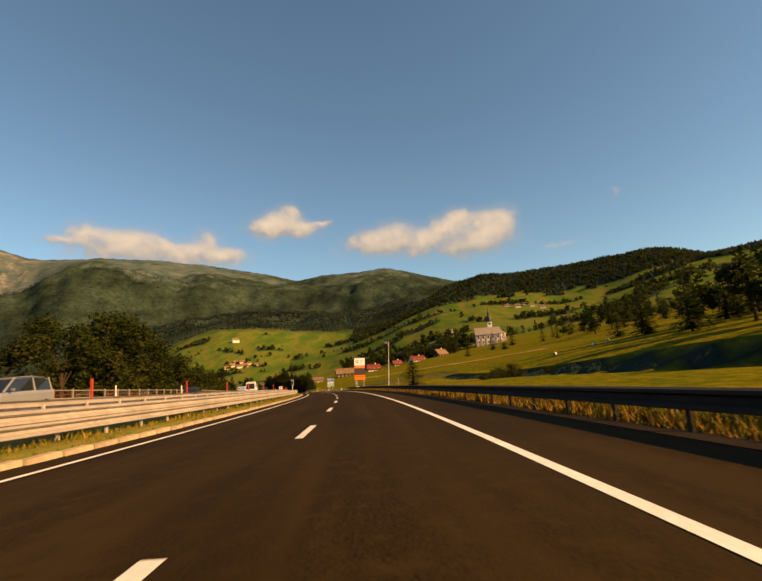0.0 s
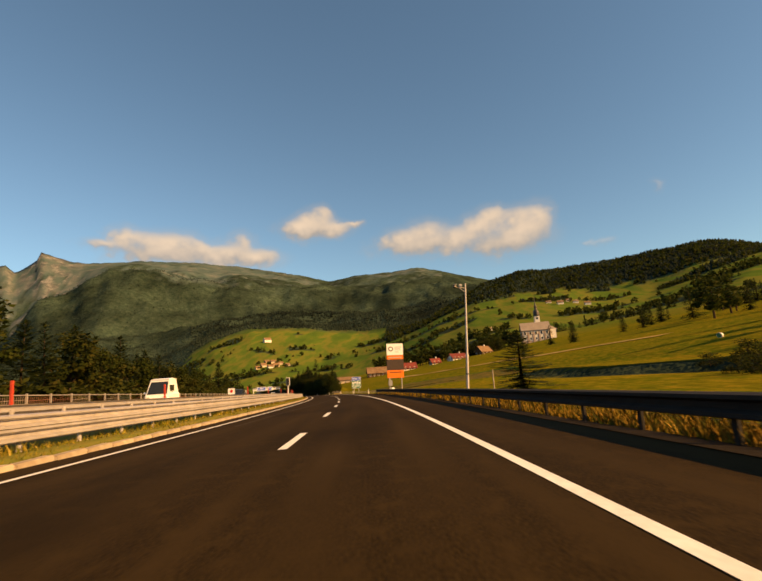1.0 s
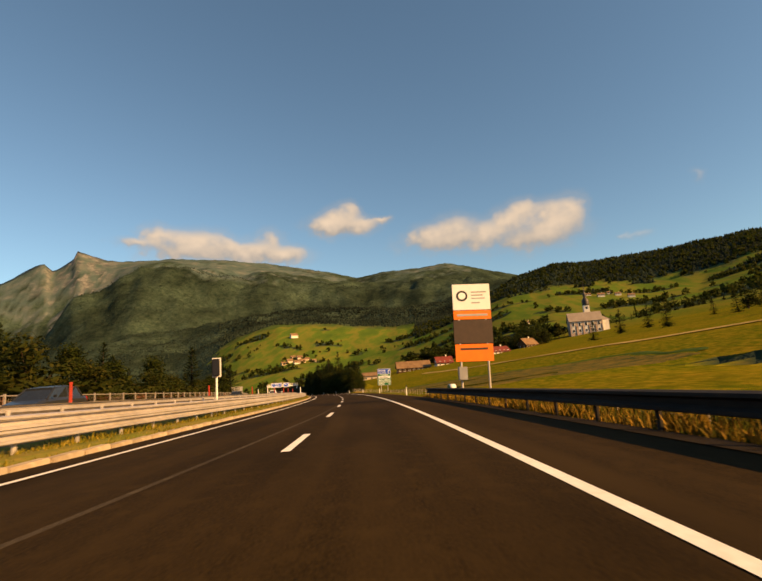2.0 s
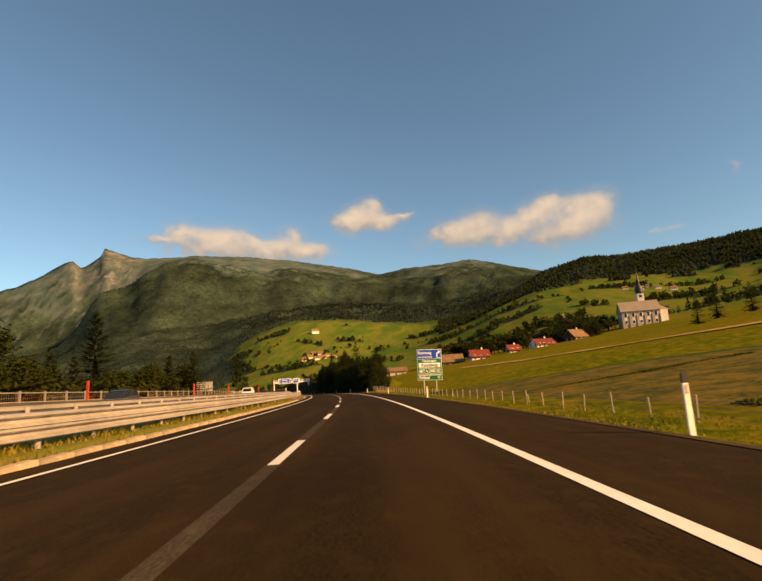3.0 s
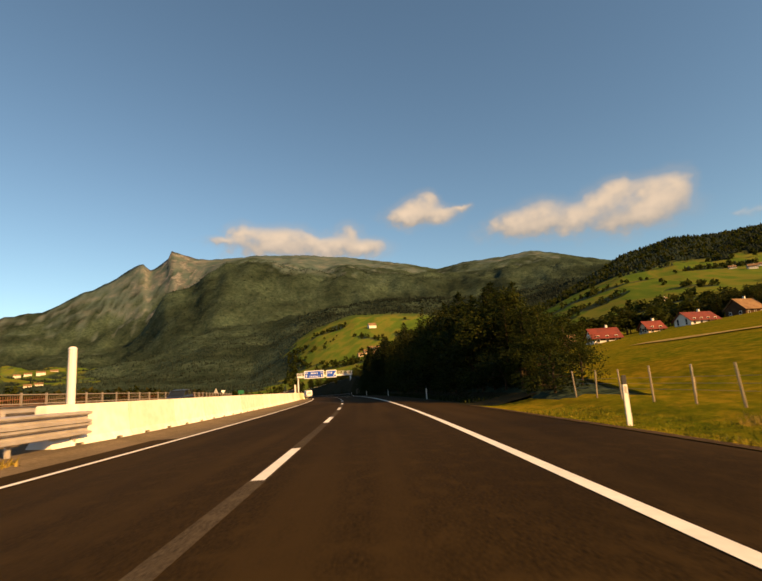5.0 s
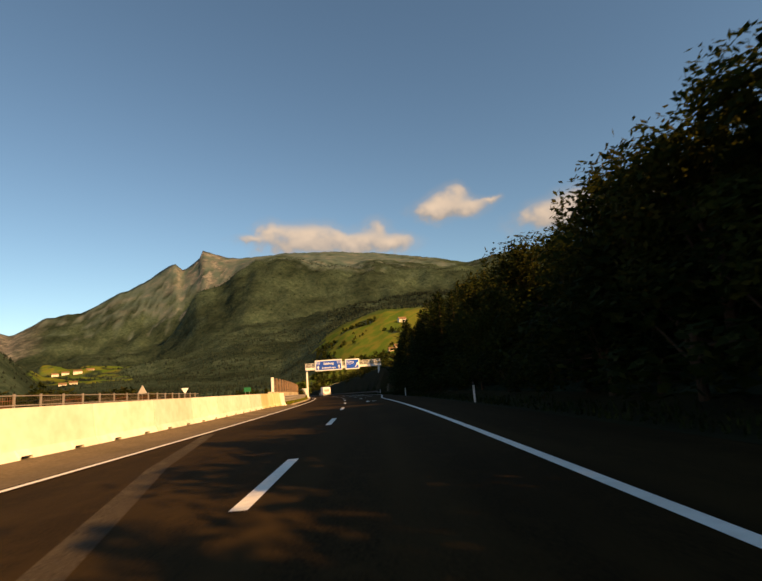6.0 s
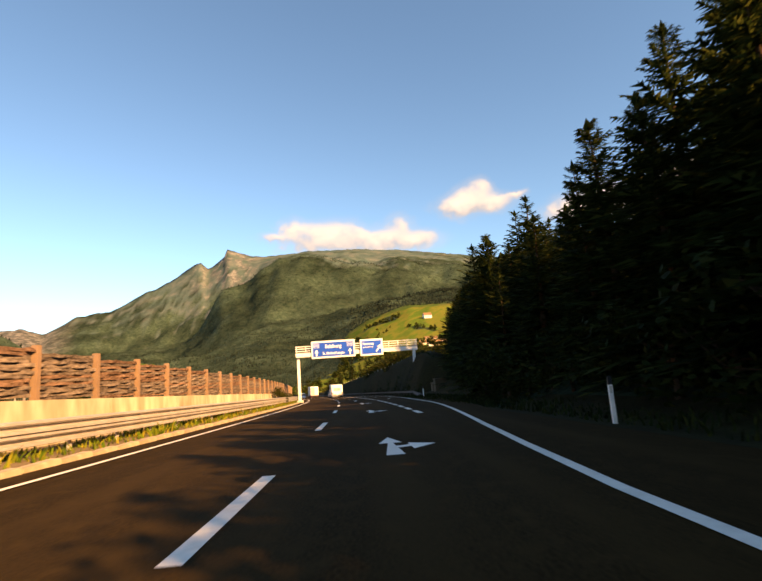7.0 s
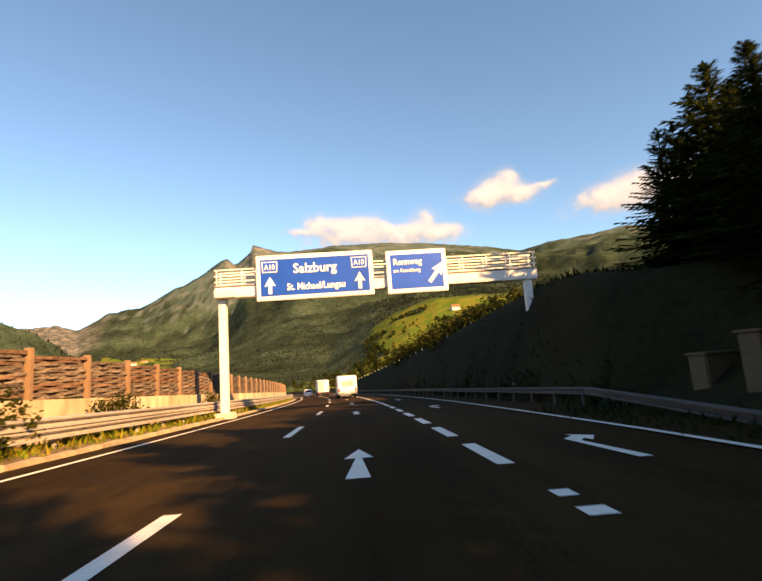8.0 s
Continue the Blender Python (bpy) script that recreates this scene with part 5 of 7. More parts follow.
for s in np.arange(270, 420, 5.2):
    part("wall_element", strip([(NU - 0.16, -0.1), (NU + 0.16, -0.1), (NU + 0.14, 1.14), (NU - 0.14, 1.14)], float(s) + 0.01, float(s) + 5.19, 2.6, True), stained_wall, wall)
np_mesh = mesh_of("post", box_bm(0.16, 0.15, 1.3, 0, 0, 1.05, 0.012), post_brown)


def woven_slat(rnd, k, bm, m=None):
    """One uneven slat woven in and out of the uprights of its panel."""
    z = 0.02 + k * 1.06 / 13
    flip = 1 if k % 2 else -1
    y, rows = -1.21, []
    while y < 1.22:
        x = flip * 0.034 * math.cos((y + 1.2) * math.pi / 0.8) + rnd.uniform(-0.014, 0.014)
        hh, dz, lean = 0.084 * rnd.uniform(0.72, 1.12), rnd.uniform(-0.011, 0.011), rnd.uniform(-0.012, 0.012)
        ring = [(x - 0.017 - lean, y, z + dz), (x + 0.017 - lean, y, z + dz), (x + 0.017 + lean, y, z + dz + hh), (x - 0.017 + lean, y, z + dz + hh)]
        rows.append([bm.verts.new(m @ Vector(c) if m else c) for c in ring])
        y += rnd.uniform(0.16, 0.34)
        if 1.12 < y < 1.22:
            y = 1.21
    for a, b in zip(rows, rows[1:]):
        for i in range(4):
            bm.faces.new((a[i], a[(i + 1) % 4], b[(i + 1) % 4], b[i]))
    bm.faces.new(rows[0])
    bm.faces.new(rows[-1][::-1])
    return bm


woods = (woven, mat("greyed woven wood", (0.25, 0.2, 0.165), (0.06, 0.048, 0.042), scale=7, coarse=1.1, rough=0.9, bump=0.6, spread=0.3, stretch=(1, 1, 3)),
         mat("reddish woven wood", (0.22, 0.14, 0.1), (0.06, 0.036, 0.026), scale=7, coarse=1.1, rough=0.9, bump=0.6, spread=0.3, stretch=(1, 1, 3)))
slat_rnd = random.Random(3)
SLATS = []
for v in range(4):
    SLATS.append([])
    for k in range(13):
        bm = woven_slat(slat_rnd, k, bmesh.new())
        bmesh.ops.recalc_face_normals(bm, faces=bm.faces)
        SLATS[v].append(mesh_of("slat", bm, slat_rnd.choice(woods)))
panel_board = mesh_of("woven_panel", box_bm(0.04, 2.42, 1.06, -0.06, 0, 0.02, 0), woven)
far_bm = bmesh.new()
for k, s in enumerate(np.arange(272.2, 400, 2.55)):
    p = part("post", np_mesh, None, wall)
    p.matrix_world = stand(float(s), NU + 0.02, 0)
    m = stand(float(s) + 1.275, NU, 1.15)
    q = part("woven_panel", panel_board, None, wall)
    q.matrix_world = m
    for i in range(13):
        if k < 23:
            part("slat", SLATS[(k * 3 + k // 4) % 4][i], None, q)
        else:
            woven_slat(slat_rnd, i, far_bm, m)
bmesh.ops.recalc_face_normals(far_bm, faces=far_bm.faces)
tagged(part("distant_slats", far_bm, woven, wall), "woven slats of the farther barrier panels", kind="stuff")
end = part("end_post", box_bm(0.22, 0.2, 2.45, 0, 0, -0.1, 0.02), white_metal, wall, "pale end post")
end.matrix_world = stand(271.6, NU + 0.05, 0)

# ---- cabinets by the exit ----
cab = mat("dull beige cabinet", (0.085, 0.06, 0.028), (0.06, 0.043, 0.022), scale=4, rough=0.75)
for s, u, w, h in ((313.1, 9.95, 1.3, 1.35), (314.8, 9.98, 1.15, 1.0)):
    e = thing("roadside_cabinet", stand(s, u, 0.1, 10), "dull beige utility cabinet at the foot of the bank", "cabinet", "roadside cabinets")
    part("body", box_bm(w, 0.5, h, 0, 0, 0, 0.03), cab, e)
    part("roof", box_bm(w + 0.08, 0.58, 0.06, 0, 0, h, 0.01), cab, e)
    part("plinth", box_bm(w + 0.1, 0.6, 0.4, 0, 0, -0.38, 0.01), concrete, e)
    for x in (-w / 4, w / 4):
        part("door", box_bm(w / 2 - 0.04, 0.02, h - 0.12, x, -0.26, 0.06, 0.005), cab, e)
# snow stakes along the crest of the bank
stake = thing("snow_stake", Matrix.Identity(4), "pale short stake on the crest of the bank", "stake", "snow stakes")
part("shaft", rod_bm((0, 0, -0.2), (0, 0, 0.3), 0.05, 0.045, 6), white_plastic, stake)
for k, s in enumerate(np.arange(338, 420, 3.6)):
    p = at(float(s), 8.25 + (crest(float(s)) + 0.22) / 2.4 + 0.3, crest(float(s)) + 0.2)
    m = pose(p.x, p.y, p.z, random.uniform(-5, 5), random.uniform(-5, 5), 0)
    if k == 0:
        stake.matrix_world = m
    else:
        copy_thing(stake, m)

# ---- trees ----
def leaf_material(name, stops, rough=0.7):
    m = blade_material(name, stops)
    t = m.node_tree
    p = t.nodes["Principled BSDF"]
    p.inputs["Roughness"].default_value = rough
    # thin leaves let some of the sun through
    if rough < 0.85:
        tr = t.nodes.new("ShaderNodeBsdfTranslucent")
        mx = t.nodes.new("ShaderNodeMixShader")
        mx.inputs[0].default_value = 0.45
        t.links.new(t.nodes["Color Ramp"].outputs[0], tr.inputs[0])
        t.links.new(p.outputs[0], mx.inputs[1])
        t.links.new(tr.outputs[0], mx.inputs[2])
        t.links.new(mx.outputs[0], t.nodes["Material Output"].inputs[0])
    return m


needles = leaf_material("spruce needles", [(0.0, (0.008, 0.0145, 0.0044)), (0.55, (0.019, 0.029, 0.007)), (0.8, (0.04, 0.05, 0.012)), (1.0, (0.066, 0.074, 0.017))])
leaves = leaf_material("leaves", [(0.0, (0.02, 0.03, 0.005)), (0.6, (0.034, 0.045, 0.008)), (1.0, (0.054, 0.056, 0.011))])
leaves_warm = leaf_material("sunlit leaves", [(0.0, (0.022, 0.03, 0.006)), (0.6, (0.038, 0.044, 0.008)), (1.0, (0.06, 0.054, 0.012))])


# darker copy of the leaves: the wood's shade put into their colour
leaves_dark = leaf_material("leaves darkened for shade", [(0.0, (0.0082, 0.01476, 0.00375)), (0.6, (0.01804, 0.02788, 0.006)), (1.0, (0.041, 0.0451, 0.00975))])


def spruce_crown(seed, height, gap=1.0, segs=8):
    """Whorls of drooping boughs, each a spine with side sprays."""
    rnd = random.Random(seed)
    v, f = [], []

    def tri(a, b, c):
        k = len(v)
        v.extend((a, b, c))
        f.append((k, k + 1, k + 2))

    z = height * 0.1
    base = height * 0.235
    while z < height * 0.97:
        t = (z - height * 0.1) / (height * 0.9)
        reach = base * (1 - t) ** 0.95 * rnd.uniform(0.8, 1.15) + 0.12
        n = max(5, int(9 - 3 * t))
        off = rnd.uniform(0, math.tau)
        for k in range(n):
            a = off + k * math.tau / n + rnd.uniform(-0.3, 0.3)
            L = reach * rnd.uniform(0.65, 1.15)
            ax, ay = math.cos(a), math.sin(a)
            zb = z + rnd.uniform(-0.03, 0.03) * height
            lift = -0.5 + 0.95 * t
            for i in range(segs):
                t0, t1 = i / segs, (i + 1) / segs
                r0, r1 = L * t0, L * t1
                z0 = zb + lift * L * t0 + 0.2 * L * t0 * t0
                z1 = zb + lift * L * t1 + 0.2 * L * t1 * t1
                w = (0.1 + 1.5 / segs * L) * (1.02 - t0 * 0.75) + 0.03
                for side in (-1, 1):
                    px, py = -ay * side, ax * side
                    q = w * rnd.uniform(0.55, 1.25)
                    on = r1 + 0.75 * q
                    tri(Vector((ax * r0, ay * r0, z0)), Vector((ax * r1, ay * r1, z1)),
                        Vector((ax * on + px * q, ay * on + py * q, z1 - q * rnd.uniform(0.1, 0.5))))
            e0 = 0.8 * L
            tri(Vector((ax * e0 - ay * 0.05, ay * e0 + ax * 0.05, zb + lift * e0 + 0.16 * e0)), Vector((ax * e0 + ay * 0.05, ay * e0 - ax * 0.05, zb + lift * e0 + 0.16 * e0 - 0.05)), Vector((ax * L * 1.12, ay * L * 1.12, zb + lift * L + 0.22 * L)))
        z += height * rnd.uniform(0.024, 0.037) * (1.05 - 0.3 * t) * gap
    for k in range(5):
        a = k * math.tau / 5
        tri(Vector((0, 0, height)), Vector((0.02, 0.01, height * 0.94)), Vector((0.13 * math.cos(a), 0.13 * math.sin(a), height * 0.955)))
    me = bpy.data.meshes.new("crown")
    me.from_pydata([tuple(p) for p in v], [], f)
    return me


def broad_crown(seed, height, spread, low=0.22, count=1500, size=0.3):
    """Leaf sprays set round limbs, denser to the outside, with gaps."""
    rnd = random.Random(seed)
    lobes = []
    for k in range(11):
        a = rnd.uniform(0, math.tau)
        zz = rnd.uniform(low + 0.12, 0.9)
        d = spread * math.sin(min(1.0, (1.04 - zz) * 1.5) * math.pi / 2) * rnd.uniform(0.3, 0.85)
        lobes.append((Vector((d * math.cos(a), d * math.sin(a), height * zz)), spread * rnd.uniform(0.3, 0.52), rnd.uniform(0.7, 1.1)))
    v, f = [], []
    for k in range(count):
        c, r, q = rnd.choice(lobes)
        n = Vector((rnd.gauss(0, 1), rnd.gauss(0, 1), rnd.gauss(0, 1))).normalized()
        p = c + Vector((n.x * r, n.y * r, n.z * r * q)) * (rnd.random() ** 0.35) * rnd.uniform(0.85, 1.12)
        if p.z > height:
            p.z = height - rnd.random() * 0.3
        d1 = Vector((rnd.gauss(0, 1), rnd.gauss(0, 1), rnd.gauss(0, 0.6))).normalized()
        d2 = d1.cross(n + Vector((0.01, 0.02, 0.3))).normalized()
        s1, s2 = size * rnd.uniform(0.5, 1.2), size * rnd.uniform(0.35, 0.8)
        i = len(v)
        v.extend((p - d1 * s1, p + d2 * s2 * 0.6 + d1 * s1 * 0.2, p + d1 * s1, p - d2 * s2 + d1 * s1 * 0.1))
        f.append((i, i + 1, i + 2, i + 3))
    me = bpy.data.meshes.new("crown")
    me.from_pydata([tuple(p) for p in v], [], f)
    return me, lobes


def spruce(m, seed, height, gap=1.0):
    e = thing("spruce_tree", m, "dark green spruce with drooping boughs", "tree", "spruces")
    part("trunk", rod_bm((0, 0, -0.5), (0, 0, height * 0.95), height * 0.014 + 0.03, 0.015, 8), bark, e)
    c = spruce_crown(seed, height, gap, 4 if gap > 1.2 else 7)
    c.materials.append(needles)
    part("crown", c, None, e)
    return e


def broadleaf(m, seed, height, spread, warm=False, low=0.22, label="", count=2500, size=0.18):
    bush = "bush" in label or "undergrowth" in label
    e = thing("bush" if bush else "broadleaf_tree", m, label or "green broadleaf tree with an uneven open crown", "bush" if bush else "tree", "roadside bushes" if bush else "broadleaf trees")
    c, lobes = broad_crown(seed, height, spread, low, count, size)
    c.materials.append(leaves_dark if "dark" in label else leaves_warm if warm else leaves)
    part("crown", c, None, e)
    rnd = random.Random(seed)
    bm = rod_bm((0, 0, -0.5), (0.05, 0.05, height * 0.5), height * 0.02 + 0.04, height * 0.012 + 0.02, 8)
    for p, r, q in lobes[:8]:
        z0 = height * rnd.uniform(0.22, 0.48)
        rod_bm((0.03, 0.03, z0), tuple(p), height * 0.008 + 0.015, 0.012, 5, bm)
    part("trunk", bm, bark, e)
    return e


far_spot = lambda k: (lambda p: pose(p.x, p.y, land_point(p.x, p.y)))(at(420 + 6 * k, 16 + (k % 3) * 4))
SPRUCES = [spruce(far_spot(k), 40 + k, h) for k, h in enumerate((9.5, 8.0, 10.5, 7.0))]
BROADS = [broadleaf(far_spot(k + 5), 70 + k, h, w, k % 2 == 1, 0.1) for k, (h, w) in enumerate(((7.5, 2.6), (6.2, 2.4), (8.5, 3.0), (5.0, 2.2)))]
FIRS = [spruce(far_spot(k + 16), 50 + k, h, 1.9) for k, h in enumerate((9.0, 8.0))]
LIGHT = [broadleaf(far_spot(k + 12), 80 + k, h, w, k == 1, 0.15, "", 480, 0.5) for k, (h, w) in enumerate(((7.5, 2.8), (6.5, 2.6), (8.0, 3.0)))]
FAR_BUSH = broadleaf(far_spot(19), 93, 2.6, 1.9, True, 0.0, "bushy green undergrowth behind the railing", 420, 0.24)
BUSH = broadleaf(far_spot(10), 90, 2.4, 1.7, True, 0.0, "low green roadside bush", 1000, 0.13)
BUSH_DARK = broadleaf(far_spot(11), 91, 3.0, 2.0, False, 0.0, "dense green bush with leaves coloured dark for shade", 1050, 0.13)
THICK = [broadleaf(far_spot(k + 23), 101 + k, h, 2.7, False, 0.04, "", 2800, 0.13) for k, h in enumerate((7.0, 6.0))]
BANK = [broadleaf(far_spot(k + 20), 95 + k, h, 2.7, k == 1, 0.02, "", 4300, 0.12) for k, h in enumerate((7.5, 6.5))]
HEIGHT = {THICK[0]: 7.0, THICK[1]: 6.0, BANK[0]: 7.5, BANK[1]: 6.5, FAR_BUSH: 2.6, FIRS[0]: 9.0, FIRS[1]: 8.0, LIGHT[0]: 7.5, LIGHT[1]: 6.5, LIGHT[2]: 8.0, SPRUCES[0]: 9.5, SPRUCES[1]: 8.0, SPRUCES[2]: 10.5, SPRUCES[3]: 7.0, BROADS[0]: 7.5, BROADS[1]: 6.2, BROADS[2]: 8.5, BROADS[3]: 5.0, BUSH: 2.4, BUSH_DARK: 3.0}


def plant(tree, x, y, height, lean=2.0, wide=1.0):
    k = height / HEIGHT[tree]
    m = pose(x, y, land_point(x, y) - 0.1, random.uniform(-lean, lean), random.uniform(-lean, lean), random.uniform(0, 360))
    c = copy_thing(tree, m)
    c.scale = (k * wide, k * wide, k)
    return c


def plant_at(tree, s, u, height, wide=1.0):
    p = at(s, u)
    return plant(tree, p.x, p.y, height, 2.0, wide)


# the wooded bank beside the road
rnd = random.Random(5)
TOPS = ((205, 211, 216, 220, 231, 238, 246, 251, 258, 266, 274, 278, 280, 286, 292, 296, 300, 305, 311, 316, 322), (1.6, 2.4, 4.8, 7.0, 8.2, 8.0, 7.4, 7.9, 8.6, 8.6, 9.6, 9.6, 8.4, 8.0, 8.3, 10.6, 10.2, 8.9, 7.0, 7.0, 7.2))
for i, s in enumerate(np.arange(212, 317, 2.1)):
    deep = float(np.interp(s, (205, 240, 330), (2.5, 8.5, 17.0)))
    u = float(np.interp(s, (294, 303, 310, 312), (9.1, 10.6, 11.7, 12.4))) + rnd.uniform(-0.5, 0.6)
    row = 0
    while u < 8.8 + deep and row < (2 if s < 290 else 4) and (row == 0 or (i % 2 == 0 and s > 252) or s > 300):
        top = float(np.interp(s, *TOPS)) + (u - 9.5) * (0.84 if row == 0 else 0.62)
        p = at(float(s), u)
        g = land_point(p.x, p.y) - p.z
        h = (top - g) * rnd.uniform(0.86, 1.06)
        if row == 0:
            share = 0.2 if s < 262 else 1.0
            tree = rnd.choice(SPRUCES) if rnd.random() < share else rnd.choice(BANK)
            if tree in BANK and s > 250:
                h *= 0.9
        else:
            tree = rnd.choice(FIRS) if s > 246 or rnd.random() < 0.3 else rnd.choice(BROADS)
        plant_at(tree, float(s) + rnd.uniform(-0.9, 0.9), u, max(h, 1.8), rnd.uniform(1.1, 1.4) if tree in SPRUCES + FIRS else rnd.uniform(1.05, 1.3) if s < 250 else 0.85)
        u += rnd.uniform(2.6, 3.6) if row == 0 else rnd.uniform(4.5, 6.5)
        row += 1
for s in np.arange(213, 268, 1.25):
    u = 10.6 + rnd.uniform(-0.9, 1.8)
    p = at(float(s), u)
    plant_at(rnd.choice(THICK), float(s), u, max(1.5, (float(np.interp(s, (212, 220, 268), (2.5, 6.3, 7.2))) - land_point(p.x, p.y) + p.z) * rnd.uniform(0.85, 1.05)), 1.1)
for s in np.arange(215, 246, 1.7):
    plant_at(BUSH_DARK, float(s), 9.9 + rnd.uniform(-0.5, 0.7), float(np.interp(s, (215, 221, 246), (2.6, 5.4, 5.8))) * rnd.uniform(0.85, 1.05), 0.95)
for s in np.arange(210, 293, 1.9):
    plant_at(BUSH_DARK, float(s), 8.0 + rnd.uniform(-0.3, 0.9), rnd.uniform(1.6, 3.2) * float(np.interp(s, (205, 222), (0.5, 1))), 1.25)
for i, s in enumerate(np.arange(226, 300, 1.9)):
    u = 12.2 + rnd.uniform(-0.6, 1.6)
    top = float(np.interp(s, *TOPS)) + (u - 9.5) * 0.4
    p = at(float(s), u)
    plant_at(rnd.choice(SPRUCES), float(s), u, max(2.0, (top - land_point(p.x, p.y) + p.z) * rnd.uniform(0.8, 1.0)), rnd.uniform(1.35, 1.7))
for u0, drop, wide in ((12.6, 0.0, 1.5), (14.4, -0.4, 1.6), (16.6, 0.0, 1.6), (19.5, 0.6, 1.5)):
    for s in np.arange(297, 317 + (u0 - 12.6) * 0.42, 2.0):
        u = u0 + rnd.uniform(-0.6, 0.6)
        p = at(float(s), u)
        top = float(np.interp(s, (297, 304, 310, 315, 319, 322), (10.6, 10.6, 10.0, 9.7, 10.4, 10.2))) + drop + (u - 12.6) * 0.25
        plant_at(rnd.choice(SPRUCES), float(s) + rnd.uniform(-0.5, 0.5), u, max(3.0, (top - land_point(p.x, p.y) + p.z) * rnd.uniform(0.86, 1.04)), wide * rnd.uniform(0.9, 1.15))
for s, u, top, wide in ((277.4, 9.5, 10.2, 1.25), (275.4, 10.1, 10.0, 1.3), (320.0, 13.1, 9.6, 1.55), (319.6, 14.8, 10.9, 1.7), (318.2, 14.2, 11.4, 1.6), (319.8, 16.4, 11.4, 1.6), (320.4, 14.3, 8.4, 1.5), (318.9, 13.3, 9.4, 1.4)):
    p = at(s, u)
    plant_at(SPRUCES[int(s * 10) % 4], s, u, top - land_point(p.x, p.y) + p.z, wide)
for s in np.arange(295, 311, 1.9):
    plant_at(BUSH_DARK, float(s), float(np.interp(s, (294, 303, 311), (9.0, 10.8, 12.0))) + rnd.uniform(-0.2, 0.6), rnd.uniform(1.6, 2.6), 1.0)
for s in np.arange(348, 420, 7.0):
    plant_at(rnd.choice(LIGHT + SPRUCES[:1]), float(s), 16 + rnd.uniform(-2, 5), rnd.uniform(3.5, 6.0))
for s in np.arange(333, 384, 1.7):
    plant_at(rnd.choice((BUSH, BUSH, BUSH_DARK)), float(s), 12.8 + rnd.uniform(-1.0, 2.2), rnd.uniform(2.4, 3.4) * float(np.interp(s, (330, 350), (0.7, 1.3))), 1.3)
for s in np.arange(352, 372, 4.0):
    plant_at(BUSH, float(s), 13 + rnd.uniform(-1, 2), rnd.uniform(2, 3))

# trees beyond the oncoming lanes
LEFT_TREES = ((36, -24, 6.5, 1), (42, -27, 7.5, 0), (48, -25, 6.0, 1), (53, -23.5, 7.0, 0), (58, -26, 9.0, 2), (63, -23.5, 9.5, 0), (68, -25.5, 10.5, 2), (73, -27, 11.5, 1), (77, -24.5, 9.5, 0),
              (83, -27, 7.0, 3), (90, -25, 5.5, 3), (97, -27, 6.0, 1), (103, -24, 5.0, 0), (110, -27, 5.5, 3), (117, -25, 5.0, 1), (124, -28, 7.0, 2), (131, -25, 5.0, 3), (139, -27, 7.0, 1), (147, -25, 7.5, 0),
              (153, -26, 6.0, 1), (160, -29, 8.0, 2), (168, -26, 6.0, 0), (177, -29, 6.5, 1), (186, -26, 5.0, 3), (20, -26, 7, 0), (28, -24, 6.0, 1), (12, -25, 6, 2))
for s, u, h, k in LEFT_TREES:
    if s < 82 or k == 2:
        plant_at(BROADS[k], s, u, h + 1.5, 1.15)
for k, s in enumerate(np.arange(80, 222, 4.6)):
    plant_at((BROADS + SPRUCES[:2])[(k * 5) % 6], float(s) + rnd.uniform(-1, 1), -24 - rnd.uniform(0, 1.5), float(np.interp(s, (80, 125, 150, 176, 197, 208, 222), (8.6, 8.0, 6.0, 5.4, 7.8, 7.0, 5.6))) * rnd.uniform(0.85, 1.05), 1.2)
plant_at(SPRUCES[0], 199.5, -21.3, 8.4, 1.45)
plant_at(BROADS[2], 186, -22.8, 6.5, 1.2)
for s, u, h in ((87, -30, 9.0), (105, -30, 10.5), (113, -28, 9.5), (128, -31, 9), (171, -24.5, 8.8), (174, -30, 7), (150, -31, 9.5), (55, -31, 9), (93, -34, 10)):
    plant_at(SPRUCES[int(s) % 4], s, u, h + 1.5, 1.1)
for s in np.arange(14, 300, 3.4):
    plant_at(FAR_BUSH, float(s), -22.6 - rnd.uniform(0, 3), rnd.uniform(2.4, 3.8) * (1 if s < 200 else 0.8), 1.35)
for s in np.arange(205, 420, 8.0):
    plant_at(rnd.choice(LIGHT), float(s), -34 - rnd.uniform(0, 16), rnd.uniform(5, 7.5))

for k in range(12):
    plant_at(rnd.choice(LIGHT), 430 + 4.5 * k, -11 - rnd.uniform(0, 5), rnd.uniform(4.5, 6.5), 1.3)
# weeds grown up before the noise barrier
for s, u, h in ((311.5, -5.5, 1.15), (312.4, -5.5, 1.45), (313.4, -5.5, 1.2), (318.2, -5.5, 0.95), (319.2, -5.55, 1.05), (328.5, -5.5, 1.0), (330.2, -5.5, 0.9), (284, -5.5, 0.55), (296, -5.5, 0.6)):
    c = copy_thing(BUSH, stand(s, u, 0.02, rnd.uniform(0, 360)))
    c.scale = (h / 2.4 * 0.95, h / 2.4 * 0.95, h / 2.4 * 1.2)
# beside the meadow
plant_at(SPRUCES[1], 73.0, 10.8, 3.7, 2.3)
for s, u, h in ((70, 23.5, 1.0), (72, 24.0, 1.3), (74.5, 23.6, 1.0), (68, 23.0, 0.8), (60, 23.6, 0.9)):
    plant_at(BUSH, s, u, h, 1.3)
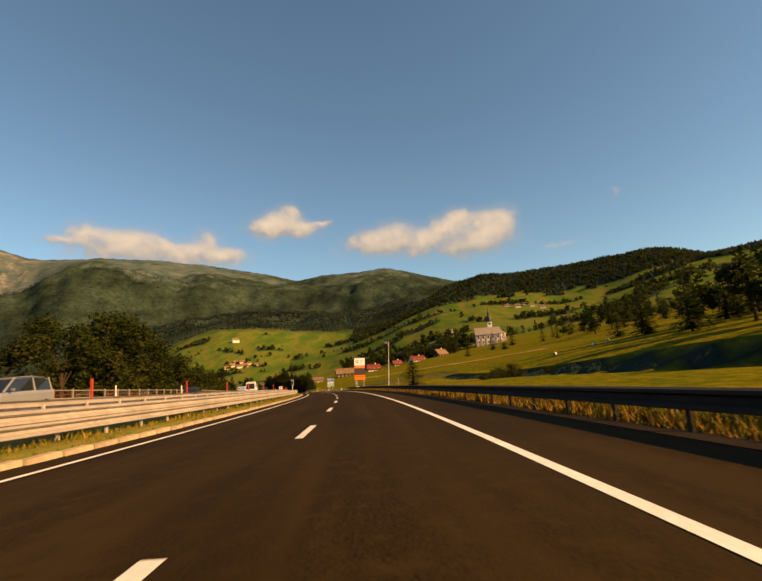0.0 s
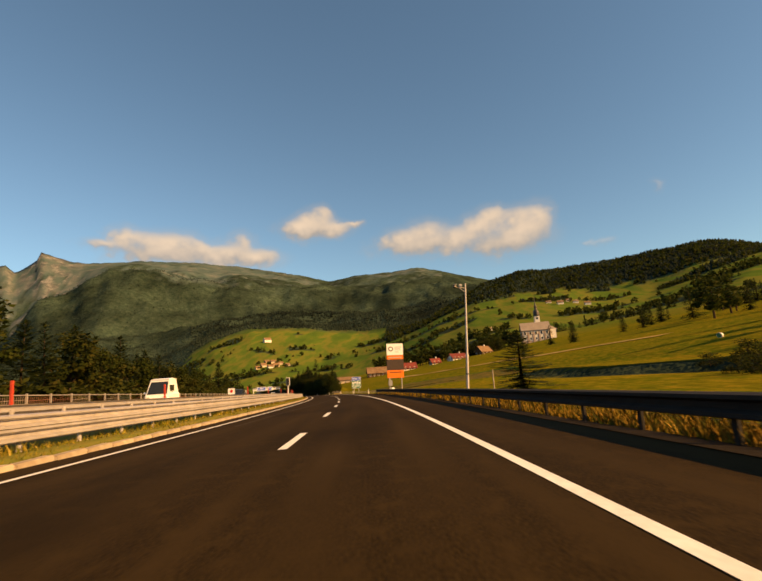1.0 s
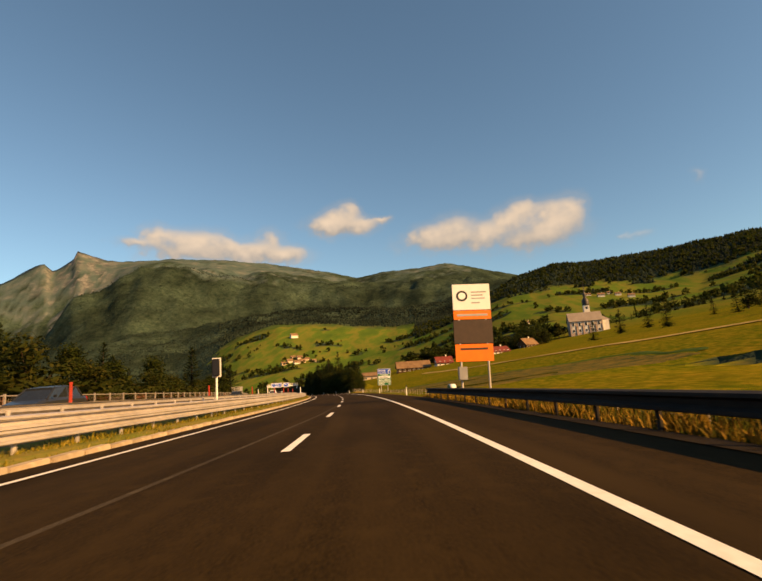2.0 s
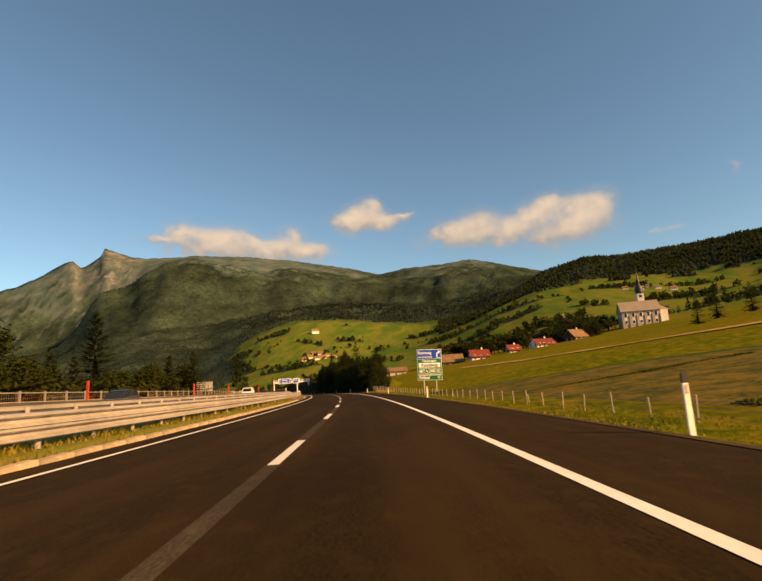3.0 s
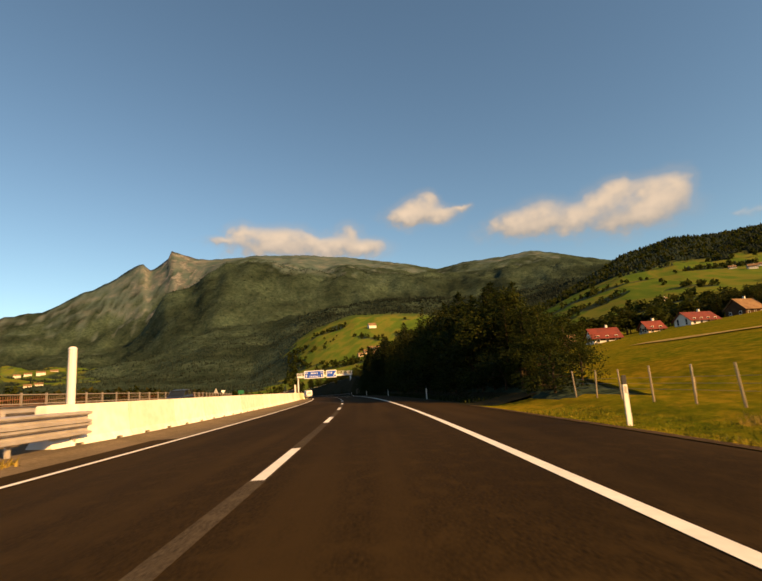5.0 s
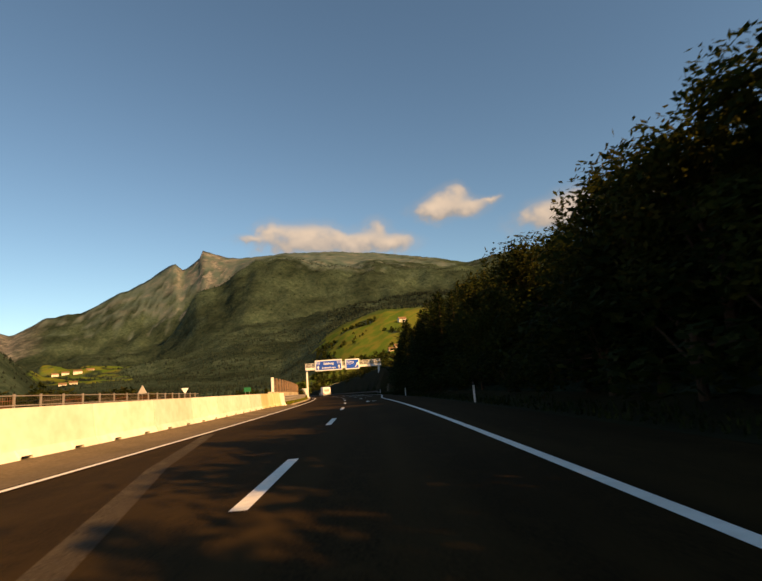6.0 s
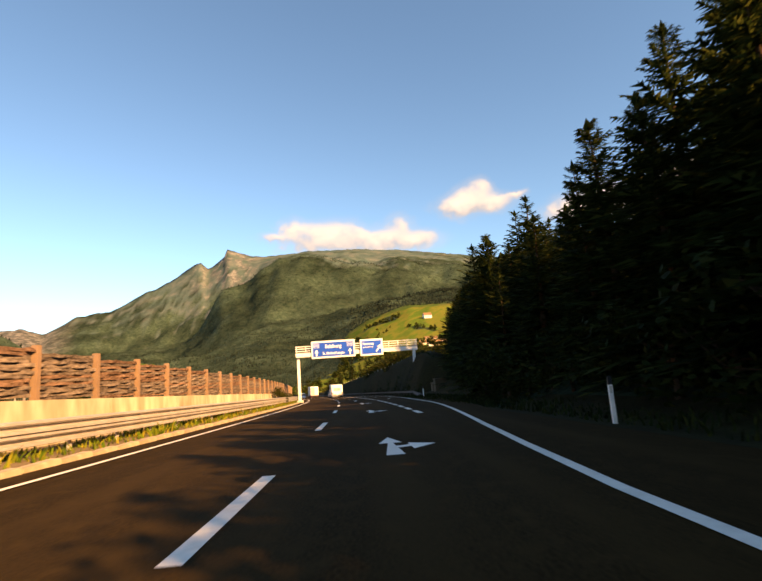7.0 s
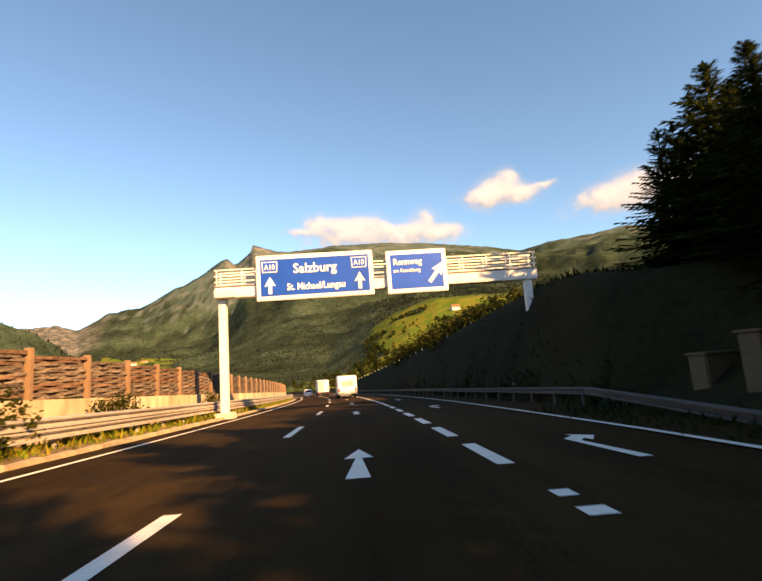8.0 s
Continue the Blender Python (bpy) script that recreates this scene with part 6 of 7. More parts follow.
# wood added out of view, to cast shade on the lower meadow
for k in range(26):
    x, y = 40 + 2.6 * (k % 9) + rnd.uniform(-1, 1), 41 - 1.2 * (k % 9) - 4.2 * (k // 9) + rnd.uniform(-1, 1)
    plant(rnd.choice(FIRS + LIGHT[:1]), x, y, rnd.uniform(8, 11), 2.0, 1.5)
for s, u, h in ((64, 17.5, 0.9), (65, 19, 1.2), (66.5, 20.5, 1.5), (67, 22.5, 1.8), (66, 18.2, 0.9)):
    plant_at(BUSH, s, u, h, 1.1)
for s, u, h, k in ((62, 56, 10, 0), (70, 61, 11, 2), (78, 58, 10.5, 1), (86, 66, 11, 0), (58, 66, 11, 2), (66, 72, 12, 3), (94, 74, 11, 1), (80, 78, 12, 2), (50, 60, 10, 0), (44, 70, 12, 1)):
    plant_at(FIRS[k % 2] if k % 2 else LIGHT[k], s, u, h, 1.1)
for k in range(70):
    plant_at(rnd.choice(LIGHT[:1] + FIRS * 2), rnd.uniform(95, 240), rnd.uniform(85, 230), rnd.uniform(6, 11), 1.15)
for k in range(22):
    plant_at(rnd.choice(FIRS), rnd.uniform(40, 110), rnd.uniform(62, 110), rnd.uniform(8, 12), 1.1)
for k in range(14):
    x, y = polar(-18.6 + 0.36 * k + rnd.uniform(-0.3, 0.3), rnd.uniform(975, 1050))
    plant(rnd.choice(LIGHT), x, y, rnd.uniform(6, 9), 2.0, 1.4)
# trees round the church
for x, y, h in ((63, 439, 8), (80, 452, 8), (71, 455, 9), (55, 436, 7), (88, 456, 8), (66, 446, 9), (75, 444, 7), (60, 450, 9), (50, 442, 7), (84, 440, 6)):
    plant(rnd.choice(LIGHT), x, y, h * 1.45, 2.0, 1.35)
for k in range(46):
    plant(rnd.choice(LIGHT), -22 + 1.9 * k + rnd.uniform(-2, 2), 389 + 0.85 * k + rnd.uniform(-2, 9), rnd.uniform(6.5, 11.5), 2.0, 1.5)
for x, y, h in ((147, 258, 9), (133, 246, 8), (160, 272, 11), (152, 268, 10), (140, 256, 7), (166, 282, 11), (150, 276, 9), (179, 320, 9)):
    plant(rnd.choice(FIRS), x, y, h, 2.0, 1.2)
for k in range(26):
    x, y = CX + (400 + 5 * k) * math.sin(math.radians(20 + 0.7 * k)), CY + (400 + 5 * k) * math.cos(math.radians(20 + 0.7 * k))
    for h in (rnd.uniform(6, 10), rnd.uniform(4, 8)):
        plant(rnd.choice(FIRS), x + rnd.uniform(-12, 12), y + rnd.uniform(-8, 8), h, 2.0, 1.4)

for k in range(17):
    a, r = math.radians(12.4 + 0.29 * k + rnd.uniform(-0.2, 0.2)), 268 + 4 * (k % 5) + rnd.uniform(0, 10)
    plant(rnd.choice(BROADS[:2] + FIRS), CX + r * math.sin(a), CY + r * math.cos(a), rnd.uniform(7, 11.5), 2.0, 1.3)

# ---- far woods: one mass of small trees ----
def scatter(count, az0, az1, r0, r1, keep, rng):
    a = rng.uniform(az0, az1, count)
    r = np.sqrt(rng.uniform(r0 * r0, r1 * r1, count))
    x, y = CX + r * np.sin(np.radians(a)), CY + r * np.cos(np.radians(a))
    ok = keep(x, y, r, a)
    return x[ok], y[ok], r[ok]


TREE_KD = None


def ground_at(x, y):
    """Nearest height of the finished ground sheet."""
    global TREE_KD
    if TREE_KD is None:
        from mathutils import kdtree
        TREE_KD = kdtree.KDTree(len(GROUND))
        for i, p in enumerate(GROUND):
            TREE_KD.insert((p[0], p[1], 0), i)
        TREE_KD.balance()
    idx = np.array([TREE_KD.find((a, b, 0))[1] for a, b in zip(x, y)])
    return GROUND[idx, 2], WOOD[idx]


def cone_mass(name, x, y, z, h, w, material, label):
    """Two-tier ragged cones, all in one mesh."""
    rng = np.random.default_rng(len(x))
    n = len(x)
    k = 5
    ang = np.linspace(0, math.tau, k, endpoint=False)[None] + rng.uniform(0, 6.28, (n, 1))
    rad = w[:, None] * rng.uniform(0.65, 1.25, (n, k))
    verts = []
    low = np.stack([x[:, None] + np.cos(ang) * rad, y[:, None] + np.sin(ang) * rad, (z + h * 0.12)[:, None] + rng.uniform(-0.08, 0.1, (n, k)) * h[:, None]], -1)
    top1 = np.stack([x, y, z + h * 0.72], -1)[:, None]
    mid = np.stack([x[:, None] + np.cos(ang + 0.5) * rad * 0.6, y[:, None] + np.sin(ang + 0.5) * rad * 0.6, (z + h * 0.46)[:, None] + rng.uniform(-0.05, 0.05, (n, k)) * h[:, None]], -1)
    top2 = np.stack([x + rng.normal(0, 0.2, n), y, z + h], -1)[:, None]
    verts = np.concatenate([low, top1, mid, top2], 1).reshape(-1, 3)
    faces = []
    step = 2 * k + 2
    base = np.arange(n)[:, None] * step
    for i in range(k):
        j = (i + 1) % k
        faces.append(base + np.array([[i, j, k]]))
        faces.append(base + np.array([[k + 1 + i, k + 1 + j, 2 * k + 1]]))
    me = bpy.data.meshes.new(name)
    me.from_pydata(verts.tolist(), [], np.concatenate(faces).tolist())
    me.polygons.foreach_set("use_smooth", [True] * len(me.polygons))
    me.materials.append(material)
    return tagged(new(name, me), label, "woods", kind="stuff")


far_needles = leaf_material("far woods", [(0.0, (0.0085, 0.0145, 0.0105)), (0.5, (0.0135, 0.021, 0.0145)), (1.0, (0.02, 0.0275, 0.0185))], 0.9)
# stands of lighter and darker trees
ft = far_needles.node_tree
stand_noise = ft.nodes.new("ShaderNodeTexNoise")
stand_noise.inputs["Scale"].default_value, stand_noise.inputs["Detail"].default_value = 0.006, 5
ft.links.new(ft.nodes["Geometry"].outputs["Position"], stand_noise.inputs[0])
stand_range = ft.nodes.new("ShaderNodeMapRange")
stand_range.inputs[1].default_value, stand_range.inputs[2].default_value, stand_range.inputs[3].default_value, stand_range.inputs[4].default_value = 0.35, 0.65, 0.55, 1.7
ft.links.new(stand_noise.outputs[0], stand_range.inputs[0])
stand_tone = ft.nodes.new("ShaderNodeHueSaturation")
ft.links.new(stand_range.outputs[0], stand_tone.inputs["Value"])
ft.links.new(ft.nodes["Color Ramp"].outputs[0], stand_tone.inputs["Color"])
ft.links.new(stand_tone.outputs[0], ft.nodes["Principled BSDF"].inputs["Base Color"])
rng = np.random.default_rng(11)


def woods(name, count, az0, az1, r0, r1, lo, hi, label, level=0.55):
    x, y, r = scatter(count, az0, az1, r0, r1, lambda x, y, r, a: r > 0, rng)
    z, w = ground_at(x, y)
    ok = w > level
    x, y, z = x[ok], y[ok], z[ok]
    h = rng.uniform(lo, hi, len(x))
    return cone_mass(name, x, y, z - 1.0, h, h * rng.uniform(0.28, 0.5, len(x)), far_needles, label)


woods("hill_woods", 13000, -2, 46, 1000, 1500, 5.5, 9, "dark spruce woods on the ridge above the village")
woods("slope_woods", 13000, -64, 14, 1400, 3350, 5, 9, "mixed woods covering the mountain slopes")
woods("spur_woods", 9000, -25, 6, 1420, 2280, 6, 11, "dense dark spruce woods on the spur below the mountain")
woods("valley_woods", 6000, -66, -24, 420, 2400, 4, 7, "groups of trees in the valley")


def leaf_mass(name, x, y, z, h, material, label, per=22):
    """Bushy crowns of small flat sprays, all in one mesh."""
    rng = np.random.default_rng(len(x) + 3)
    n = len(x)
    d = rng.normal(0, 1, (n, per, 3))
    d /= np.linalg.norm(d, axis=2, keepdims=True)
    d *= rng.uniform(0.5, 1.0, (n, per, 1))
    c = np.stack([x, y, z + h * 0.5], 1)[:, None] + d * np.stack([h * 0.42, h * 0.42, h * 0.5], 1)[:, None]
    a = rng.normal(0, 1, (n, per, 3)) * (h * 0.16)[:, None, None]
    b = rng.normal(0, 1, (n, per, 3)) * (h * 0.135)[:, None, None]
    verts = np.stack([c - a, c + b, c + a, c - b], 2).reshape(-1, 3)
    faces = np.arange(n * per * 4).reshape(-1, 4)
    me = bpy.data.meshes.new(name)
    me.from_pydata(verts.tolist(), [], faces.tolist())
    me.materials.append(material)
    return tagged(new(name, me), label, "woods", kind="stuff")


x, y, r = scatter(9000, -26, 42, 430, 1380, lambda x, y, r, a: r > 0, rng)
z, w = ground_at(x, y)
line = (np.abs(fractal(x, y, 260, 2, 9.0)) < 0.014) & (fractal(x, y, 90, 2, 6.0) > -0.1)
ok = (w > 0.3) | line
hx = rng.uniform(4.5, 10, len(x))
leaf_mass("hedge_trees", x[ok], y[ok], z[ok] - 0.5, hx[ok], leaves, "rows and groups of broadleaf trees between the meadows")

# ---- buildings ----
plaster = mat("white plaster", (0.78, 0.74, 0.66), (0.66, 0.61, 0.52), scale=2, coarse=0.3, rough=0.9)
plaster_warm = mat("cream plaster", (0.62, 0.5, 0.36), (0.5, 0.4, 0.28), scale=2, coarse=0.3, rough=0.9)
roof_red = mat("red roof tiles", (0.17, 0.022, 0.011), (0.085, 0.012, 0.007), scale=3, coarse=0.4, rough=0.8, bump=0.3)
roof_brown = mat("brown shingle roof", (0.23, 0.15, 0.085), (0.13, 0.08, 0.046), scale=3, coarse=0.4, rough=0.85, bump=0.3)
roof_grey = mat("grey shingle roof", (0.27, 0.235, 0.2), (0.2, 0.17, 0.145), scale=2, coarse=0.2, rough=0.85, bump=0.2)
timber = mat("dark timber", (0.09, 0.055, 0.03), (0.055, 0.033, 0.02), scale=5, rough=0.9, bump=0.4)
pane_mat = mat("window pane", (0.02, 0.022, 0.026), (0.03, 0.03, 0.034), rough=0.08)
copper = mat("dark spire metal", (0.05, 0.045, 0.04), (0.035, 0.03, 0.028), scale=3, rough=0.5, metal=0.4)


def gable_roof(w, d, z, rise, over, thick=0.18):
    """Two slopes over a body w by d whose ridge runs along x."""
    bm = bmesh.new()
    a, b = w / 2 + over, d / 2 + over
    e = rise * over / (d / 2)
    prof = [(-b, z - e), (0, z + rise), (b, z - e), (b, z - e + thick), (0, z + rise + thick), (-b, z - e + thick)]
    lo = [bm.verts.new((-a, y, q)) for y, q in prof]
    hi = [bm.verts.new((a, y, q)) for y, q in prof]
    for i in range(6):
        j = (i + 1) % 6
        bm.faces.new((lo[i], lo[j], hi[j], hi[i]))
    bm.faces.new(lo[::-1])
    bm.faces.new(hi)
    bmesh.ops.recalc_face_normals(bm, faces=bm.faces)
    return bm


def gable_body(w, d, h, rise):
    bm = bmesh.new()
    prof = [(-d / 2, -2.0), (d / 2, -2.0), (d / 2, h), (0, h + rise), (-d / 2, h)]
    lo = [bm.verts.new((-w / 2, y, q)) for y, q in prof]
    hi = [bm.verts.new((w / 2, y, q)) for y, q in prof]
    for i in range(5):
        j = (i + 1) % 5
        bm.faces.new((lo[i], lo[j], hi[j], hi[i]))
    bm.faces.new(lo[::-1])
    bm.faces.new(hi)
    bmesh.ops.recalc_face_normals(bm, faces=bm.faces)
    return bm


def window(parent, m, w, h):
    """A framed window on a wall that faces -y in its own axes."""
    f = part("window", box_bm(w + 0.24, 0.1, h + 0.24, 0, 0, -0.12, 0.02), plaster, parent, "pale window surround")
    f.matrix_basis = m
    part("pane", box_bm(w, 0.04, h, 0, -0.05, 0, 0), pane_mat, f)
    part("sill", box_bm(w + 0.4, 0.22, 0.08, 0, -0.1, -0.2, 0.01), plaster, f)
    return f


def house(x, y, turn, w, d, h, rise, wall_m, roof_m, label, storeys=2, chimney=True, upper=None, group="village houses", category="house", sink=0.0):
    e = thing("house", pose(x, y, land_point(x, y) - sink, 0, 0, turn), label, category, group)
    part("wall", gable_body(w, d, h, rise), wall_m, e)
    part("roof", gable_roof(w, d, h, rise, 0.7), roof_m, e)
    if upper:
        part("gable_cladding", box_bm(w + 0.06, d + 0.06, h * 0.42, 0, 0, h * 0.56, 0.02), upper, e, "dark timber upper storey")
    if chimney:
        part("chimney", box_bm(0.7, 0.7, 1.8, w * 0.2, d * 0.1, h + rise - 0.7, 0.04), plaster, e)
    n = max(2, int(w / 2.6))
    for k in range(storeys):
        z = 0.9 + k * (h - 0.4) / max(1, storeys)
        for i in range(n):
            window(e, pose(-w / 2 + w * (i + 0.5) / n, -d / 2 - (0.06 if upper else 0.02), z), 0.8, 1.0)
        for i in range(2):
            window(e, pose(-w / 2 - (0.06 if upper else 0.02), -d / 4 + d / 2 * i, z, 0, 0, -90), 0.8, 1.0)
            window(e, pose(w / 2 + (0.06 if upper else 0.02), -d / 4 + d / 2 * i, z, 0, 0, 90), 0.8, 1.0)
    return e


# farm below the meadow
house(-42, 366, 8, 10, 6, 3.0, 1.6, plaster_warm, roof_brown, "small pale farm shed with a low brown roof", 1, False, group="farm buildings", sink=1.0)
house(-18, 372, 10, 19, 8, 3.0, 3.4, timber, roof_brown, "long dark timber barn with a broad brown roof", 1, False, group="farm buildings", category="barn", sink=1.0)
house(0, 368, 14, 9, 7, 2.6, 3.0, plaster, roof_red, "white house with a steep red roof", 2, True, timber, "farm buildings", sink=1.0)
house(18, 380, 20, 6, 5.5, 2.4, 2.4, plaster_warm, roof_red, "cream house with a red roof", 2, True, timber, "farm buildings", sink=1.0)
house(34, 386, 24, 11, 8, 2.4, 2.8, plaster, roof_red, "broad house with a red hipped roof in the trees", 2, True, None, "farm buildings", sink=1.2)
house(54, 398, 30, 9, 8, 3.0, 3.6, timber, roof_brown, "dark timber house with a steep brown roof", 1, True, None, "farm buildings", sink=1.2)
# above the church and on the slopes
for az, r, w, red, lab in ((18.9, 905, 9, 0, "white farmhouse with a low roof on the hillside"), (20.3, 880, 11, 0, "brown-roofed farmhouse on the hillside"), (21.1, 930, 8, 0, "timber barn on the hillside"), (23.4, 860, 10, 1, "white house on the hillside"), (12.4, 640, 6, 0, "small white chapel house above the trees"),
                            (22.0, 900, 9, 1, "pale house between trees on the hillside")):
    x, y = polar(az, r)
    house(x, y, 15 - az, w, w * 0.65, w * 0.36, w * 0.25, plaster, roof_red if red and w == 15 else roof_brown, lab, 2, True, timber if not red else None, "hillside houses")
for az, r, w in ((-16.6, 1280, 19), (-17.3, 1010, 12), (-15.8, 1000, 13), (-15.2, 1020, 10), (-16.5, 985, 11), (-14.4, 1005, 9), (-18.0, 1000, 10), (-16.1, 1035, 12), (-16.9, 1040, 10)):
    x, y = polar(az, r)
    house(x, y, 20 - az, w, w * 0.65, w * 0.3, w * 0.3, plaster if w > 15 or w == 11 else plaster_warm, roof_brown, "farmhouse with a broad brown roof on the green hill", 2, False, None if w > 15 else timber, "green hill houses")
for az, r, w in ((-49.6, 2050, 26), (-48.6, 2080, 24), (-50.6, 2070, 22), (-49.4, 1500, 18), (-50.2, 1480, 16), (-51.4, 2060, 20)):
    x, y = polar(az, r)
    house(x, y, -az, w, w * 0.6, w * 0.32, w * 0.22, plaster, roof_brown, "pale house in the side valley", 2, False, None, "valley houses")


# the church
def church():
    X, Y = 104.5, 446.0
    e = thing("church", pose(X, Y, land_point(X, Y), 0, 0, -6), "ochre and white church with grey shingle roof and dark spire", "church")
    nave_plaster = mat("grey ochre plaster", (0.5, 0.38, 0.3), (0.38, 0.29, 0.22), scale=2, coarse=0.3, rough=0.9)
    part("nave", gable_body(22, 12, 9.0, 6.0), nave_plaster, e, "grey ochre nave wall")
    part("nave_roof", gable_roof(22, 12, 9.0, 6.0, 0.6, 0.25), roof_grey, e)
    part("east_front", box_bm(0.3, 11.6, 11.0, 11.1, 0, -2, 0.05), plaster, e, "bright white gable wall")
    part("annex", box_bm(4.4, 9.4, 10.4, 13.3, 0.4, -2, 0.05), plaster, e, "white rounded choir")
    bm = bmesh.new()
    bmesh.ops.create_cone(bm, cap_ends=True, segments=4, radius1=6.6, radius2=0.3, depth=3.4, matrix=Matrix.Translation((12.4, 0.4, 10.0)) @ pose(0, 0, 0, 0, 0, 45))
    part("annex_roof", bm, roof_grey, e)
    t = part("tower", box_bm(4.0, 4.0, 22.6, 3.4, 5.0, -2, 0.08), plaster, e, "white square tower")
    prof = [(2.4, 20.5), (2.7, 20.9), (2.3, 22.0), (2.55, 23.4), (2.2, 24.8), (1.2, 26.0), (0.85, 27.0), (1.25, 28.0), (1.1, 29.0), (0.45, 30.2), (0.22, 33.5), (0.12, 36.5)]
    bm = bmesh.new()
    rings = [[bm.verts.new((3.4 + r * math.cos(k * math.tau / 12), 5.0 + r * math.sin(k * math.tau / 12), z)) for k in range(12)] for r, z in prof]
    for a, b in zip(rings, rings[1:]):
        for i in range(12):
            bm.faces.new((a[i], a[(i + 1) % 12], b[(i + 1) % 12], b[i]))
    bm.faces.new(rings[-1])
    part("spire", bm, copper, e, "dark onion-shaped spire", True)
    part("finial", rod_bm((3.4, 5.0, 36.3), (3.4, 5.0, 38.6), 0.12, 0.08, 6), copper, e)
    part("clock", box_bm(1.7, 0.1, 1.7, 3.4, 2.96, 17.8, 0.03), pane_mat, e)
    for k in range(5):
        x = -8.8 + k * 4.3
        part("surround", box_bm(2.3, 0.12, 7.6, x, -6.0, 0.4, 0.03), plaster, e, "white painted window surround")
        window(e, pose(x, -6.08, 5.2), 1.3, 2.4)
        window(e, pose(x, -6.08, 1.2), 1.2, 1.6)
        part("buttress", box_bm(0.5, 0.5, 8.0, x + 2.15, -6.15, -2, 0.05), nave_plaster, e)
    for k in range(2):
        window(e, pose(11.28, -2.5 + 5 * k, 4.0, 0, 0, 90), 1.3, 2.2)
    for k in range(2):
        window(t, pose(3.4, 2.96, 9.5 + 3.6 * k), 0.9, 1.6)
    return e


church()

# wrapped bales
bale_mat = mat("white wrap", (0.8, 0.8, 0.78), (0.7, 0.7, 0.68), scale=3, rough=0.4)
bale_end = mat("green wrap", (0.03, 0.16, 0.06), (0.02, 0.11, 0.045), scale=5, rough=0.45)
for s, u, turn in ((99.0, 46.1, 40), (100.5, 56.0, 110), (104, 62, 70), (122.3, 9.2, 28)):
    p = meadow_top(s, u)
    e = thing("hay_bale", pose(p.x, p.y, p.z - 0.02, 0, 0, turn), "round hay bale wrapped in white film with green ends", "hay bale", "hay bales")
    bm = rod_bm((-0.3, 0, 0.3), (0.3, 0, 0.3), 0.31, 0.31, 20)
    bmesh.ops.bevel(bm, geom=[q for q in bm.edges if abs(abs(q.verts[0].co.x + q.verts[1].co.x) / 2 - 0.3) < 0.01], offset=0.05, segments=2, affect="EDGES")
    part("roll", bm, bale_mat, e, smooth=True)
    for sx in (-1, 1):
        part("end_cap", rod_bm((sx * 0.296, 0, 0.3), (sx * 0.312, 0, 0.3), 0.27, 0.24, 18), bale_end, e, "green film end")

# ---- vehicles ----
rubber = mat("tyre rubber", (0.015, 0.015, 0.016), rough=0.9)
rim_mat = mat("wheel rim", (0.4, 0.4, 0.41), rough=0.35, metal=0.7)
glass_dark = mat("tinted glass", (0.02, 0.024, 0.028), rough=0.05)
lamp_red = mat("red lamp", (0.35, 0.01, 0.01), rough=0.25)
lamp_clear = mat("clear lamp", (0.7, 0.7, 0.68), rough=0.15)


def paint(name, c):
    return mat(name, c, tuple(k * 0.92 for k in c), scale=1.5, rough=0.28)


def wheel(parent, x, y, r, side):
    w = part("wheel", rod_bm((x - 0.1, y, r), (x + 0.1, y, r), r, r, 18), rubber, parent)
    part("rim", rod_bm((x + side * 0.09, y, r), (x + side * 0.115, y, r), r * 0.62, r * 0.55, 14), rim_mat, w)


def section(bm, rings):
    for a, b in zip(rings, rings[1:]):
        n = len(a)
        for i in range(n):
            bm.faces.new((a[i], a[(i + 1) % n], b[(i + 1) % n], b[i]))
    bm.faces.new(rings[0][::-1])
    bm.faces.new(rings[-1])
    bmesh.ops.recalc_face_normals(bm, faces=bm.faces)


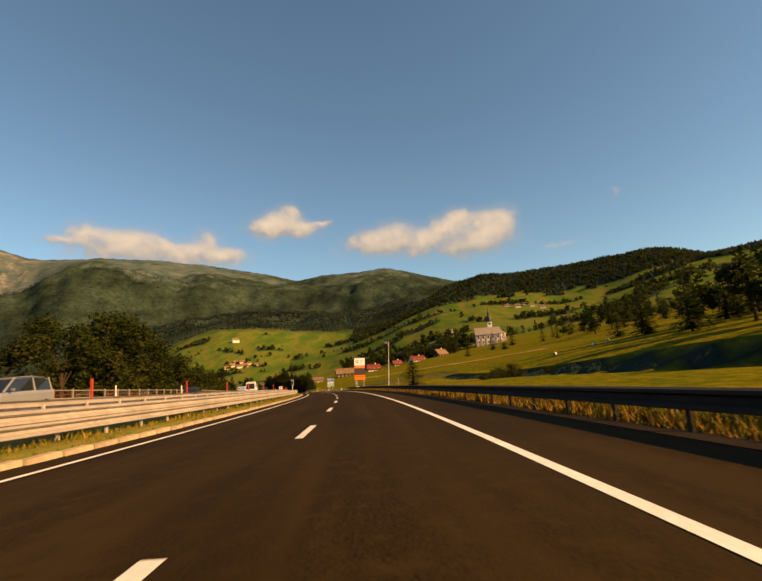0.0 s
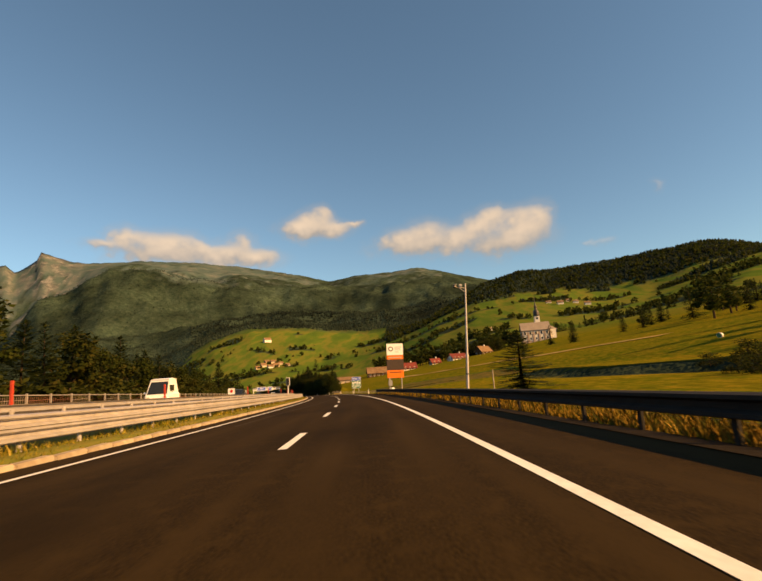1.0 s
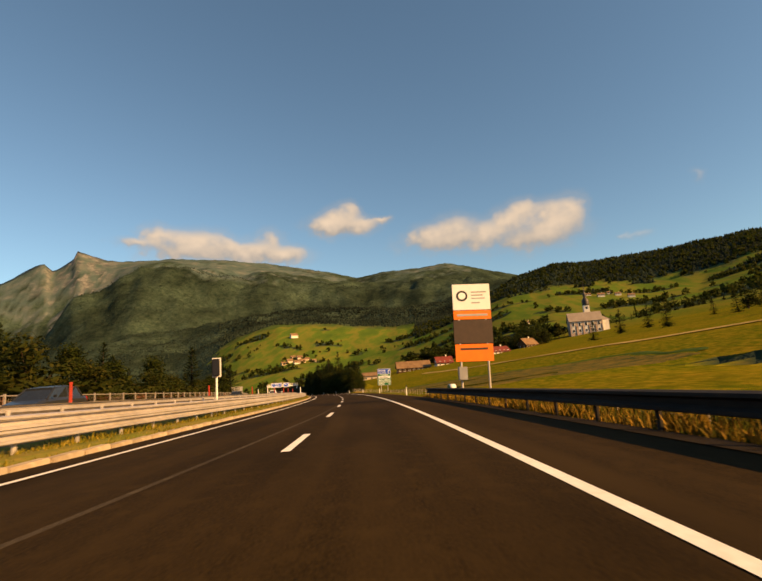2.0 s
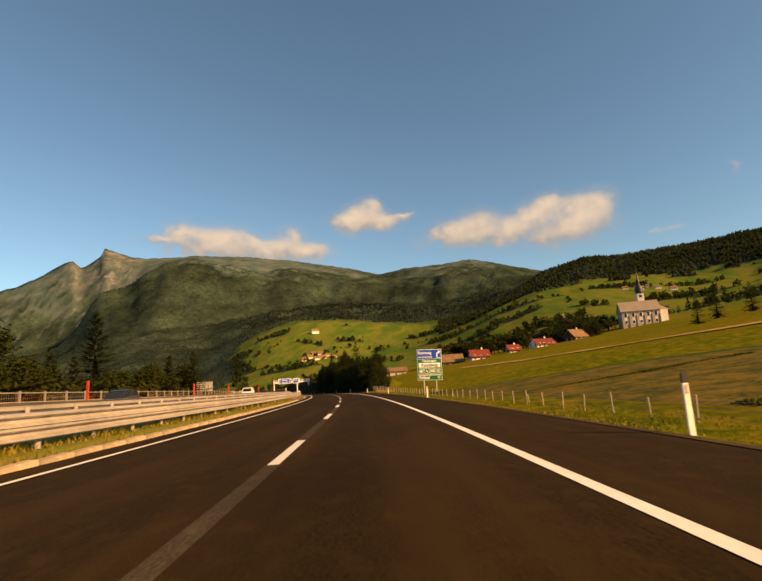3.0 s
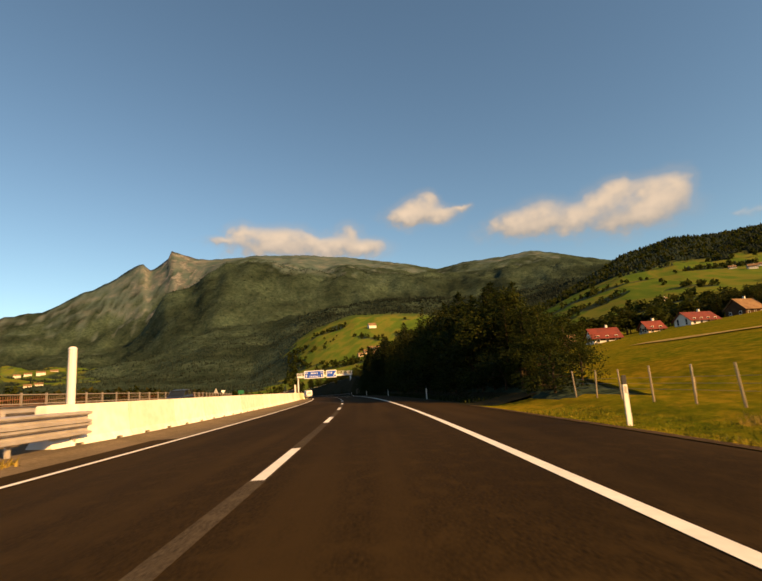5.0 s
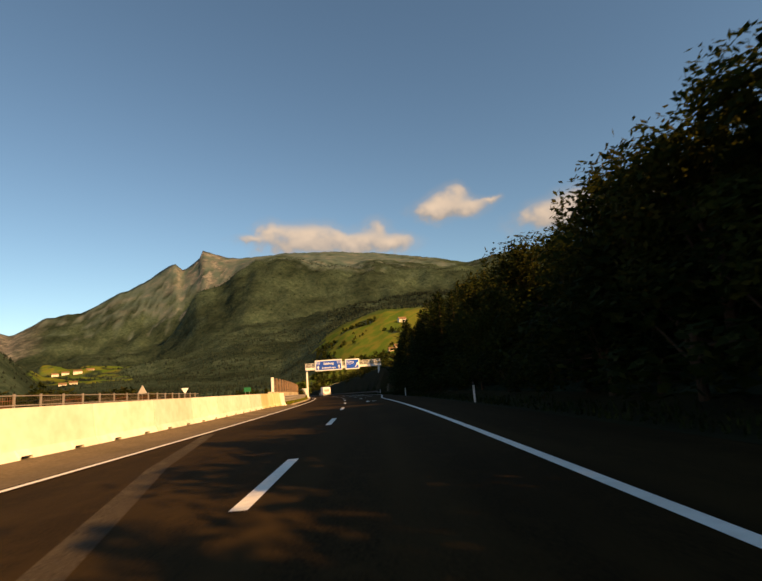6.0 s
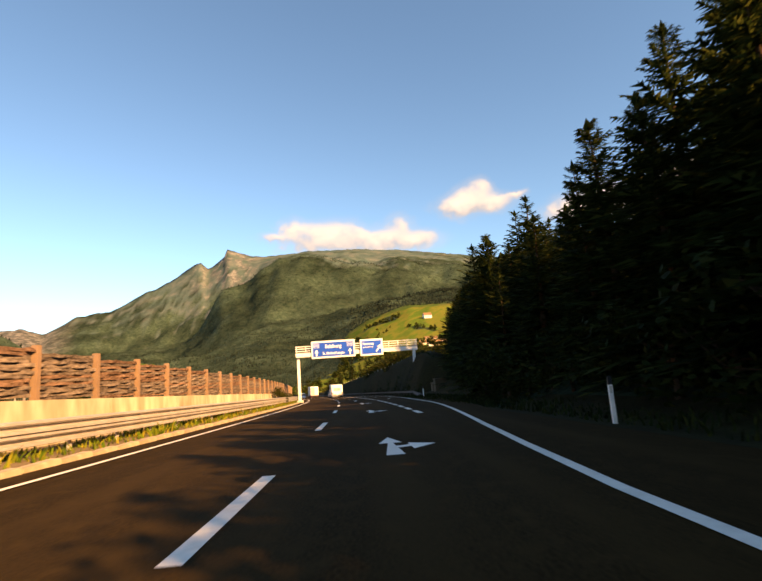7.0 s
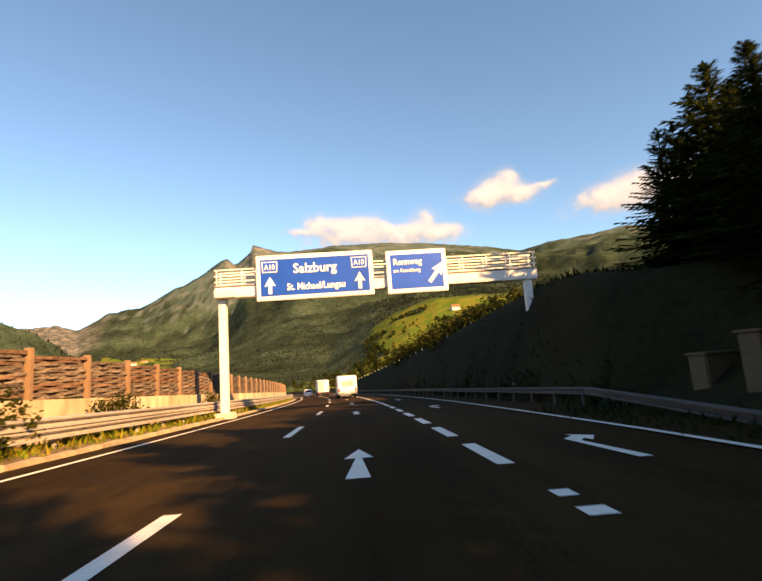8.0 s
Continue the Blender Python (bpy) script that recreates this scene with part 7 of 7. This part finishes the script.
def car(m, colour, label, L=4.0, W=1.62, hood=0.85, roof=1.42, kind="car", cabin=(-1.75, -1.3, 0.45, 1.2), group="traffic"):
    """A car whose front points to +y: lower body, cabin, glass, lamps, wheels. cabin: tail, roof end, roof start, windscreen foot."""
    e = thing(kind, m, label, kind, group)
    bm = bmesh.new()
    rings = []
    for y, top, wk in ((-L / 2, 0.75, 0.9), (-L / 2 + 0.12, hood, 0.97), (cabin[0], hood + 0.04, 1), (0, hood + 0.04, 1), (cabin[3], hood, 1), (L / 2 - 0.25, hood - 0.14, 0.95), (L / 2, hood - 0.3, 0.86)):
        w = W / 2 * wk
        rings.append([bm.verts.new(p) for p in ((-w * 0.95, y, 0.24), (w * 0.95, y, 0.24), (w, y, 0.45), (w * 0.98, y, top - 0.12), (w * 0.9, y, top), (-w * 0.9, y, top), (-w * 0.98, y, top - 0.12), (-w, y, 0.45))])
    section(bm, rings)
    part("body", bm, colour, e)
    bm = bmesh.new()
    t, r0, r1, f = cabin
    rings = []
    for y, z, wk in ((t, hood, 0.9), (r0, roof, 0.76), ((r0 + r1) / 2, roof + 0.04, 0.78), (r1, roof, 0.76), (f, hood - 0.02, 0.88)):
        w = W / 2 * wk
        rings.append([bm.verts.new(p) for p in ((-W / 2 * 0.9, y, hood - 0.05), (W / 2 * 0.9, y, hood - 0.05), (w, y, z), (-w, y, z))])
    section(bm, rings)
    if kind == "van":
        part("upper_body", bm, colour, e)
        glass = bmesh.new()
        glass.faces.new([glass.verts.new(p) for p in ((-W * 0.4, f + 0.02, hood), (W * 0.4, f + 0.02, hood), (W * 0.35, r1 + 0.12, roof - 0.18), (-W * 0.35, r1 + 0.12, roof - 0.18))])
        part("windscreen", glass, glass_dark, e, "dark windscreen")
        for sx in (-1, 1):
            part("side_window", box_bm(0.03, 0.9, 0.5, sx * W * 0.43, r1 - 0.2, hood + 0.1, 0.01), glass_dark, e)
    else:
        part("cabin", bm, glass_dark, e, "dark glass cabin")
    bm = bmesh.new()
    section(bm, [[bm.verts.new((sx * W / 2 * 0.79, y, z + dz)) for sx, dz in ((-1, -0.03), (1, -0.03), (0.9, 0.035), (-0.9, 0.035))] for y, z in ((r0 - 0.1, roof - 0.04), ((r0 + r1) / 2, roof + 0.04), (r1 + 0.1, roof - 0.03))])
    part("roof", bm, colour, e)
    for sx in (-1, 1):
        for y0, y1 in () if kind == "van" else ((t + 0.1, r0), ((r0 + r1) / 2 - 0.05, (r0 + r1) / 2), (f - 0.05, r1)):
            part("pillar", rod_bm((sx * W / 2 * 0.9, y0, hood), (sx * W / 2 * 0.77, y1, roof), 0.045, 0.04, 6), colour, e)
        part("headlight", box_bm(0.34, 0.12, 0.16, sx * W * 0.34, L / 2 - 0.1, hood - 0.34, 0.03), lamp_clear, e)
        part("tail_lamp", box_bm(0.2, 0.1, 0.26, sx * W * 0.4, -L / 2 + 0.05, hood - 0.25, 0.03), lamp_red, e)
        part("mirror", box_bm(0.16, 0.1, 0.12, sx * W * 0.56, f - 0.35, hood + 0.05, 0.03), colour, e)
        for y in (-L * 0.32, L * 0.31):
            wheel(e, sx * (W / 2 - 0.09), y, 0.3, sx)
    part("bumper", box_bm(W * 0.96, 0.2, 0.22, 0, L / 2 - 0.06, 0.25, 0.04), black_plastic, e)
    part("plate", box_bm(0.48, 0.02, 0.11, 0, -L / 2 - 0.01, 0.5, 0.004), sign_white, e)
    return e


def small_car(*a, **k):
    e = car(*a, **k)
    e.scale = (0.84, 0.84, 0.84)
    return e


silver = paint("silver paint", (0.2, 0.22, 0.255))
dark_paint = paint("dark paint", (0.02, 0.022, 0.026))
white_paint = paint("white paint", (0.8, 0.8, 0.79))
blue_paint = paint("pale blue paint", (0.35, 0.45, 0.52))
small_car(stand(26.0, -11.2, 0.6, 180), silver, "silver minivan on the oncoming carriageway", 4.2, 1.65, 0.95, 1.55, "car", (-1.95, -1.75, 0.5, 1.35))
small_car(stand(58, -14.0, 0.6, 180), dark_paint, "dark hatchback on the oncoming carriageway", 3.7, 1.55, 0.82, 1.3)
small_car(stand(101, -11.0, 0.6, 180), dark_paint, "dark estate car on the oncoming carriageway", 4.2, 1.6, 0.84, 1.34)
small_car(stand(186.0, -11.6, 0.6, 180), white_paint, "white car on the oncoming carriageway", 4.0, 1.6, 0.9, 1.42)
small_car(stand(152.0, -14.2, 0.6, 180), dark_paint, "black car on the far oncoming lane", 3.9, 1.58, 0.8, 1.3)
small_car(stand(231, -12.5, 0.6, 180), dark_paint, "dark car on the oncoming carriageway behind a white one", 3.9, 1.58, 0.82, 1.32)
small_car(stand(76.5, -10.8, 0.6, 180), white_paint, "tall white van on the oncoming carriageway", 2.5, 1.75, 0.95, 2.0, "van", (-1.2, -1.05, 0.3, 0.95))
car(stand(405, -1.6, 0.02), white_paint, "white car driving ahead in the passing lane", 4.0, 1.6, 0.85, 1.4)


def caravan(m):
    e = thing("caravan", m, "white touring caravan seen from behind", "caravan")
    bm = bmesh.new()
    rings = []
    for y, z0, z1, wk in ((-2.3, 0.6, 2.1, 0.94), (-2.15, 0.45, 2.3, 1), (1.9, 0.45, 2.32, 1), (2.3, 0.7, 1.8, 0.95)):
        w = 1.0 * wk
        rings.append([bm.verts.new(p) for p in ((-w, y, z0), (w, y, z0), (w, y, z1 - 0.12), (w * 0.9, y, z1), (-w * 0.9, y, z1), (-w, y, z1 - 0.12))])
    section(bm, rings)
    part("body", bm, white_paint, e)
    part("rear_window", box_bm(1.2, 0.04, 0.5, 0, -2.3, 1.3, 0.02), sign_grey, e)
    part("bumper", box_bm(1.9, 0.12, 0.22, 0, -2.28, 0.5, 0.03), sign_grey, e)
    for sx in (-1, 1):
        part("tail_lamp", box_bm(0.16, 0.06, 0.3, sx * 0.85, -2.3, 0.75, 0.02), lamp_red, e)
        wheel(e, sx * 0.88, -0.1, 0.32, sx)
        part("mudguard", box_bm(0.14, 0.8, 0.12, sx * 0.96, -0.1, 0.6, 0.04), white_paint, e)
    part("plate", box_bm(0.48, 0.02, 0.11, 0, -2.35, 0.56, 0.004), sign_white, e)
    part("drawbar", box_bm(0.12, 1.2, 0.1, 0, 2.8, 0.45, 0.02), black_plastic, e)
    return e


caravan(stand(357, 1.9, 0.02))
car(stand(363.5, 1.85, 0.02), silver, "silver estate car towing the caravan", 4.3, 1.65, 0.88, 1.4)


def truck(m):
    e = thing("truck", m, "white box truck far ahead", "truck")
    part("box", box_bm(2.1, 5.2, 2.2, 0, -0.8, 0.8, 0.05), white_paint, e)
    part("rear_door", box_bm(0.95, 0.04, 2.0, -0.5, -3.42, 0.9, 0.02), sign_grey, e)
    part("rear_door", box_bm(0.95, 0.04, 2.0, 0.5, -3.42, 0.9, 0.02), white_paint, e)
    part("cab", box_bm(2.0, 1.6, 1.9, 0, 2.7, 0.5, 0.12), blue_paint, e)
    part("chassis", box_bm(0.9, 6.4, 0.25, 0, 0, 0.5, 0.02), black_plastic, e)
    part("bumper", box_bm(2.0, 0.12, 0.2, 0, -3.4, 0.45, 0.02), black_plastic, e)
    for sx in (-1, 1):
        for y in (-2.2, 2.6):
            wheel(e, sx * 0.9, y, 0.42, sx)
        part("tail_lamp", box_bm(0.25, 0.05, 0.14, sx * 0.8, -3.46, 0.52, 0.02), lamp_red, e)
    return e


truck(stand(402, 1.05, 0.02))

# ---- clouds ----
CLOUDS = {"low": ((-31.2, 16.3, 1.8, 1.4), (-33.6, 15.5, 2.2, 0.6), (-29.0, 15.9, 2.4, 1.3), (-26.2, 16.0, 3.0, 1.4), (-23.6, 15.5, 2.4, 1.1), (-18.9, 16.0, 1.9, 1.5), (-20.8, 15.0, 2.4, 1.0), (-16.6, 14.6, 2.8, 1.0), (-27.1, 14.7, 6.4, 0.9), (-20.4, 14.3, 5.4, 0.9)),
          "middle": ((-10.2, 18.4, 2.6, 1.4), (-9.3, 19.4, 1.5, 1.1), (-12.2, 17.9, 2.6, 1.0), (-7.3, 17.8, 2.0, 0.9), (-5.2, 18.1, 1.2, 0.4), (-10.0, 17.5, 3.8, 0.7)),
          "high": ((0.4, 16.0, 3.0, 1.2), (3.7, 16.4, 2.6, 1.6), (7.2, 15.6, 2.6, 1.4), (10.2, 16.4, 2.4, 1.7), (12.0, 17.5, 2.0, 1.2), (14.9, 16.8, 2.2, 1.4), (17.2, 16.4, 1.9, 1.9), (14.6, 15.2, 3.6, 1.6), (12.0, 14.0, 5.6, 1.2), (3.2, 14.9, 5.6, 1.0)),
          "wisp": ((23.5, 12.6, 1.4, 0.4), (22.0, 12.7, 0.8, 0.3)), "speck": ((29.4, 17.3, 0.9, 0.7),)}


def cloud_material():
    m = bpy.data.materials.new("cloud")
    m.use_nodes = True
    t = m.node_tree
    out = t.nodes["Material Output"]
    t.nodes.remove(t.nodes["Principled BSDF"])
    # the clouds glow; their sunlight is painted through cloud_light
    glow = t.nodes.new("ShaderNodeEmission")
    tr = t.nodes.new("ShaderNodeBsdfTransparent")
    mx = t.nodes.new("ShaderNodeMixShader")
    a = t.nodes.new("ShaderNodeAttribute")
    a.attribute_name = "cloud_cover"
    b = t.nodes.new("ShaderNodeAttribute")
    b.attribute_name = "cloud_light"
    r = t.nodes.new("ShaderNodeValToRGB")
    r.color_ramp.elements[0].color, r.color_ramp.elements[1].color = (0.225, 0.188, 0.185, 1), (0.5, 0.365, 0.295, 1)
    t.links.new(b.outputs["Fac"], r.inputs[0])
    t.links.new(r.outputs[0], glow.inputs[0])
    t.links.new(a.outputs["Fac"], mx.inputs[0])
    t.links.new(tr.outputs[0], mx.inputs[1])
    t.links.new(glow.outputs[0], mx.inputs[2])
    t.links.new(mx.outputs[0], out.inputs[0])
    return m


cloud_mat = cloud_material()
for key, blobs in CLOUDS.items():
    b = np.array(blobs)
    a0, a1 = (b[:, 0] - b[:, 2] * 2.0).min(), (b[:, 0] + b[:, 2] * 2.0).max()
    e0, e1 = (b[:, 1] - b[:, 3] * 2.2).min(), (b[:, 1] + b[:, 3] * 2.2).max()
    na, ne = int((a1 - a0) / 0.09) + 2, int((e1 - e0) / 0.09) + 2
    AZ, EL = np.meshgrid(np.linspace(a0, a1, na), np.linspace(e0, e1, ne), indexing="ij")
    AZ, EL = AZ.ravel(), EL.ravel()
    seed = 3.0 + len(blobs)
    w1 = fractal(AZ, EL * 1.3, 2.6, 3, seed)
    w2 = fractal(AZ, EL * 1.2, 0.9, 3, seed + 1)
    soft = sum(np.exp(-1.1 * (((AZ - c[0]) / c[2]) ** 2 + ((EL - c[1]) / c[3]) ** 2)) for c in blobs)
    ax, ey = AZ + w1 * 0.8 + w2 * 0.14, EL + w1 * 0.3 + w2 * 0.1
    swell = np.full_like(AZ, -4.0)
    for ca, ce, ra, re in blobs:
        q = ((ax - ca) / ra) ** 2 + (np.where(ey > ce, ey - ce, (ey - ce) * 0.75) / re) ** 2
        swell = np.logaddexp(swell * 2.2, (1.0 - q) * 2.2) / 2.2
    dens = np.clip((swell + 0.1 + w1 * 0.2 + w2 * 0.08) * 0.8, 0, 1)
    veil = np.clip((swell + 1.3 + w1 * 0.4) * 0.32, 0, 0.42)
    dens = np.maximum(dens * dens * (3 - 2 * dens) * 0.93, veil * veil * 0.9) * (0.26 if key in ("wisp", "speck") else 1.0)
    # painted light: brighter above and to the right, greyer towards the base
    light = np.zeros_like(AZ)
    for ca, ce, ra, re in blobs:
        flat = 0.5 if ra / re > 4 else 1.0
        near = flat * np.exp(-1.5 * (((ax - ca) / ra) ** 2 + ((ey - ce) / re) ** 2))
        light = 1 - (1 - light) * (1 - 0.8 * near * np.clip(0.6 + 0.5 * (ey - ce) / re + 0.18 * (ax - ca) / ra, 0, 1))
    light = np.clip(light * 1.15 + w1 * 0.14 + w2 * 0.04, 0, 1)
    puff = soft * 20
    R = 4790 - puff
    az, el = np.radians(AZ), np.radians(EL)
    P = np.stack([CX + R * np.sin(az) * np.cos(el), CY + R * np.cos(az) * np.cos(el), CZ + R * np.sin(el)], 1)
    idx = np.arange(na * ne).reshape(na, ne)
    faces = np.stack([idx[:-1, :-1], idx[1:, :-1], idx[1:, 1:], idx[:-1, 1:]], -1).reshape(-1, 4)
    keep = dens[faces].max(1) > 0.004
    me = bpy.data.meshes.new("cloud")
    me.from_pydata(P.tolist(), [], faces[keep].tolist())
    att = me.attributes.new("cloud_cover", "FLOAT", "POINT")
    att.data.foreach_set("value", dens.astype(np.float32))
    att = me.attributes.new("cloud_light", "FLOAT", "POINT")
    att.data.foreach_set("value", light.astype(np.float32))
    me.polygons.foreach_set("use_smooth", [True] * len(me.polygons))
    me.materials.append(cloud_mat)
    tagged(new("cloud", me), "soft white cumulus cloud with painted warm light above the ridge" if key not in ("wisp", "speck") else "faint wisp of cloud", "cloud", "clouds", "structure")
